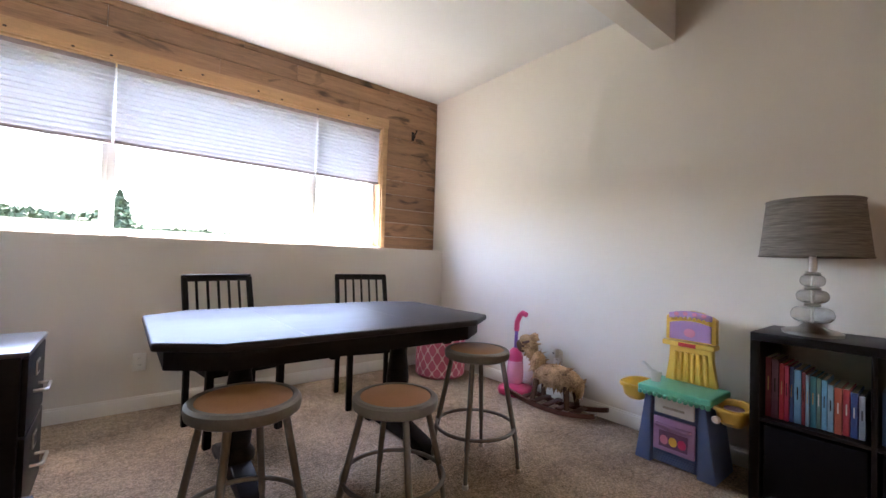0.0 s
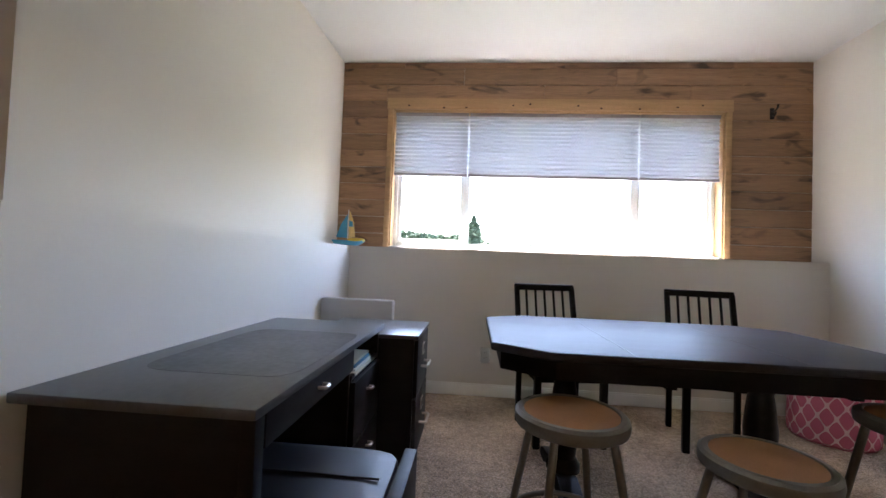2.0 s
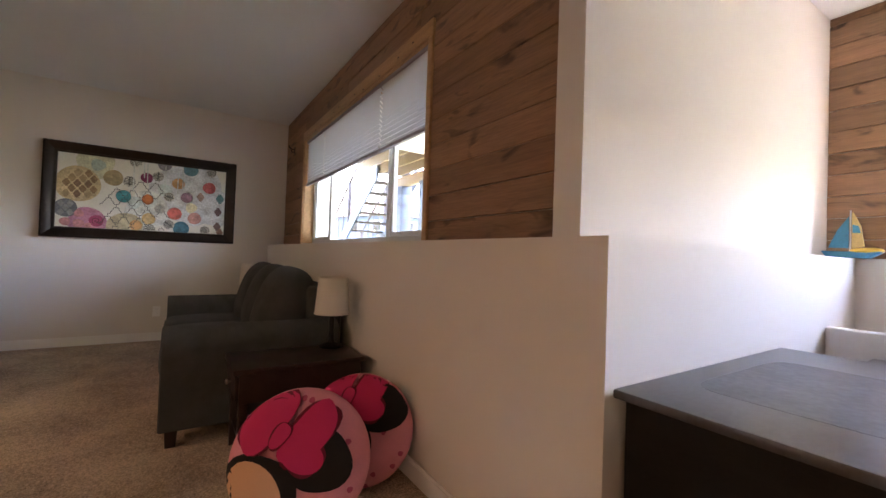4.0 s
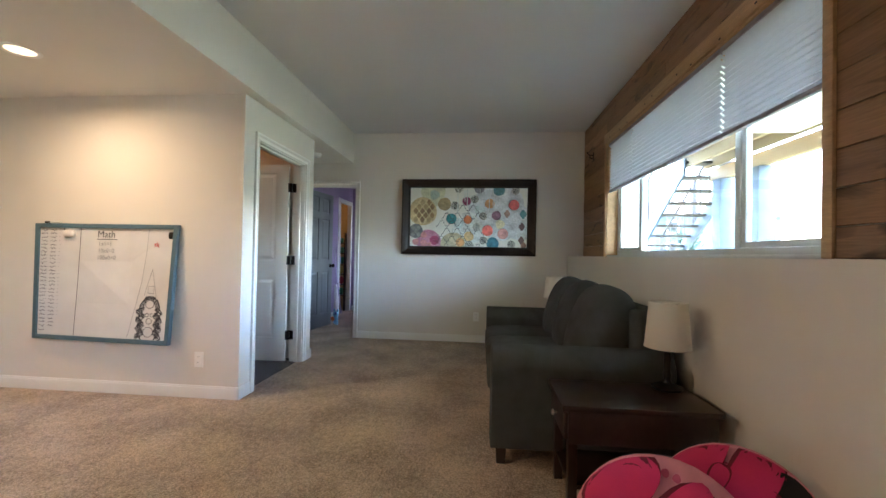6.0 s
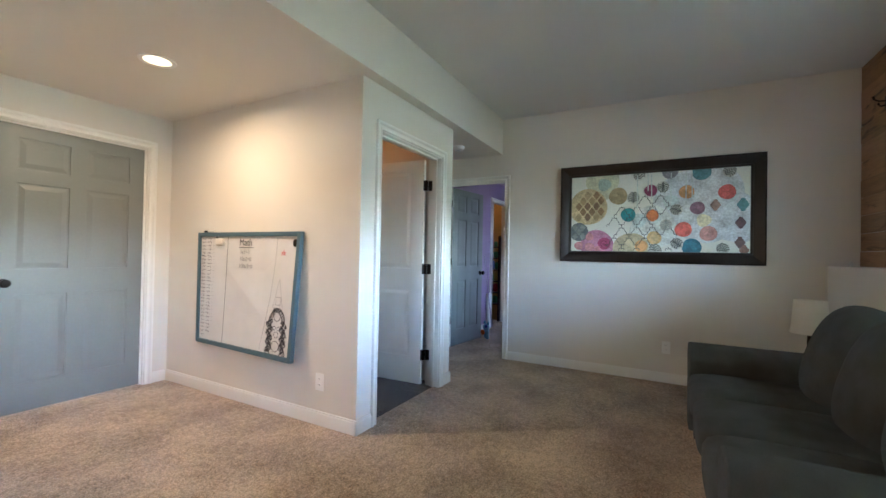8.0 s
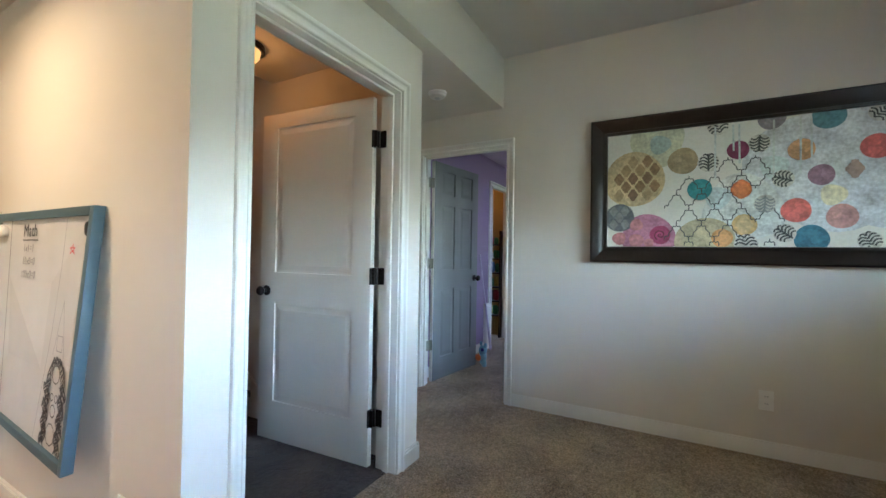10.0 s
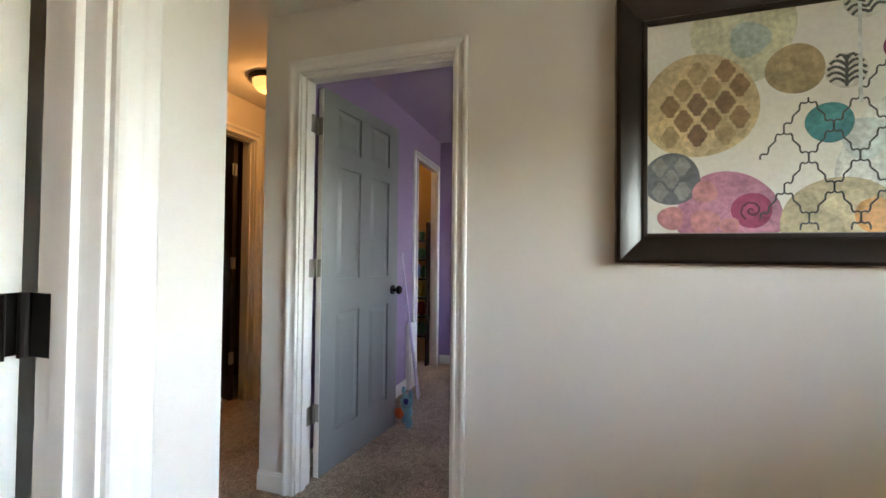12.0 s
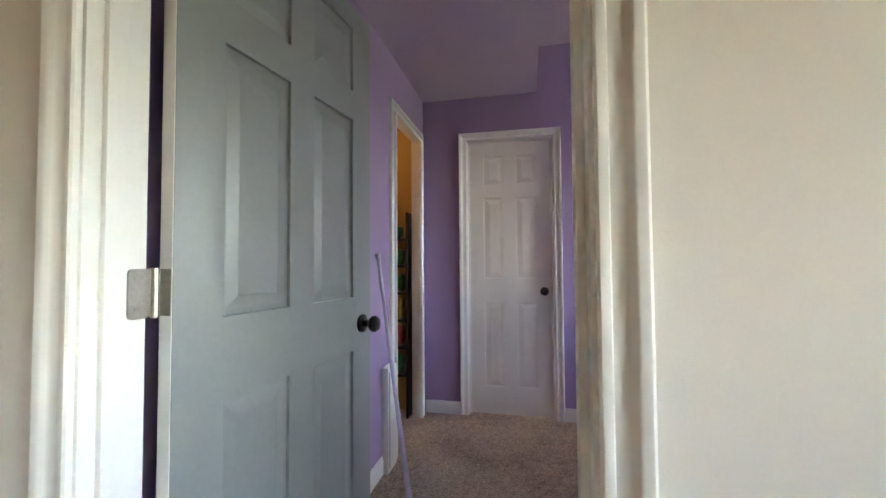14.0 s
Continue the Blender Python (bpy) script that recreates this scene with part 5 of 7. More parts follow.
for y0 in (0.058, -0.30):
    sb = thing("storage_box", "black fabric storage box in a shelf cube", "storage box", None, "storage boxes in the shelf")
    bm = bmesh.new()
    bx(bm, X0 + 0.012, X1 - 0.03, y0, y0 + 0.32, 0.0365, 0.358)
    part("box_body", bm, material("black_box_fabric", (0.008, 0.008, 0.009), 0.9, spec=0.1, vary=0.1, grain=300, bump=0.2), sb, "", 0.006)
rb = random.Random(21)
BOOKC = [material("book_" + n, c, 0.45, vary=0.1, bump=0.03) for n, c in (("maroon", (0.16, 0.03, 0.05)), ("plum", (0.12, 0.06, 0.10)), ("red", (0.40, 0.03, 0.04)), ("crimson", (0.32, 0.02, 0.05)), ("blue", (0.05, 0.12, 0.30)), ("sky", (0.12, 0.32, 0.50)),
                                                                        ("wine", (0.20, 0.03, 0.03)), ("teal", (0.05, 0.24, 0.30)), ("green", (0.10, 0.20, 0.16)), ("navy", (0.04, 0.07, 0.20)), ("pale_blue", (0.22, 0.36, 0.48)), ("orange", (0.45, 0.10, 0.05)), ("scarlet", (0.50, 0.06, 0.06)), ("grey", (0.30, 0.32, 0.33)))]
PAPER = material("page_edges", (0.66, 0.60, 0.50), 0.9, vary=0.15, grain=300)
SPINEGOLD = material("gold_print", (0.45, 0.32, 0.12), 0.4)
y, i = 0.383, 0
for wdt, hgt, ci in ((0.022, 0.262, 0), (0.026, 0.258, 1), (0.018, 0.245, 2), (0.016, 0.240, 3), (0.014, 0.236, 4), (0.024, 0.228, 5), (0.014, 0.222, 6), (0.012, 0.215, 10), (0.020, 0.212, 7), (0.014, 0.210, 8), (0.018, 0.205, 5), (0.020, 0.190, 10), (0.024, 0.186, 11), (0.022, 0.184, 12), (0.022, 0.178, 9), (0.020, 0.170, 13), (0.018, 0.180, 4)):
    if y - wdt < 0.052:
        break
    dpt = rb.uniform(0.15, 0.19)
    bk = thing("book", "upright hardback book on a shelf", "book", pose(X0 + 0.045 + rb.uniform(0, 0.012), y - wdt / 2, 0.3895), "books on the shelf")
    box_part("cover", BOOKC[ci], bk, 0, dpt, -wdt / 2 + 0.0005, wdt / 2 - 0.0005, 0, hgt, bevel=0.002)
    box_part("pages", PAPER, bk, 0.006, dpt - 0.002, -wdt / 2 + 0.003, wdt / 2 - 0.003, hgt - 0.004, hgt + 0.0004, bevel=0)
    box_part("spine_bar", rb.choice((PAPER, SPINEGOLD, SPINEGOLD, BLACKMETAL)), bk, -0.0006, 0.0005, -wdt * 0.09, wdt * 0.09, hgt * 0.45, hgt * 0.68, bevel=0)
    y -= wdt + 0.0006
for k in range(5):
    bk = thing("book", "blue paperback book on a shelf", "book", pose(X0 + 0.05, 0.015 - 0.021 * k, 0.3895), "books on the shelf")
    box_part("cover", BOOKC[(4, 9, 5, 7, 1)[k]], bk, 0, 0.15, -0.0098, 0.0098, 0, 0.20 + 0.01 * (k % 2), bevel=0.002)
LAMPCLOTH = shade_cloth("grey_linen_shade", (0.20, 0.178, 0.155), 0.12, 0.55, 14, (1.2, 1.2, 26))
CLEARGLASS = bpy.data.materials.new("clear_glass")
CLEARGLASS.use_nodes = True
CLEARGLASS.node_tree.nodes["Principled BSDF"].inputs["Transmission Weight"].default_value = 1.0
CLEARGLASS.node_tree.nodes["Principled BSDF"].inputs["Roughness"].default_value = 0.03
CLEARGLASS.node_tree.nodes["Principled BSDF"].inputs["IOR"].default_value = 1.45
tl = thing("table_lamp", "table lamp of stacked clear glass with grey drum shade", "lamp", pose(1.895, 0.247, ZT))
bm = bmesh.new()
lathe(bm, [(0.104, 0), (0.106, 0.014), (0.090, 0.022), (0.050, 0.030), (0.036, 0.044), (0.030, 0.052)], 32)
part("base", bm, HINGE, tl, "brushed nickel base")
z = 0.052
for r, h in ((0.076, 0.072), (0.057, 0.058), (0.044, 0.048)):
    bm = bmesh.new()
    outer = [(0.026 + (r - 0.026) * math.sqrt(max(0, 1 - (k / 8 - 1) ** 2)), z + h * (0.5 - 0.5 * math.cos(math.pi * k / 16))) for k in range(17)]
    outer = [(0.026 + (r - 0.026) * math.sin(math.pi * k / 16) ** 0.8, q[1]) for k, q in enumerate(outer)]
    lathe(bm, outer + [(q[0] - 0.0025, z + h / 2 + (q[1] - z - h / 2) * 0.96) for q in reversed(outer)], 32)
    part("glass_bulb", bm, CLEARGLASS, tl, "clear glass bulb")
    z += h
    bm = bmesh.new()
    lathe(bm, [(0.026, z), (0.032, z + 0.006), (0.024, z + 0.012), (0.028, z + 0.016)], 24)
    part("collar", bm, HINGE, tl)
    z += 0.016
bm = bmesh.new()
tube(bm, [(0, 0, 0.05), (0, 0, 0.38)], 0.006, 8)
part("stem", bm, NICKEL, tl)
bm = bmesh.new()
lathe(bm, [(0.012, z), (0.016, z + 0.02), (0.014, z + 0.07), (0.0, z + 0.07)], 16)
part("socket", bm, NICKEL, tl)


def drum(parent, r0, r1, z0, z1, mat, hem):
    bm = bmesh.new()
    n = 48
    a = [[bm.verts.new((r * math.cos(2 * math.pi * k / n), r * math.sin(2 * math.pi * k / n), zz)) for k in range(n)] for r, zz in ((r0, z0), (r1, z1), (r1 - 0.003, z1), (r0 - 0.003, z0))]
    for i in range(4):
        for k in range(n):
            bm.faces.new((a[i][k], a[i][(k + 1) % n], a[(i + 1) % 4][(k + 1) % n], a[(i + 1) % 4][k]))
    s = part("shade", bm, mat, parent, hem)
    for r, zz in ((r0, z0), (r1, z1)):
        bm = bmesh.new()
        tube(bm, [(r * math.cos(2 * math.pi * k / n), r * math.sin(2 * math.pi * k / n), zz) for k in range(n)], 0.0035, 6, True)
        part("shade_trim", bm, mat, s)
    bm = bmesh.new()
    for k in range(3):
        tube(bm, [(0, 0, z1 - 0.02), (r1 * math.cos(2.094 * k), r1 * math.sin(2.094 * k), z1 - 0.005)], 0.002, 6)
    part("spider", bm, NICKEL, s)


drum(tl, 0.192, 0.166, 0.345, 0.592, LAMPCLOTH, "grey linen drum shade")

# desk
dsk = thing("desk", "black-brown wooden writing desk with drawers", "desk")
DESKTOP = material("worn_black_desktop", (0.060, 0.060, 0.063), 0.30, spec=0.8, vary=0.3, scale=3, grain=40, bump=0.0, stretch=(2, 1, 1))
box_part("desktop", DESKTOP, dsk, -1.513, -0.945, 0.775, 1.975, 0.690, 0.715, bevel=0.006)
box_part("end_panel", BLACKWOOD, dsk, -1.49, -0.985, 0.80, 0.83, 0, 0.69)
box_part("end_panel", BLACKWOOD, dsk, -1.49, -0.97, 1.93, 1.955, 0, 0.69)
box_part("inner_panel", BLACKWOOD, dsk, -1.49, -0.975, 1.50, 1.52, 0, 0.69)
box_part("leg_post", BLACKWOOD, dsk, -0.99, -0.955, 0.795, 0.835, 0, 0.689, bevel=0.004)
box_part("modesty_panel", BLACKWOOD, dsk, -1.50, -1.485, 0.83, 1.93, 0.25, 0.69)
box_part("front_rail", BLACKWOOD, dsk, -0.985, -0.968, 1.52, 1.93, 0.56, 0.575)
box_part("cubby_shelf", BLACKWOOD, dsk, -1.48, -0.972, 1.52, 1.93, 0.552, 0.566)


def drawer_front(y0, y1, z0, z1, ky, kz):
    d = box_part("drawer", BLACKWOOD, dsk, -0.975, -0.955, y0, y1, z0, z1, bevel=0.004)
    bm = bmesh.new()
    tube(bm, [(-0.955, ky - 0.018, kz), (-0.938, ky - 0.018, kz), (-0.933, ky - 0.012, kz), (-0.933, ky + 0.012, kz), (-0.938, ky + 0.018, kz), (-0.955, ky + 0.018, kz)], 0.006, 8)
    part("pull", bm, NICKEL, d, "brushed nickel pull")


drawer_front(0.84, 1.495, 0.605, 0.688, 1.16, 0.648)
drawer_front(1.525, 1.925, 0.30, 0.548, 1.725, 0.472)
drawer_front(1.525, 1.925, 0.04, 0.295, 1.74, 0.222)
bm = bmesh.new()
rim = [(-1.20 + 0.225 * math.copysign(abs(math.cos(a)) ** 0.28, math.cos(a)) + 0.003 * math.sin(3 * a), 1.33 + 0.33 * math.copysign(abs(math.sin(a)) ** 0.28, math.sin(a)) + 0.004 * math.sin(2 * a + 1)) for a in [2 * math.pi * k / 64 for k in range(64)]]
prism(bm, rim, 0.7148, 0.7156)
part("worn_patch", bm, material("dulled_desktop", (0.058, 0.058, 0.061), 0.40, vary=0.7, scale=6, grain=45, bump=0.0), dsk, "patch of dull worn finish", smooth=False)
for k, c in enumerate((PAPER, TOYWHITE, material("blue_folder", (0.10, 0.25, 0.45), 0.5), PAPER)):
    pp = thing("paper_stack", "stack of papers and folders in the desk cubby", "papers", None, "papers in the desk")
    box_part("sheet_pile", c, pp, -1.25, -0.965 - 0.006 * k, 1.56 + 0.012 * k, 1.80 + 0.008 * k, 0.567 + 0.011 * k, 0.5775 + 0.011 * k, bevel=0.001)

# file cabinet
fc = thing("file_cabinet", "black two-drawer wooden file cabinet", "cabinet")
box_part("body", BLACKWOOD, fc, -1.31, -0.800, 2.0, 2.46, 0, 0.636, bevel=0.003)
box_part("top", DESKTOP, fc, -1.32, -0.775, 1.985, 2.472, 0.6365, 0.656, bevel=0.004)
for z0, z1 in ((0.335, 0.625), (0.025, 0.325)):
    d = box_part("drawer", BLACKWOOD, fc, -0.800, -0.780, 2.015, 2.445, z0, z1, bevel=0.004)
    zc = z1 - 0.16
    bm = bmesh.new()
    tube(bm, [(-0.78, 2.16, zc), (-0.748, 2.16, zc), (-0.742, 2.168, zc), (-0.742, 2.282, zc), (-0.748, 2.29, zc), (-0.78, 2.29, zc)], 0.007, 8)
    part("pull", bm, NICKEL, d, "bright bar pull")
    bm = bmesh.new()
    bx(bm, -0.779, -0.774, 2.185, 2.265, zc + 0.055, zc + 0.115)
    lb = part("label_holder", bm, NICKEL, d, "nickel label holder", 0.002)
    box_part("card", BLACKMETAL, lb, -0.7738, -0.7730, 2.195, 2.255, zc + 0.065, zc + 0.105, bevel=0)
bm = bmesh.new()
WHITEBOX = material("white_moulded_plastic", (0.62, 0.62, 0.62), 0.45, vary=0.03)
fb = thing("folded_stool", "white moulded plastic folding panel leaning behind a cabinet", "folding panel")
for k, y0 in enumerate((2.57, 2.605)):
    bm = bmesh.new()
    bx(bm, -1.512, -1.03, y0, y0 + 0.032, 0.0, 0.765)
    part("panel", bm, WHITEBOX, fb, "", 0.014, 3)

# black bench under the desk
BLACKVINYL = material("black_padded_vinyl", (0.018, 0.018, 0.022), 0.42, vary=0.15, scale=9, grain=200, bump=0.15)
bn = thing("padded_bench", "black padded bench pushed under the desk", "bench", pose(0, 0, 0))
bm = bmesh.new()
cushion(bm, 0.56, 0.40, 0.09, Matrix.Translation((-0.99, 1.035, 0.405)), 8, 7)
part("seat_pad", bm, BLACKVINYL, bn)
bm = bmesh.new()
tube(bm, [(-1.2, 1.04, 0.452), (-0.98, 1.04, 0.4535), (-0.74, 1.04, 0.452)], 0.003, 6)
part("seam", bm, BLACKVINYL, bn)
box_part("end_frame", BLACKWOOD, bn, -0.705, -0.665, 0.835, 1.235, 0.10, 0.45, bevel=0.006)
box_part("end_frame", BLACKWOOD, bn, -1.30, -1.268, 0.85, 1.22, 0.0, 0.36, bevel=0.006)
for y0 in (0.84, 1.20):
    box_part("leg", BLACKWOOD, bn, -0.705, -0.67, y0, y0 + 0.035, 0, 0.10)
    box_part("side_rail", BLACKWOOD, bn, -1.268, -0.705, y0, y0 + 0.022, 0.29, 0.36)

# toy sailing boat on the ledge
bt = thing("toy_sailboat", "toy sailing boat with blue and yellow sails", "toy boat", pose(-1.545, 3.17, 1.131, 0, 0, -8))
bt.scale = (0.86, 0.85, 1.02)
HULL = material("yellow_toy_hull", (0.75, 0.50, 0.06), 0.4)
SAILB = material("blue_toy_sail", (0.05, 0.30, 0.50), 0.5, vary=0.25, scale=12)
SAILY = material("yellow_toy_sail", (0.75, 0.55, 0.20), 0.5, vary=0.25, scale=12)
bm = bmesh.new()
prism(bm, [(-0.15, 0.045), (-0.12, 0.005), (0.10, 0.0), (0.17, 0.04), (0.10, 0.038)], -0.04, 0.04, m=Matrix(((1, 0, 0, 0), (0, 0, 1, 0), (0, 1, 0, 0), (0, 0, 0, 1))))
part("hull", bm, SAILB, bt, "blue hull", 0.010, 3)
bm = bmesh.new()
cushion(bm, 0.17, 0.085, 0.035, Matrix.Translation((0.085, 0, 0.045)), 5, 3)
part("deck", bm, HULL, bt, "yellow deck")
bm = bmesh.new()
tube(bm, [(0, 0, 0.04), (0, 0, 0.285)], 0.005, 8)
part("mast", bm, TOYWHITE, bt)
for pts, mt2, nm in (([(0.008, 0.06), (0.075, 0.07), (0.055, 0.19), (0.02, 0.265), (0.008, 0.275)], SAILY, "main_sail"), ([(-0.008, 0.06), (-0.12, 0.065), (-0.07, 0.17), (-0.008, 0.25)], SAILB, "fore_sail")):
    bm = bmesh.new()
    prism(bm, pts, -0.004, 0.004, m=Matrix(((1, 0, 0, 0), (0, 0, 1, 0), (0, 1, 0, 0), (0, 0, 0, 1))))
    part(nm, bm, mt2, bt, "", 0.002)
bm = bmesh.new()
prism(bm, [(0.012, 0.15), (0.055, 0.15), (0.045, 0.19), (0.012, 0.20)], -0.006, 0.006, m=Matrix(((1, 0, 0, 0), (0, 0, 1, 0), (0, 1, 0, 0), (0, 0, 0, 1))))
part("sail_patch", bm, SAILB, bt, "", 0.001)

# ---- room with the sofa ----
so = thing("sofa", "charcoal grey fabric three-seat sofa", "sofa")
SX0, SX1, SYF, SYB = -5.26, -3.375, -0.278, 0.715
AW = 0.21
box_part("base", SOFA, so, SX0 + 0.02, SX1 - 0.02, SYF + 0.05, SYB - 0.03, 0.11, 0.30, bevel=0.02)
for x0 in (SX0, SX1 - AW):
    bm = bmesh.new()
    out = [(0.012, 0.09), (AW - 0.012, 0.09), (AW - 0.005, 0.45)] + [(AW / 2 + (AW / 2 + 0.012) * math.cos(math.pi * k / 12), 0.525 + 0.105 * math.sin(math.pi * k / 12)) for k in range(13)] + [(0.005, 0.45)]
    prism(bm, out, SYF, SYB - 0.05, m=Matrix.Translation((x0, 0, 0)) @ Matrix(((1, 0, 0, 0), (0, 0, 1, 0), (0, 1, 0, 0), (0, 0, 0, 1))))
    part("arm", bm, SOFA, so, "padded rolled arm", 0.014, 3)
cw = (SX1 - SX0 - 2 * AW) / 3
for k in range(3):
    xc = SX0 + AW + cw * (k + 0.5)
    bm = bmesh.new()
    cushion(bm, cw - 0.004, 0.72, 0.19, Matrix.Translation((xc, SYF + 0.345, 0.385)), 9, 6, 0.12)
    part("seat_cushion", bm, SOFA, so)
    bm = bmesh.new()
    cushion(bm, cw + 0.035, 0.33, 0.59, Matrix.Translation((xc, 0.40, 0.66)) @ pose(0, 0, 0, -17, (4, -3, 3)[k], (k - 1) * 3.5), 9, 2.6)
    part("back_cushion", bm, SOFA, so, "plump back cushion")
bm = bmesh.new()
bx(bm, SX0 + 0.10, SX1 - 0.10, 0.50, SYB, 0.28, 0.83)
part("back_frame", bm, SOFA, so, "", 0.05, 4)
for x in (SX0 + 0.06, SX1 - 0.06):
    for y in (SYF + 0.06, SYB - 0.10):
        bm = bmesh.new()
        tube(bm, [(x, y, 0.11), (x, y, 0.0)], [0.042, 0.034], 4)
        part("foot", bm, DARKWOOD, so, "dark wooden block foot", 0.003)


def side_table(m, w, d, h):
    t = thing("side_table", "dark cherry side table with a drawer", "table", m, "side tables beside the sofa")
    box_part("top", DARKWOOD, t, -w / 2, w / 2, -d / 2, d / 2, h - 0.025, h, bevel=0.006)
    box_part("body", DARKWOOD, t, -w / 2 + 0.02, w / 2 - 0.02, -d / 2 + 0.03, d / 2 - 0.015, h - 0.17, h - 0.0255)
    dr = box_part("drawer", DARKWOOD, t, -w / 2 + 0.035, w / 2 - 0.035, -d / 2 + 0.014, -d / 2 + 0.031, h - 0.155, h - 0.045, bevel=0.004)
    bm = bmesh.new()
    lathe(bm, [(0.006, 0), (0.006, 0.012), (0.014, 0.018), (0.012, 0.026), (0.0, 0.028)], 16, m=pose(0, -d / 2 + 0.014, h - 0.10, 90))
    part("knob", bm, NICKEL, dr, "small nickel knob")
    for x in (-w / 2 + 0.04, w / 2 - 0.04):
        for y in (-d / 2 + 0.05, d / 2 - 0.035):
            box_part("leg", DARKWOOD, t, x - 0.02, x + 0.02, y - 0.02, y + 0.02, 0, h - 0.1705, bevel=0.003)
    box_part("lower_shelf", DARKWOOD, t, -w / 2 + 0.025, w / 2 - 0.025, -d / 2 + 0.04, d / 2 - 0.02, 0.12, 0.14)


side_table(pose(-3.165, 0.345, 0), 0.385, 0.66, 0.485)
side_table(pose(-5.60, 0.40, 0), 0.42, 0.60, 0.485)
CREAM = shade_cloth("cream_lamp_shade", (0.86, 0.82, 0.74), 0.3)


def small_lamp(m):
    t = thing("small_table_lamp", "small black table lamp with cream shade, unlit", "lamp", m, "lamps on the side tables")
    bm = bmesh.new()
    lathe(bm, [(0.068, 0), (0.070, 0.010), (0.055, 0.018), (0.022, 0.030), (0.016, 0.045)], 28)
    part("base", bm, BLACKMETAL, t)
    bm = bmesh.new()
    lathe(bm, [(0.016, 0.045), (0.020, 0.07), (0.014, 0.09), (0.017, 0.14), (0.014, 0.20), (0.012, 0.26), (0.0, 0.26)], 20)
    part("stem", bm, BLACKMETAL, t)
    drum(t, 0.104, 0.086, 0.203, 0.418, CREAM, "cream tapered shade")


small_lamp(pose(-3.285, 0.578, 0.4855))
small_lamp(pose(-5.62, 0.44, 0.4855))

# round floor pillows: plain coloured patches on pink plush
PLUSHPINK = material("pink_plush", (0.78, 0.31, 0.38), 0.95, vary=0.12, scale=12, grain=350, bump=0.4, spec=0.2)
MAGENTA = material("magenta_plush", (0.60, 0.025, 0.12), 0.9, vary=0.1, grain=350, bump=0.3)
BLACKPLUSH = material("black_plush", (0.012, 0.010, 0.012), 0.95, vary=0.1, grain=350, bump=0.3)
TANPLUSH = material("tan_plush", (0.70, 0.42, 0.26), 0.95, vary=0.08, grain=350, bump=0.3)
DOTPINK = material("dark_pink_plush", (0.52, 0.09, 0.17), 0.95, vary=0.1)


def pillow(m, R, T, patches):
    p = thing("round_floor_pillow", "round pink plush floor pillow with coloured patches", "pillow", m, "floor pillows by the wall")

    def zz(u, v):
        q = min(1.0, math.hypot(u, v) / R)
        return T / 2 * (1 - q ** 3.2) ** 0.5

    bm = bmesh.new()
    prof = [(R * math.sin(math.pi / 2 * k / 14), None) for k in range(15)]
    lathe(bm, [(r, -zz(r, 0)) for r, _ in prof] + [(r, zz(r, 0)) for r, _ in reversed(prof[:-1])], 40)
    part("cover", bm, PLUSHPINK, p)
    for j, (cu, cv, ru, rv, rot, mat, power) in enumerate(patches):
        bm = bmesh.new()
        n, rings = 26, []
        for k in range(7):
            row = []
            for a in range(n):
                th = 2 * math.pi * a / n
                s = (abs(math.cos(th)) ** power + abs(math.sin(th)) ** power) ** (-1 / power) * (1 + 0.07 * math.sin(3 * th + j))
                u0, v0 = ru * s * math.cos(th) * k / 6, rv * s * math.sin(th) * k / 6
                u, v = cu + u0 * math.cos(rot) - v0 * math.sin(rot), cv + u0 * math.sin(rot) + v0 * math.cos(rot)
                q = math.hypot(u, v)
                if q > R * 0.985:
                    u, v = u * R * 0.985 / q, v * R * 0.985 / q
                row.append(bm.verts.new((u, v, zz(u, v) + 0.002 + 0.0006 * j)))
            rings.append(row)
        for a, b in zip(rings, rings[1:]):
            for k in range(n):
                if a is rings[0]:
                    continue
                bm.faces.new((a[k], a[(k + 1) % n], b[(k + 1) % n], b[k]))
        bm.faces.new(rings[1])
        me = mesh_of(bm, "patch", mat)
        o = new("patch", me)
        o.parent = p


rp = random.Random(4)
def pillow_print(R, turn, du, dv):
    """Dots, a dark disc beside a bow and a tan patch, turned on the pillow."""
    c, s_ = math.cos(turn), math.sin(turn)
    put = lambda u, v, ru, rv, rot, mat, power: ((u * c - v * s_ + du) * R, (u * s_ + v * c + dv) * R, ru * R, rv * R, rot + turn, mat, power)
    out = [(R * rp.uniform(0.35, 0.95) * math.cos(a), R * rp.uniform(0.75, 0.95) * math.sin(a), 0.011, 0.011, 0, DOTPINK, 2) for a in [i * 0.31 for i in range(20)]]
    out += [put(-0.55, -0.47, 0.53, 0.55, 0, BLACKPLUSH, 2.2), put(-0.60, -0.55, 0.40, 0.52, 0.1, TANPLUSH, 2.4), put(0.31, -0.05, 0.42, 0.41, 0, BLACKPLUSH, 2),
            put(0.12, 0.32, 0.50, 0.27, 0.85, INKED, 2.6), put(0.05, 0.05, 0.31, 0.25, -0.7, INKED, 2.4), put(0.12, 0.32, 0.48, 0.25, 0.85, MAGENTA, 2.6), put(0.05, 0.05, 0.29, 0.23, -0.7, MAGENTA, 2.4),
            put(-0.47, 0.50, 0.50, 0.28, 0.85, INKED, 2.5), put(-0.47, 0.50, 0.48, 0.26, 0.85, MAGENTA, 2.5), put(-0.27, 0.30, 0.20, 0.12, 0.95, INKED, 2.4), put(-0.27, 0.30, 0.18, 0.10, 0.95, MAGENTA, 2.4)]
    return out


INKED = material("dark_outline_plush", (0.16, 0.008, 0.03), 0.9, vary=0.1)


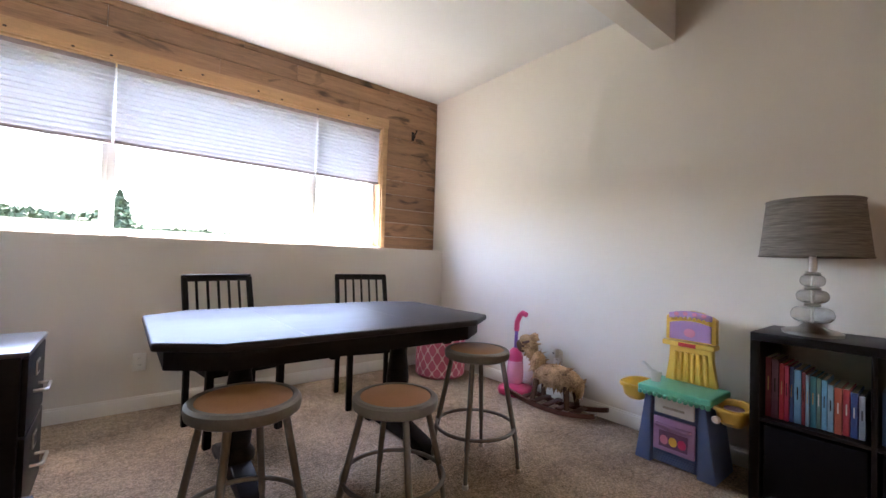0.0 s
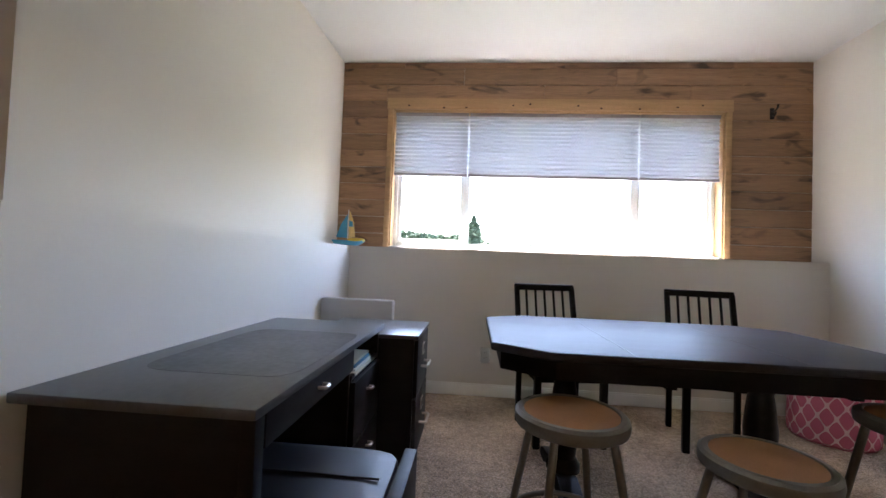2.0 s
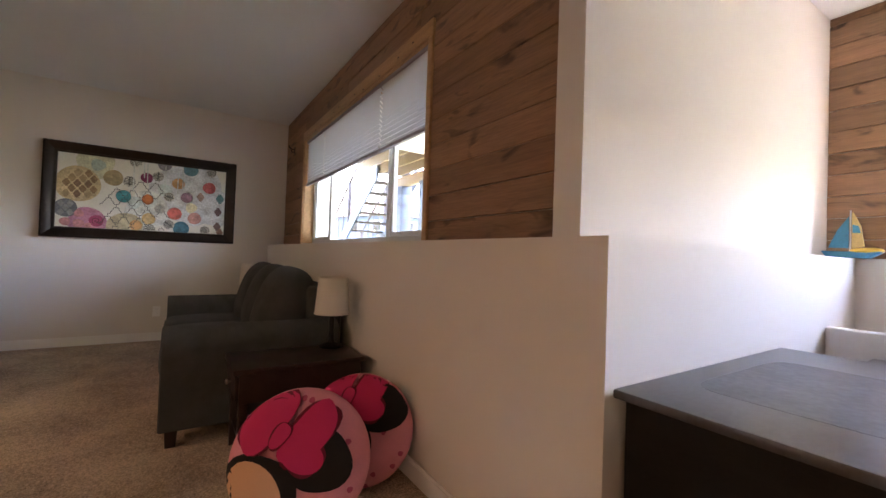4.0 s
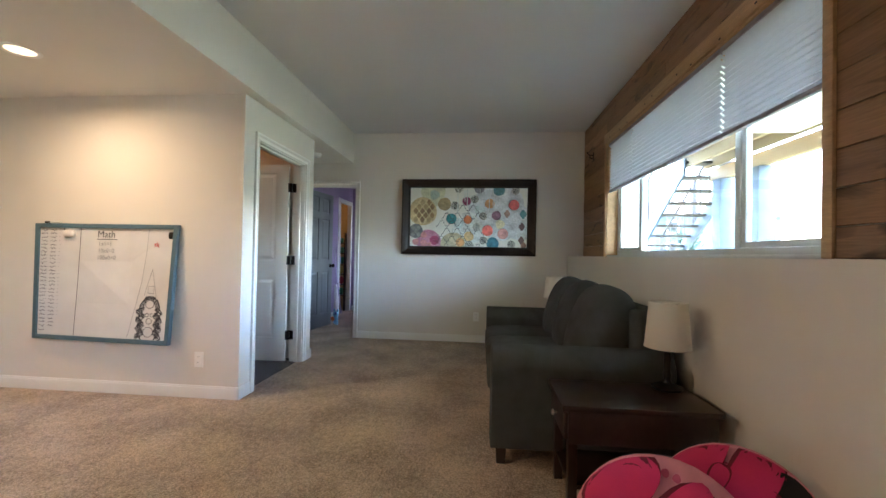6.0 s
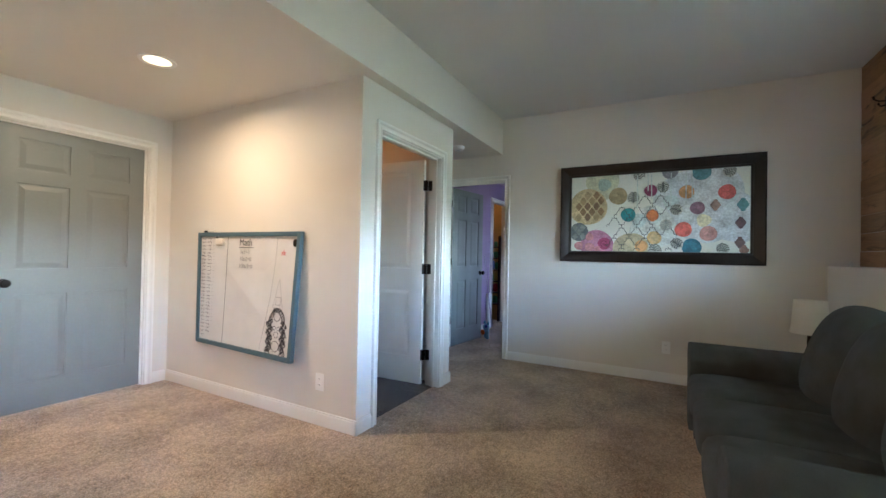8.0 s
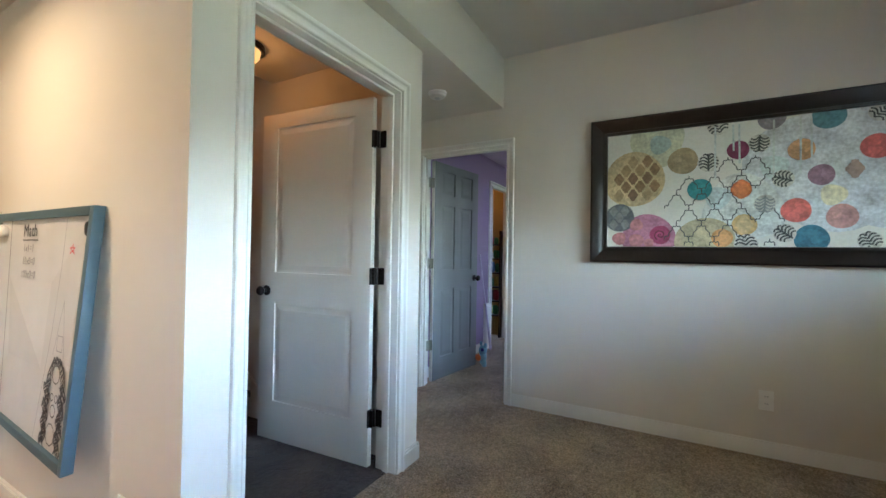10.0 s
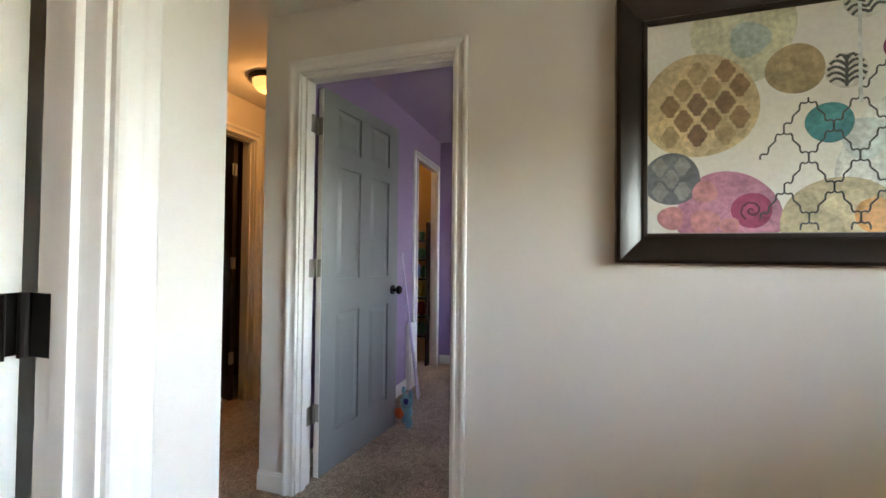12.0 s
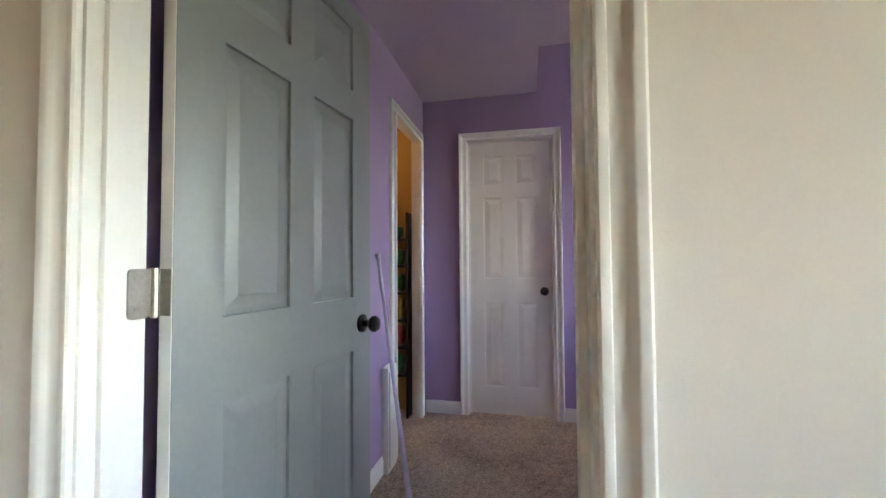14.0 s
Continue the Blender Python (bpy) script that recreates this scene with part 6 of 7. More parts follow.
def face_to(c, target, lean):
    d = Vector(target) - Vector(c)
    yaw = math.degrees(math.atan2(d.y, d.x))
    return pose(*c, 0, 0, yaw + 90) @ pose(0, 0, 0, 90 - lean)


pillow(face_to((-2.63, 0.515, 0.245), (-1.4, -0.30, 0), 16), 0.247, 0.20, pillow_print(0.247, 0.28, 0.15, 0.36))
pillow(face_to((-2.45, 0.205, 0.258), (-1.1, -0.40, 0), 16), 0.262, 0.20, pillow_print(0.262, 0.0, 0.02, 0.08))

# whiteboard
WBF = material("blue_grey_frame", (0.07, 0.13, 0.17), 0.45, vary=0.05, bump=0.03)
WBW = material("whiteboard_enamel", (0.70, 0.69, 0.68), 0.18, vary=0.06, scale=2.5, grain=8, bump=0.0)
INK = material("black_marker", (0.04, 0.04, 0.05), 0.6)
FINEINK = material("grey_marker", (0.22, 0.22, 0.24), 0.6)
REDINK = material("red_marker", (0.55, 0.05, 0.06), 0.6)
WY0, WY1, WZ0, WZ1 = -3.838, -2.637, 0.405, 1.307
wb = thing("whiteboard", "framed whiteboard with handwritten notes and a drawing", "whiteboard", pose(-4.098, WY0, WZ0, 0, 0, 90) @ pose(0, 0, 0))
W, Hh = WY1 - WY0, WZ1 - WZ0
box_part("board", WBW, wb, 0.025, W - 0.025, -0.022, -0.002, 0.025, Hh - 0.025, bevel=0)
for b in ((0, 0.034, -0.036, 0, 0, Hh), (W - 0.034, W, -0.036, 0, 0, Hh), (0.034, W - 0.034, -0.036, 0, 0, 0.034), (0.034, W - 0.034, -0.036, 0, Hh - 0.034, Hh)):
    box_part("frame_rail", WBF, wb, *b, bevel=0.004)


def stroke(pts, mat, w=0.003, name="pen_line"):
    bm = bmesh.new()
    for a, b in zip(pts, pts[1:]):
        a, b = Vector((a[0] * W, 0, a[1] * Hh)), Vector((b[0] * W, 0, b[1] * Hh))
        d = (b - a)
        if d.length < 1e-5:
            continue
        s = Vector((-d.z, 0, d.x)).normalized() * w / 2
        e = d.normalized() * w / 3
        bm.faces.new([bm.verts.new(q + Vector((0, -0.0235, 0))) for q in (a - e - s, b + e - s, b + e + s, a - e + s)])
    part(name, bm, mat, wb, smooth=False)


def lettering(text, x, z, size, mat):
    cu = bpy.data.curves.new("lettering", "FONT")
    cu.body, cu.size, cu.extrude = text, size, 0.0002
    ob = bpy.data.objects.new("lettering", cu)
    scene.collection.objects.link(ob)
    me = bpy.data.meshes.new_from_object(ob.evaluated_get(bpy.context.evaluated_depsgraph_get()))
    bpy.data.objects.remove(ob)
    me.materials.clear()
    me.materials.append(mat)
    o = new("lettering", me)
    o.parent = wb
    o.matrix_local = pose(x * W, -0.0235, z * Hh, 90)


lettering("Math", 0.44, 0.885, 0.075, INK)
stroke([(0.44, 0.868), (0.58, 0.868)], INK, 0.005)
lettering("1x1=1", 0.45, 0.815, 0.045, FINEINK)
lettering("10x0=0", 0.45, 0.755, 0.045, FINEINK)
lettering("100x0=0", 0.445, 0.695, 0.045, FINEINK)
stroke([(0.322, 0.965), (0.318, 0.5), (0.305, 0.04)], INK, 0.005)
stroke([(0.80, 0.965), (0.795, 0.75), (0.775, 0.5), (0.735, 0.25), (0.70, 0.05)], FINEINK, 0.003)
rk = random.Random(12)
for i in range(28):
    zq = 0.945 - 0.032 * i
    for x0 in (0.04, 0.105):
        if x0 > 0.1 and i > 26:
            continue
        pts = [(x0 + 0.006 * k, zq + rk.uniform(-0.009, 0.009)) for k in range(8)]
        stroke(pts, INK, 0.0034, "scribble")
    if i < 24:
        stroke([(0.165, zq), (0.178, zq + 0.004)], FINEINK, 0.002, "scribble")
stroke([(0.195, 0.93), (0.215, 0.93), (0.195, 0.955), (0.215, 0.955)], INK, 0.006, "scribble")
stroke([(0.845, 0.81), (0.86, 0.85), (0.875, 0.81), (0.842, 0.835), (0.878, 0.835), (0.845, 0.81)], REDINK, 0.004, "star")
stroke([(0.80, 0.40), (0.845, 0.62), (0.885, 0.40)], FINEINK, 0.003, "drawing")
stroke([(0.825, 0.42), (0.825, 0.48), (0.865, 0.48), (0.865, 0.42), (0.825, 0.42)], FINEINK, 0.003, "drawing")
for side in (-1, 1):
    for i in range(46):
        zq = 0.04 + 0.25 * i / 46
        c = 0.845 + side * (0.062 + 0.010 * math.sin(i * 0.5))
        stroke([(c - 0.02, zq), (c + rk.uniform(-0.02, 0.02), zq + 0.02), (c + 0.02, zq - 0.005)], INK, 0.0055, "drawing")
for i in range(26):
    a = math.pi * i / 25
    c, zq = 0.845 + 0.058 * math.cos(a), 0.29 + 0.09 * math.sin(a)
    stroke([(c - 0.015, zq - 0.01), (c + rk.uniform(-0.01, 0.01), zq + 0.018), (c + 0.016, zq - 0.004)], INK, 0.005, "drawing")
for cx, cz, rr2 in ((0.83, 0.24, 0.012), (0.865, 0.24, 0.012), (0.847, 0.19, 0.02), (0.845, 0.10, 0.035), (0.845, 0.33, 0.03)):
    stroke([(cx + rr2 * math.cos(k * 0.7), cz + 1.2 * rr2 * math.sin(k * 0.7)) for k in range(10)], INK, 0.004, "drawing")
for o in wb.children:  # the lower corner stands off the wall
    for v in o.data.vertices:
        p = o.matrix_basis @ v.co
        p.y -= 0.072 * (p.x / W) * (1 - p.z / Hh)
        v.co = o.matrix_basis.inverted() @ p
er = thing("board_eraser", "white magnetic eraser on a whiteboard", "eraser", pose(-4.066, WY0 + 0.245 * W, WZ0 + 0.915 * Hh))
bm = bmesh.new()
cushion(bm, 0.03, 0.10, 0.055, None, 5, 4)
part("block", bm, TOYWHITE, er)
mg = thing("round_magnet", "black round magnet on a whiteboard", "magnet", pose(-4.069, WY0 + 0.955 * W, WZ0 + 0.91 * Hh))
bm = bmesh.new()
cushion(bm, 0.02, 0.045, 0.055, None, 4, 3)
part("magnet", bm, BLACKMETAL, mg)
mk = thing("marker_pen", "black and white marker pen on the board's frame", "marker", pose(-4.076, WY0 + 0.10 * W, WZ1 + 0.009, 0, 0, 0))
bm = bmesh.new()
tube(bm, [(0, 0, 0), (0, 0.085, 0)], 0.008, 10)
part("barrel", bm, TOYWHITE, mk)
bm = bmesh.new()
tube(bm, [(0, -0.045, 0), (0, 0.0, 0)], 0.009, 10)
part("cap", bm, BLACKMETAL, mk)

# framed picture
PY0, PY1, PZ0, PZ1 = -1.378, 0.343, 1.121, 2.094
FRAMEWOOD = material("espresso_frame", (0.016, 0.010, 0.008), 0.28, vary=0.2, scale=4, grain=50, bump=0.05)
CANVAS = material("pale_mottled_canvas", (0.78, 0.79, 0.73), 0.6, vary=0.09, scale=4, grain=60, bump=0.05)
pc = thing("framed_picture", "wide dark-framed abstract picture of coloured circles", "picture", pose(-6.437, PY0, PZ0, 0, 0, 90))
PW, PH, FW = PY1 - PY0, PZ1 - PZ0, 0.108
prof = [(0.0, 0.0), (0.0, -0.052), (0.012, -0.060), (0.035, -0.054), (0.070, -0.034), (0.086, -0.030), (0.092, -0.036), (FW - 0.004, -0.034), (FW, -0.024), (FW, 0.0)]
for sx in range(4):
    bm = bmesh.new()
    rows = []
    for k, y in prof:
        if sx == 0:
            rows.append([(k, y, k), (PW - k, y, k)])
        elif sx == 1:
            rows.append([(PW - k, y, k), (PW - k, y, PH - k)])
        elif sx == 2:
            rows.append([(PW - k, y, PH - k), (k, y, PH - k)])
        else:
            rows.append([(k, y, PH - k), (k, y, k)])
    vr = [[bm.verts.new(p) for p in r] for r in rows]
    for a, b in zip(vr, vr[1:]):
        bm.faces.new((a[0], a[1], b[1], b[0]))
    part("frame_rail", bm, FRAMEWOOD, pc)
box_part("canvas", CANVAS, pc, FW - 0.004, PW - FW + 0.004, -0.020, -0.002, FW - 0.004, PH - FW + 0.004, bevel=0)
box_part("backing", FRAMEWOOD, pc, 0.004, PW - 0.004, -0.0018, 0.0, 0.004, PH - 0.004, bevel=0)
CWd, CHt = PW - 2 * FW, PH - 2 * FW
art_mats = {}


def art(c, rough=0.6):
    if c not in art_mats:
        art_mats[c] = material("art_paint", c, rough, vary=0.42, scale=11, grain=55, bump=0.04)
    return art_mats[c]


layer_n = [0]


def art_poly(pts, mat, name="painted_shape"):
    layer_n[0] += 1
    bm = bmesh.new()
    y = -0.0204 - 0.000022 * layer_n[0]
    clip = [(min(max(u, 0), CWd), min(max(v, 0), CHt)) for u, v in pts]
    bm.faces.new([bm.verts.new((FW + u, y, FW + v)) for u, v in clip])
    part(name, bm, mat, pc, smooth=False)


def ring_pts(u, v, r, n=40, wob=0.02):
    ph = rk.uniform(0, 6)
    return [(u + r * (1 + wob * math.sin(3 * a + ph)) * math.cos(a), v + r * (1 + wob * math.sin(3 * a + ph)) * math.sin(a)) for a in [2 * math.pi * k / n for k in range(n)]]


def art_lines(lines, mat, w, name="painted_motif"):
    layer_n[0] += 1
    y = -0.0204 - 0.000022 * layer_n[0]
    bm = bmesh.new()
    for pts in lines:
        for a, b in zip(pts, pts[1:]):
            a, b = Vector((a[0], 0, a[1])), Vector((b[0], 0, b[1]))
            d = b - a
            if d.length < 1e-6 or not (0.005 < a.x < CWd - 0.005 and 0.005 < a.z < CHt - 0.005 and 0.005 < b.x < CWd - 0.005 and 0.005 < b.z < CHt - 0.005):
                continue
            s, e = Vector((-d.z, 0, d.x)).normalized() * w / 2, d * 0.0
            bm.faces.new([bm.verts.new(q + Vector((FW, y, FW))) for q in (a - e - s, b + e - s, b + e + s, a - e + s)])
    if len(bm.faces):
        part(name, bm, mat, pc, smooth=False)
    else:
        bm.free()


def trellis(u0, u1, v0, v1, p, keep, tall=1.0):
    """Quatrefoil lattice lines."""
    out = []
    for i in range(int((u1 - u0) / p) + 2):
        for j in range(int(2 * (v1 - v0) / (p * tall)) + 2):
            cu, cv = u0 + p * (i + 0.5 * (j % 2)), v0 + p * tall * 0.5 * j
            if not keep(cu, cv):
                continue
            h = p / 2
            loop = [(h * a, h * b * tall) for a, b in ((0, 1), (0.0, 0.86), (0.12, 0.80), (0.28, 0.84), (0.35, 0.74), (0.36, 0.60), (0.5, 0.5), (0.64, 0.40), (0.65, 0.26), (0.72, 0.16), (0.88, 0.20), (1, 0.14), (1, 0))]
            for sx, sy in ((1, 1), (-1, 1)):
                out.append([(cu + sx * a, cv + sy * b) for a, b in loop])
    return out


# soft washes, then circles
for u, v, r, c in ((0.20, 0.90, 0.115, (0.60, 0.62, 0.46)), (0.75, 0.6, 0.26, (0.66, 0.70, 0.72)), (0.92, 0.4, 0.16, (0.62, 0.66, 0.69)), (0.5, 0.3, 0.15, (0.70, 0.74, 0.71)), (0.773, 0.385, 0.042, (0.72, 0.69, 0.50)), (0.21, 0.88, 0.045, (0.42, 0.53, 0.48)), (0.42, 0.40, 0.05, (0.58, 0.68, 0.67)), (0.60, 0.62, 0.05, (0.60, 0.70, 0.69))):
    art_poly(ring_pts(u * CWd, v * CHt, r * CWd * 0.9, 40, 0.08), art(c))
LATTICE, SLATE = (0.108, 0.592, 0.122), (0.050, 0.255, 0.062)
LEFT = ((*LATTICE, (0.60, 0.50, 0.29)), (0.296, 0.722, 0.056, (0.42, 0.34, 0.19)), (0.165, 0.07, 0.106, (0.50, 0.23, 0.33)), (*SLATE, (0.15, 0.17, 0.19)), (0.213, 0.10, 0.040, (0.36, 0.06, 0.14)), (0.357, 0.474, 0.044, (0.05, 0.27, 0.31)), (0.375, 0.025, 0.108, (0.52, 0.47, 0.30)), (0.435, 0.07, 0.037, (0.66, 0.36, 0.14)))
MIDDLE = ((0.487, 0.773, 0.037, (0.24, 0.05, 0.12)), (0.593, 1.0, 0.045, (0.28, 0.27, 0.31)), (0.683, 0.735, 0.041, (0.64, 0.36, 0.17)), (0.498, 0.458, 0.035, (0.52, 0.15, 0.05)), (0.667, 0.277, 0.046, (0.66, 0.16, 0.13)), (0.712, 0.062, 0.052, (0.06, 0.21, 0.29)), (0.508, 0.174, 0.042, (0.64, 0.46, 0.20)))
RIGHT = ((0.76, 0.97, 0.050, (0.12, 0.27, 0.32)), (0.888, 0.715, 0.044, (0.62, 0.14, 0.13)), (0.74, 0.535, 0.039, (0.29, 0.17, 0.24)), (0.797, 0.225, 0.045, (0.55, 0.30, 0.27)))
for u, v, r, c in LEFT + MIDDLE + RIGHT:
    art_poly(ring_pts(u * CWd, v * CHt, r * CWd), art(c), "painted_circle")
    for q in range(3):
        a = rk.uniform(0, 6.28)
        art_poly(ring_pts(u * CWd + 0.4 * r * CWd * math.cos(a), v * CHt + 0.4 * r * CWd * math.sin(a), r * CWd * rk.uniform(0.22, 0.48), 22, 0.22), art(tuple(round(min(1, w * (0.86, 1.10, 1.18)[q] + 0.008), 3) for w in c)), "painted_wash")


QUARTER = ((0.0, 0.90), (0.14, 0.84), (0.28, 0.84), (0.35, 0.74), (0.37, 0.60), (0.5, 0.5), (0.62, 0.40), (0.67, 0.28), (0.74, 0.20), (0.86, 0.16))


def foil_pts(u, v, r, tall=1.3):
    """A barbed four-lobed outline."""
    q = [(r * a, r * b * tall) for a, b in QUARTER]
    return [(u + a, v + b) for a, b in q] + [(u + a, v - b) for a, b in q[::-1]] + [(u - a, v - b) for a, b in q[1:]] + [(u - a, v + b) for a, b in q[:0:-1]]


for u, v, r, c in ((0.831, 0.564, 0.030, (0.36, 0.26, 0.22)), (0.955, 0.35, 0.030, (0.17, 0.11, 0.12)), (0.952, 0.12, 0.030, (0.20, 0.13, 0.13)), (0.972, 0.03, 0.028, (0.34, 0.20, 0.15)), (0.965, 0.56, 0.034, (0.12, 0.27, 0.31)), (0.498, 0.458, 0.034, (0.62, 0.22, 0.08)), (0.435, 0.07, 0.034, (0.70, 0.40, 0.17)), (0.508, 0.174, 0.034, (0.68, 0.52, 0.26))):
    art_poly(foil_pts(u * CWd, v * CHt, r * CWd), art(c), "painted_foil")
for i in range(-3, 4):
    for k in range(-4, 5):
        cu, cv = 0.105 * CWd + 0.086 * (i + 0.5 * (k % 2)), 0.60 * CHt + 0.055 * k
        if math.hypot(cu - LATTICE[0] * CWd, cv - LATTICE[1] * CHt) < LATTICE[2] * CWd * 0.80 and cu > 0.03:
            art_poly(foil_pts(cu, cv, 0.036, 1.28), art(rk.choice(((0.30, 0.20, 0.11), (0.38, 0.28, 0.15), (0.25, 0.16, 0.10), (0.44, 0.34, 0.19)))), "painted_foil")
for i in range(-2, 3):
    for k in range(-2, 3):
        cu, cv = SLATE[0] * CWd + 0.072 * (i + 0.5 * (k % 2)), SLATE[1] * CHt + 0.045 * k
        if math.hypot(cu - SLATE[0] * CWd, cv - SLATE[1] * CHt) < SLATE[2] * CWd * 0.72 and cu > 0.025:
            art_poly(foil_pts(cu, cv, 0.030, 1.28), art((0.26, 0.28, 0.28)), "painted_foil")
for u, v, r in ((0.12, 0.19, 0.026), (0.05, 0.07, 0.028), (0.12, 0.05, 0.030), (0.17, 0.03, 0.02)):
    art_poly(ring_pts(u * CWd, v * CHt, r * CWd, 30, 0.06), art((0.56, 0.26, 0.27)), "painted_wash")
art_lines(trellis(0.21, 0.62 * CWd, -0.053, 0.72 * CHt, 0.135, lambda u, v: 0.25 < u / CWd < 0.60 and v / CHt < 0.62 and (u / CWd > 0.41 or v / CHt < 0.47) and rk.random() < 0.95, 1.48), art((0.07, 0.085, 0.09)), 0.0055)


def damask(u, v, r, tilt, lead):
    """A pale disc with mirrored leaf strokes rising from a stem."""
    art_poly(ring_pts(u, v, r), art((0.60, 0.60, 0.54)), "painted_circle")
    lines = [[(0, -0.9), (0, 0.9)]]
    for k in range(5):
        b = -0.75 + 0.34 * k
        reach = math.sqrt(max(0.05, 1 - (b + 0.25) ** 2)) * 0.9
        for s in (-1, 1):
            lines.append([(s * reach * w, b + 0.42 * math.sin(w * 2.4) - 0.12 * w) for w in [q / 6 for q in range(7)]])
    c, s_ = math.cos(tilt), math.sin(tilt)
    art_lines([[(u + r * (a * c - b * s_), v + r * (a * s_ + b * c)) for a, b in l if a * a + b * b < 0.98] for l in lines], art(lead), r * 0.16)


for u, v, r, tilt in ((0.387, 0.691, 0.038, 0.0), (0.555, 0.812, 0.035, 3.1), (0.419, 0.985, 0.038, 0.3), (0.629, 0.522, 0.034, 1.2), (0.899, 0.955, 0.034, -0.8), (0.634, 0.105, 0.035, 0.9), (0.514, 0.02, 0.040, 0.2), (0.870, 0.045, 0.034, 0.5)):
    damask(u * CWd, v * CHt, r * CWd, tilt, (0.07, 0.08, 0.08))
damask(0.573 * CWd, 0.335 * CHt, 0.035 * CWd, 3.1, (0.30, 0.33, 0.33))
art_lines([[(0.213 * CWd + 0.024 * CWd * k / 14 * math.cos(k * 0.75), 0.10 * CHt + 0.024 * CWd * k / 14 * math.sin(k * 0.75)) for k in range(15)]], art((0.14, 0.03, 0.06)), 0.006)
art_lines([[(u * CWd, CHt * 0.98), (u * CWd + rk.uniform(-0.004, 0.004), CHt * rk.uniform(0.5, 0.8))] for u in (0.41, 0.47, 0.49, 0.60, 0.68, 0.71)], art((0.60, 0.66, 0.64)), 0.010)

# teal-topped table near the entrance
tt = thing("childrens_table", "wooden children's table with a teal top", "table", pose(-2.28, -3.09, 0))
TEAL = material("teal_laminate", (0.03, 0.36, 0.42), 0.35)
PALEWOOD = material("pale_birch", (0.55, 0.40, 0.26), 0.5, vary=0.15, stretch=(1, 1, 8))
PANELBLUE = material("pale_blue_panel", (0.42, 0.50, 0.62), 0.5)
box_part("top", TEAL, tt, -0.30, 0.30, -0.28, 0.28, 0.735, 0.755, bevel=0.006)
for x in (-0.27, 0.27):
    for y in (-0.25, 0.25):
        box_part("leg", PALEWOOD, tt, x - 0.02, x + 0.02, y - 0.02, y + 0.02, 0, 0.734, bevel=0.003)
for z0 in (0.10, 0.32, 0.54):
    box_part("bin", PANELBLUE, tt, -0.245, 0.245, -0.225, 0.225, z0, z0 + 0.17, bevel=0.008)
    box_part("bin_rail", PALEWOOD, tt, -0.249, 0.249, -0.249, -0.228, z0 - 0.03, z0 - 0.005)
    box_part("bin_rail", PALEWOOD, tt, -0.249, 0.249, 0.228, 0.249, z0 - 0.03, z0 - 0.005)

ch = thing("plug_charger", "small white plug-in charger in a wall outlet", "charger", pose(RX - 0.012, 1.715, 0.352, 0, 0, -90))
box_part("charger_body", TOYWHITE, ch, -0.018, 0.018, -0.045, 0.0, -0.02, 0.045, bevel=0.005)
box_part("charger_port", BLACKMETAL, ch, -0.008, 0.008, -0.0465, -0.0445, 0.012, 0.02, bevel=0)

# small sensor on the ledge
sn = thing("ledge_sensor", "tiny round white sensor standing on the ledge", "sensor", pose(-6.33, 0.86, 1.1305))
bm = bmesh.new()
lathe(bm, [(0.0, 0), (0.02, 0.0), (0.02, 0.012), (0.0, 0.014)], 16, m=pose(0, 0, 0.02, 90))
part("housing", bm, TOYWHITE, sn)

# ---- behind the open doors ----
pl = thing("plush_pony", "light blue plush toy hanging beside a grey door", "plush toy", pose(-7.36, -2.585, 0.06))
PLBLUE = material("light_blue_plush", (0.22, 0.45, 0.58), 0.95, vary=0.12, grain=300, bump=0.4)
bm = bmesh.new()
for c, q in (((0, 0, 0.10), (0.10, 0.085, 0.10)), ((0.0, 0.0, 0.03), (0.08, 0.08, 0.11)), ((0.035, 0.03, -0.03), (0.05, 0.05, 0.08)), ((-0.03, -0.02, -0.03), (0.05, 0.05, 0.07)), ((0.03, 0.04, 0.16), (0.03, 0.03, 0.05)), ((-0.03, -0.035, 0.16), (0.03, 0.03, 0.05))):
    cushion(bm, *q, Matrix.Translation(c), 5, 2.1)
part("body", bm, PLBLUE, pl)
bm = bmesh.new()
cushion(bm, 0.03, 0.06, 0.07, Matrix.Translation((0.045, -0.035, 0.03)) @ pose(0, 0, 0, 25), 4, 2.4)
part("mane", bm, material("orange_plush", (0.65, 0.18, 0.06), 0.9), pl, "orange tuft")
bm = bmesh.new()
cushion(bm, 0.02, 0.035, 0.04, Matrix.Translation((0.05, 0.015, 0.115)), 4, 2.2)
part("patch", bm, material("indigo_plush", (0.06, 0.08, 0.30), 0.9), pl)
wd = thing("toy_wand", "thin pale lilac toy wand leaning behind a door", "toy")
LILACWAND = material("pale_lilac_rod", (0.62, 0.55, 0.70), 0.3)
bm = bmesh.new()
tube(bm, [(-7.43, -2.53, 0.16), (-7.36, -2.63, 1.13), (-7.36, -2.635, 1.16)], [0.009, 0.007, 0.012], 8)
tube(bm, [(-7.36, -2.635, 1.15), (-7.405, -2.575, 0.62), (-7.45, -2.525, 0.17)], 0.0035, 6)
part("rod", bm, LILACWAND, wd)
lc = thing("white_cabinet", "low white panelled cabinet against a purple wall", "cabinet")
box_part("body", WHITEDOOR, lc, -8.165, -8.02, -2.868, -2.83, 0, 0.56, bevel=0.004)
box_part("door", WHITEDOOR, lc, -8.155, -8.03, -2.83, -2.82, 0.03, 0.54, bevel=0.004)
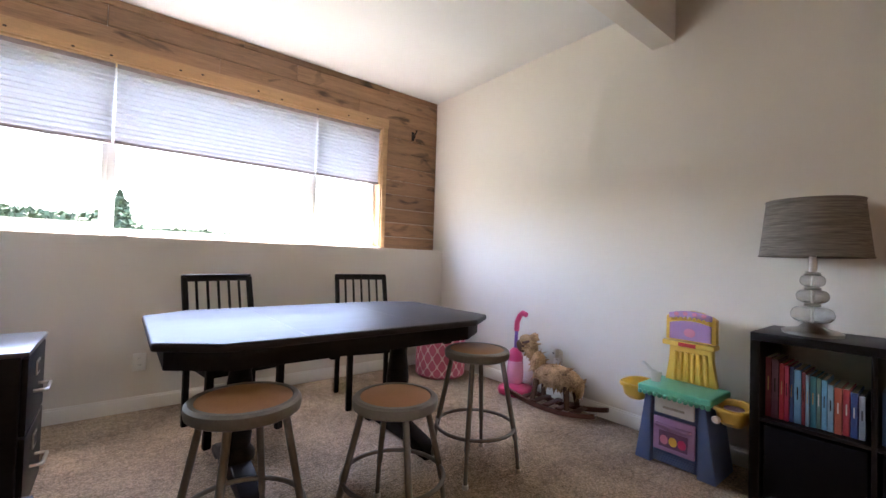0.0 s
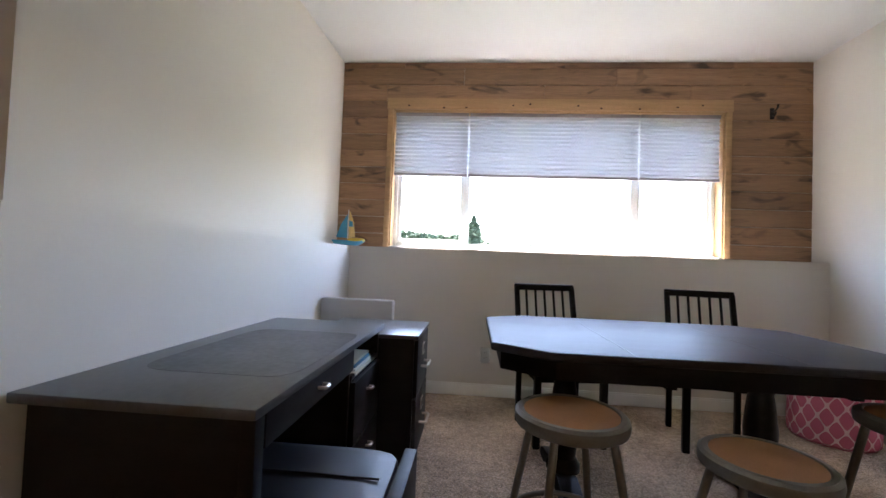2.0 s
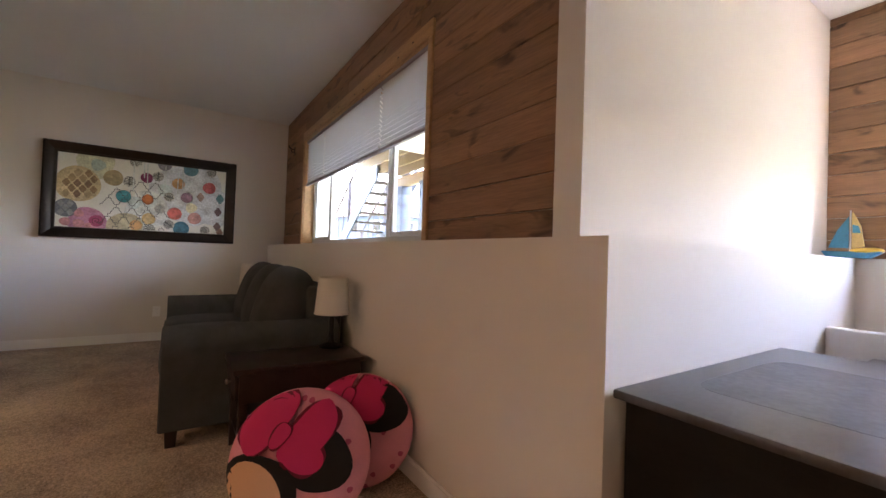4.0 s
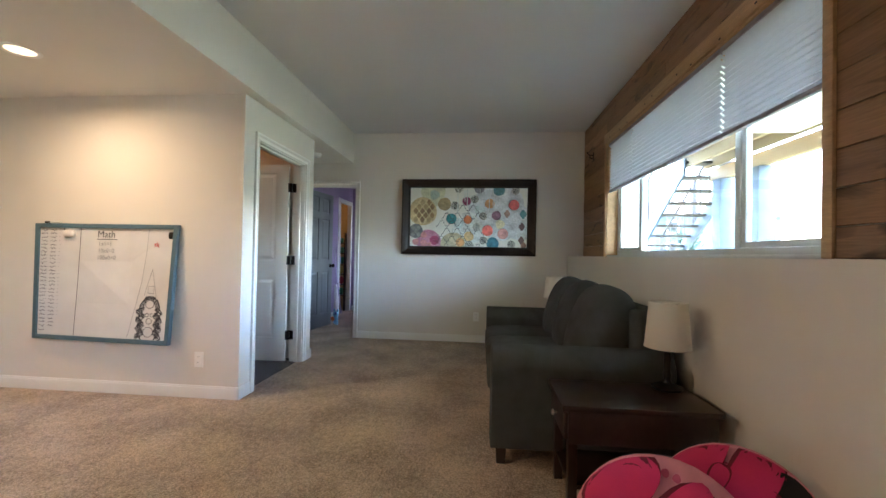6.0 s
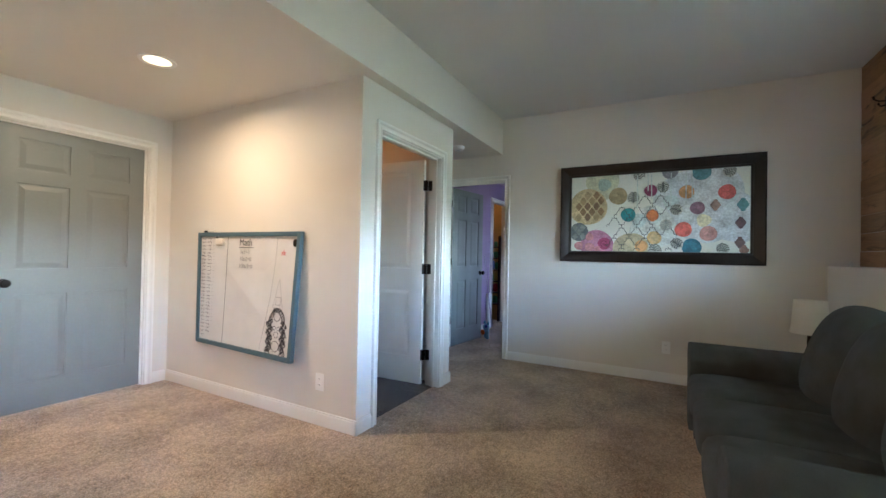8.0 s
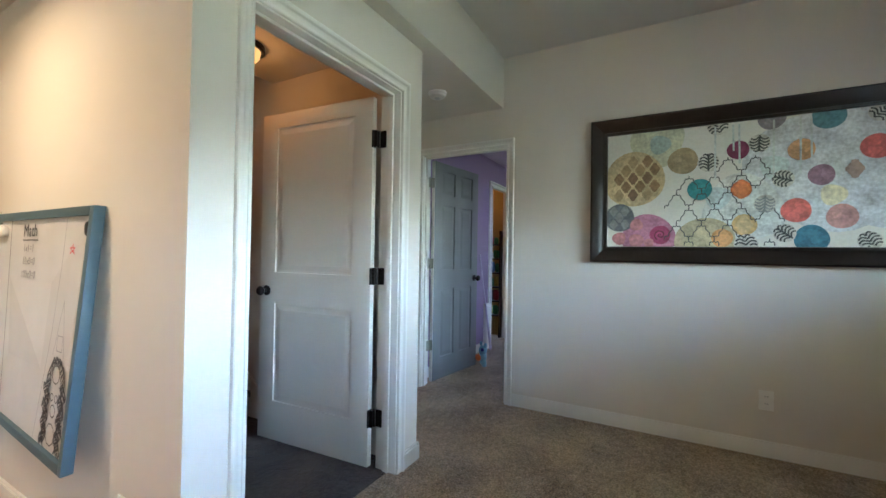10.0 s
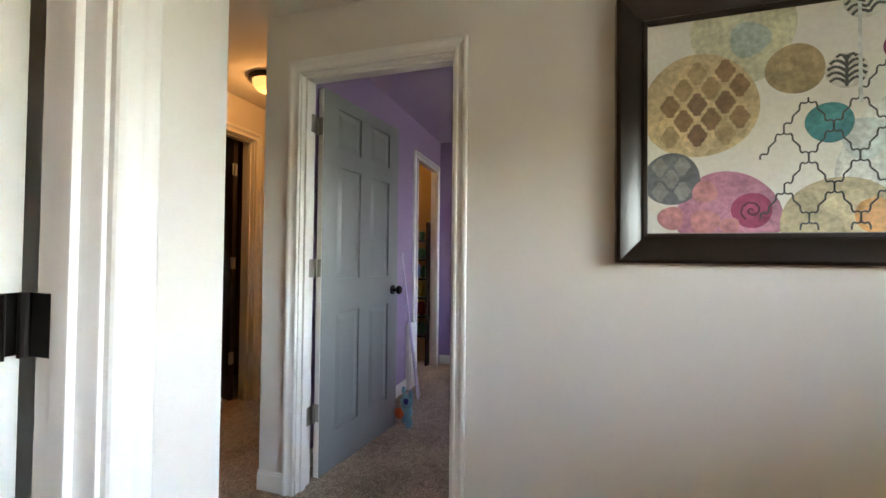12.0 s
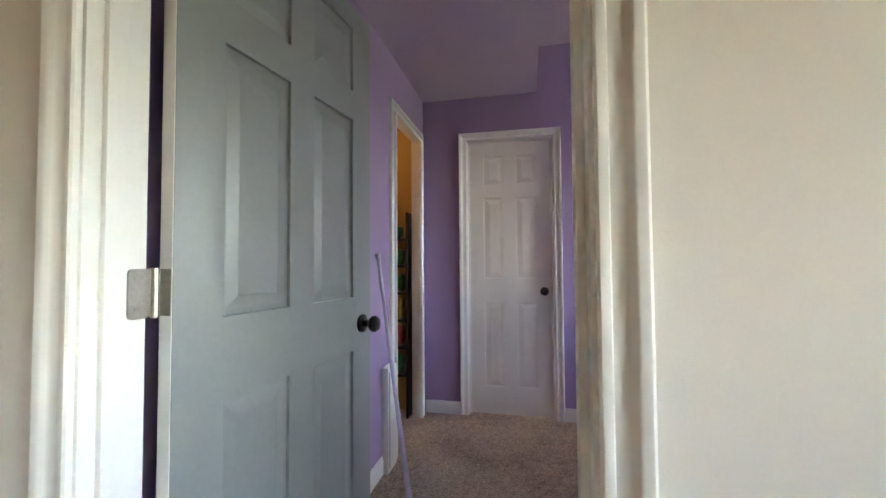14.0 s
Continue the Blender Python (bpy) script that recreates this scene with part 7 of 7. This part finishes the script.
# closet clutter
rc = random.Random(31)
for i in range(30):
    col = rc.choice(((0.45, 0.08, 0.08), (0.10, 0.30, 0.15), (0.12, 0.20, 0.45), (0.60, 0.45, 0.12), (0.35, 0.15, 0.35), (0.55, 0.50, 0.45), (0.10, 0.08, 0.08)))
    tx = thing("stored_toy", "small bright toy stored in a closet", "toy", pose(rc.uniform(-8.90, -8.84), -3.30 + 0.065 * (i // 6) + rc.uniform(-0.01, 0.01), 0.311 + 0.2 * (i % 6)), "things stored in the closet")
    bm = bmesh.new()
    hh = rc.uniform(0.09, 0.155)
    cushion(bm, rc.uniform(0.05, 0.09), rc.uniform(0.045, 0.065), hh, pose(0, 0, hh / 2, 0, 0, rc.uniform(0, 90)), 5, rc.uniform(2.2, 5))
    part("toy_body", bm, art(col), tx)
cs = thing("closet_shelves", "dark wooden shelves in a closet", "shelf")
for k in range(6):
    box_part("shelf", DARKWOOD, cs, -8.965, -8.79, -3.36, -2.97, 0.295 + 0.2 * k, 0.31 + 0.2 * k)
for y in (-3.38, -2.968):
    box_part("upright", DARKWOOD, cs, -8.965, -8.79, y, y + 0.018, 0, 1.5)
# things in the dark room
pn = thing("corrugated_panel", "pale ribbed panel leaning in a dark room", "panel", pose(-7.20, -4.80, 0.33))
RIB = material("pale_ribbed_metal", (0.45, 0.48, 0.50), 0.5, vary=0.06)
bm = bmesh.new()
prev = None
for i in range(33):
    x = -0.22 + 0.44 * i / 32
    y = 0.012 * (1 if (i // 2) % 2 else -1)
    cur = (bm.verts.new((x, y, 0)), bm.verts.new((x, y, 0.84)))
    if prev:
        bm.faces.new((prev[0], cur[0], cur[1], prev[1]))
    prev = cur
part("ribs", bm, RIB, pn, smooth=False)
for x in (-0.22, 0.20):
    box_part("edge_trim", RIB, pn, x, x + 0.02, -0.016, 0.016, 0, 0.84)
bxs = thing("storage_crate", "dark wooden crate under a leaning panel", "crate")
box_part("crate_body", DARKWOOD, bxs, -7.50, -6.92, -5.1, -4.70, 0, 0.329)
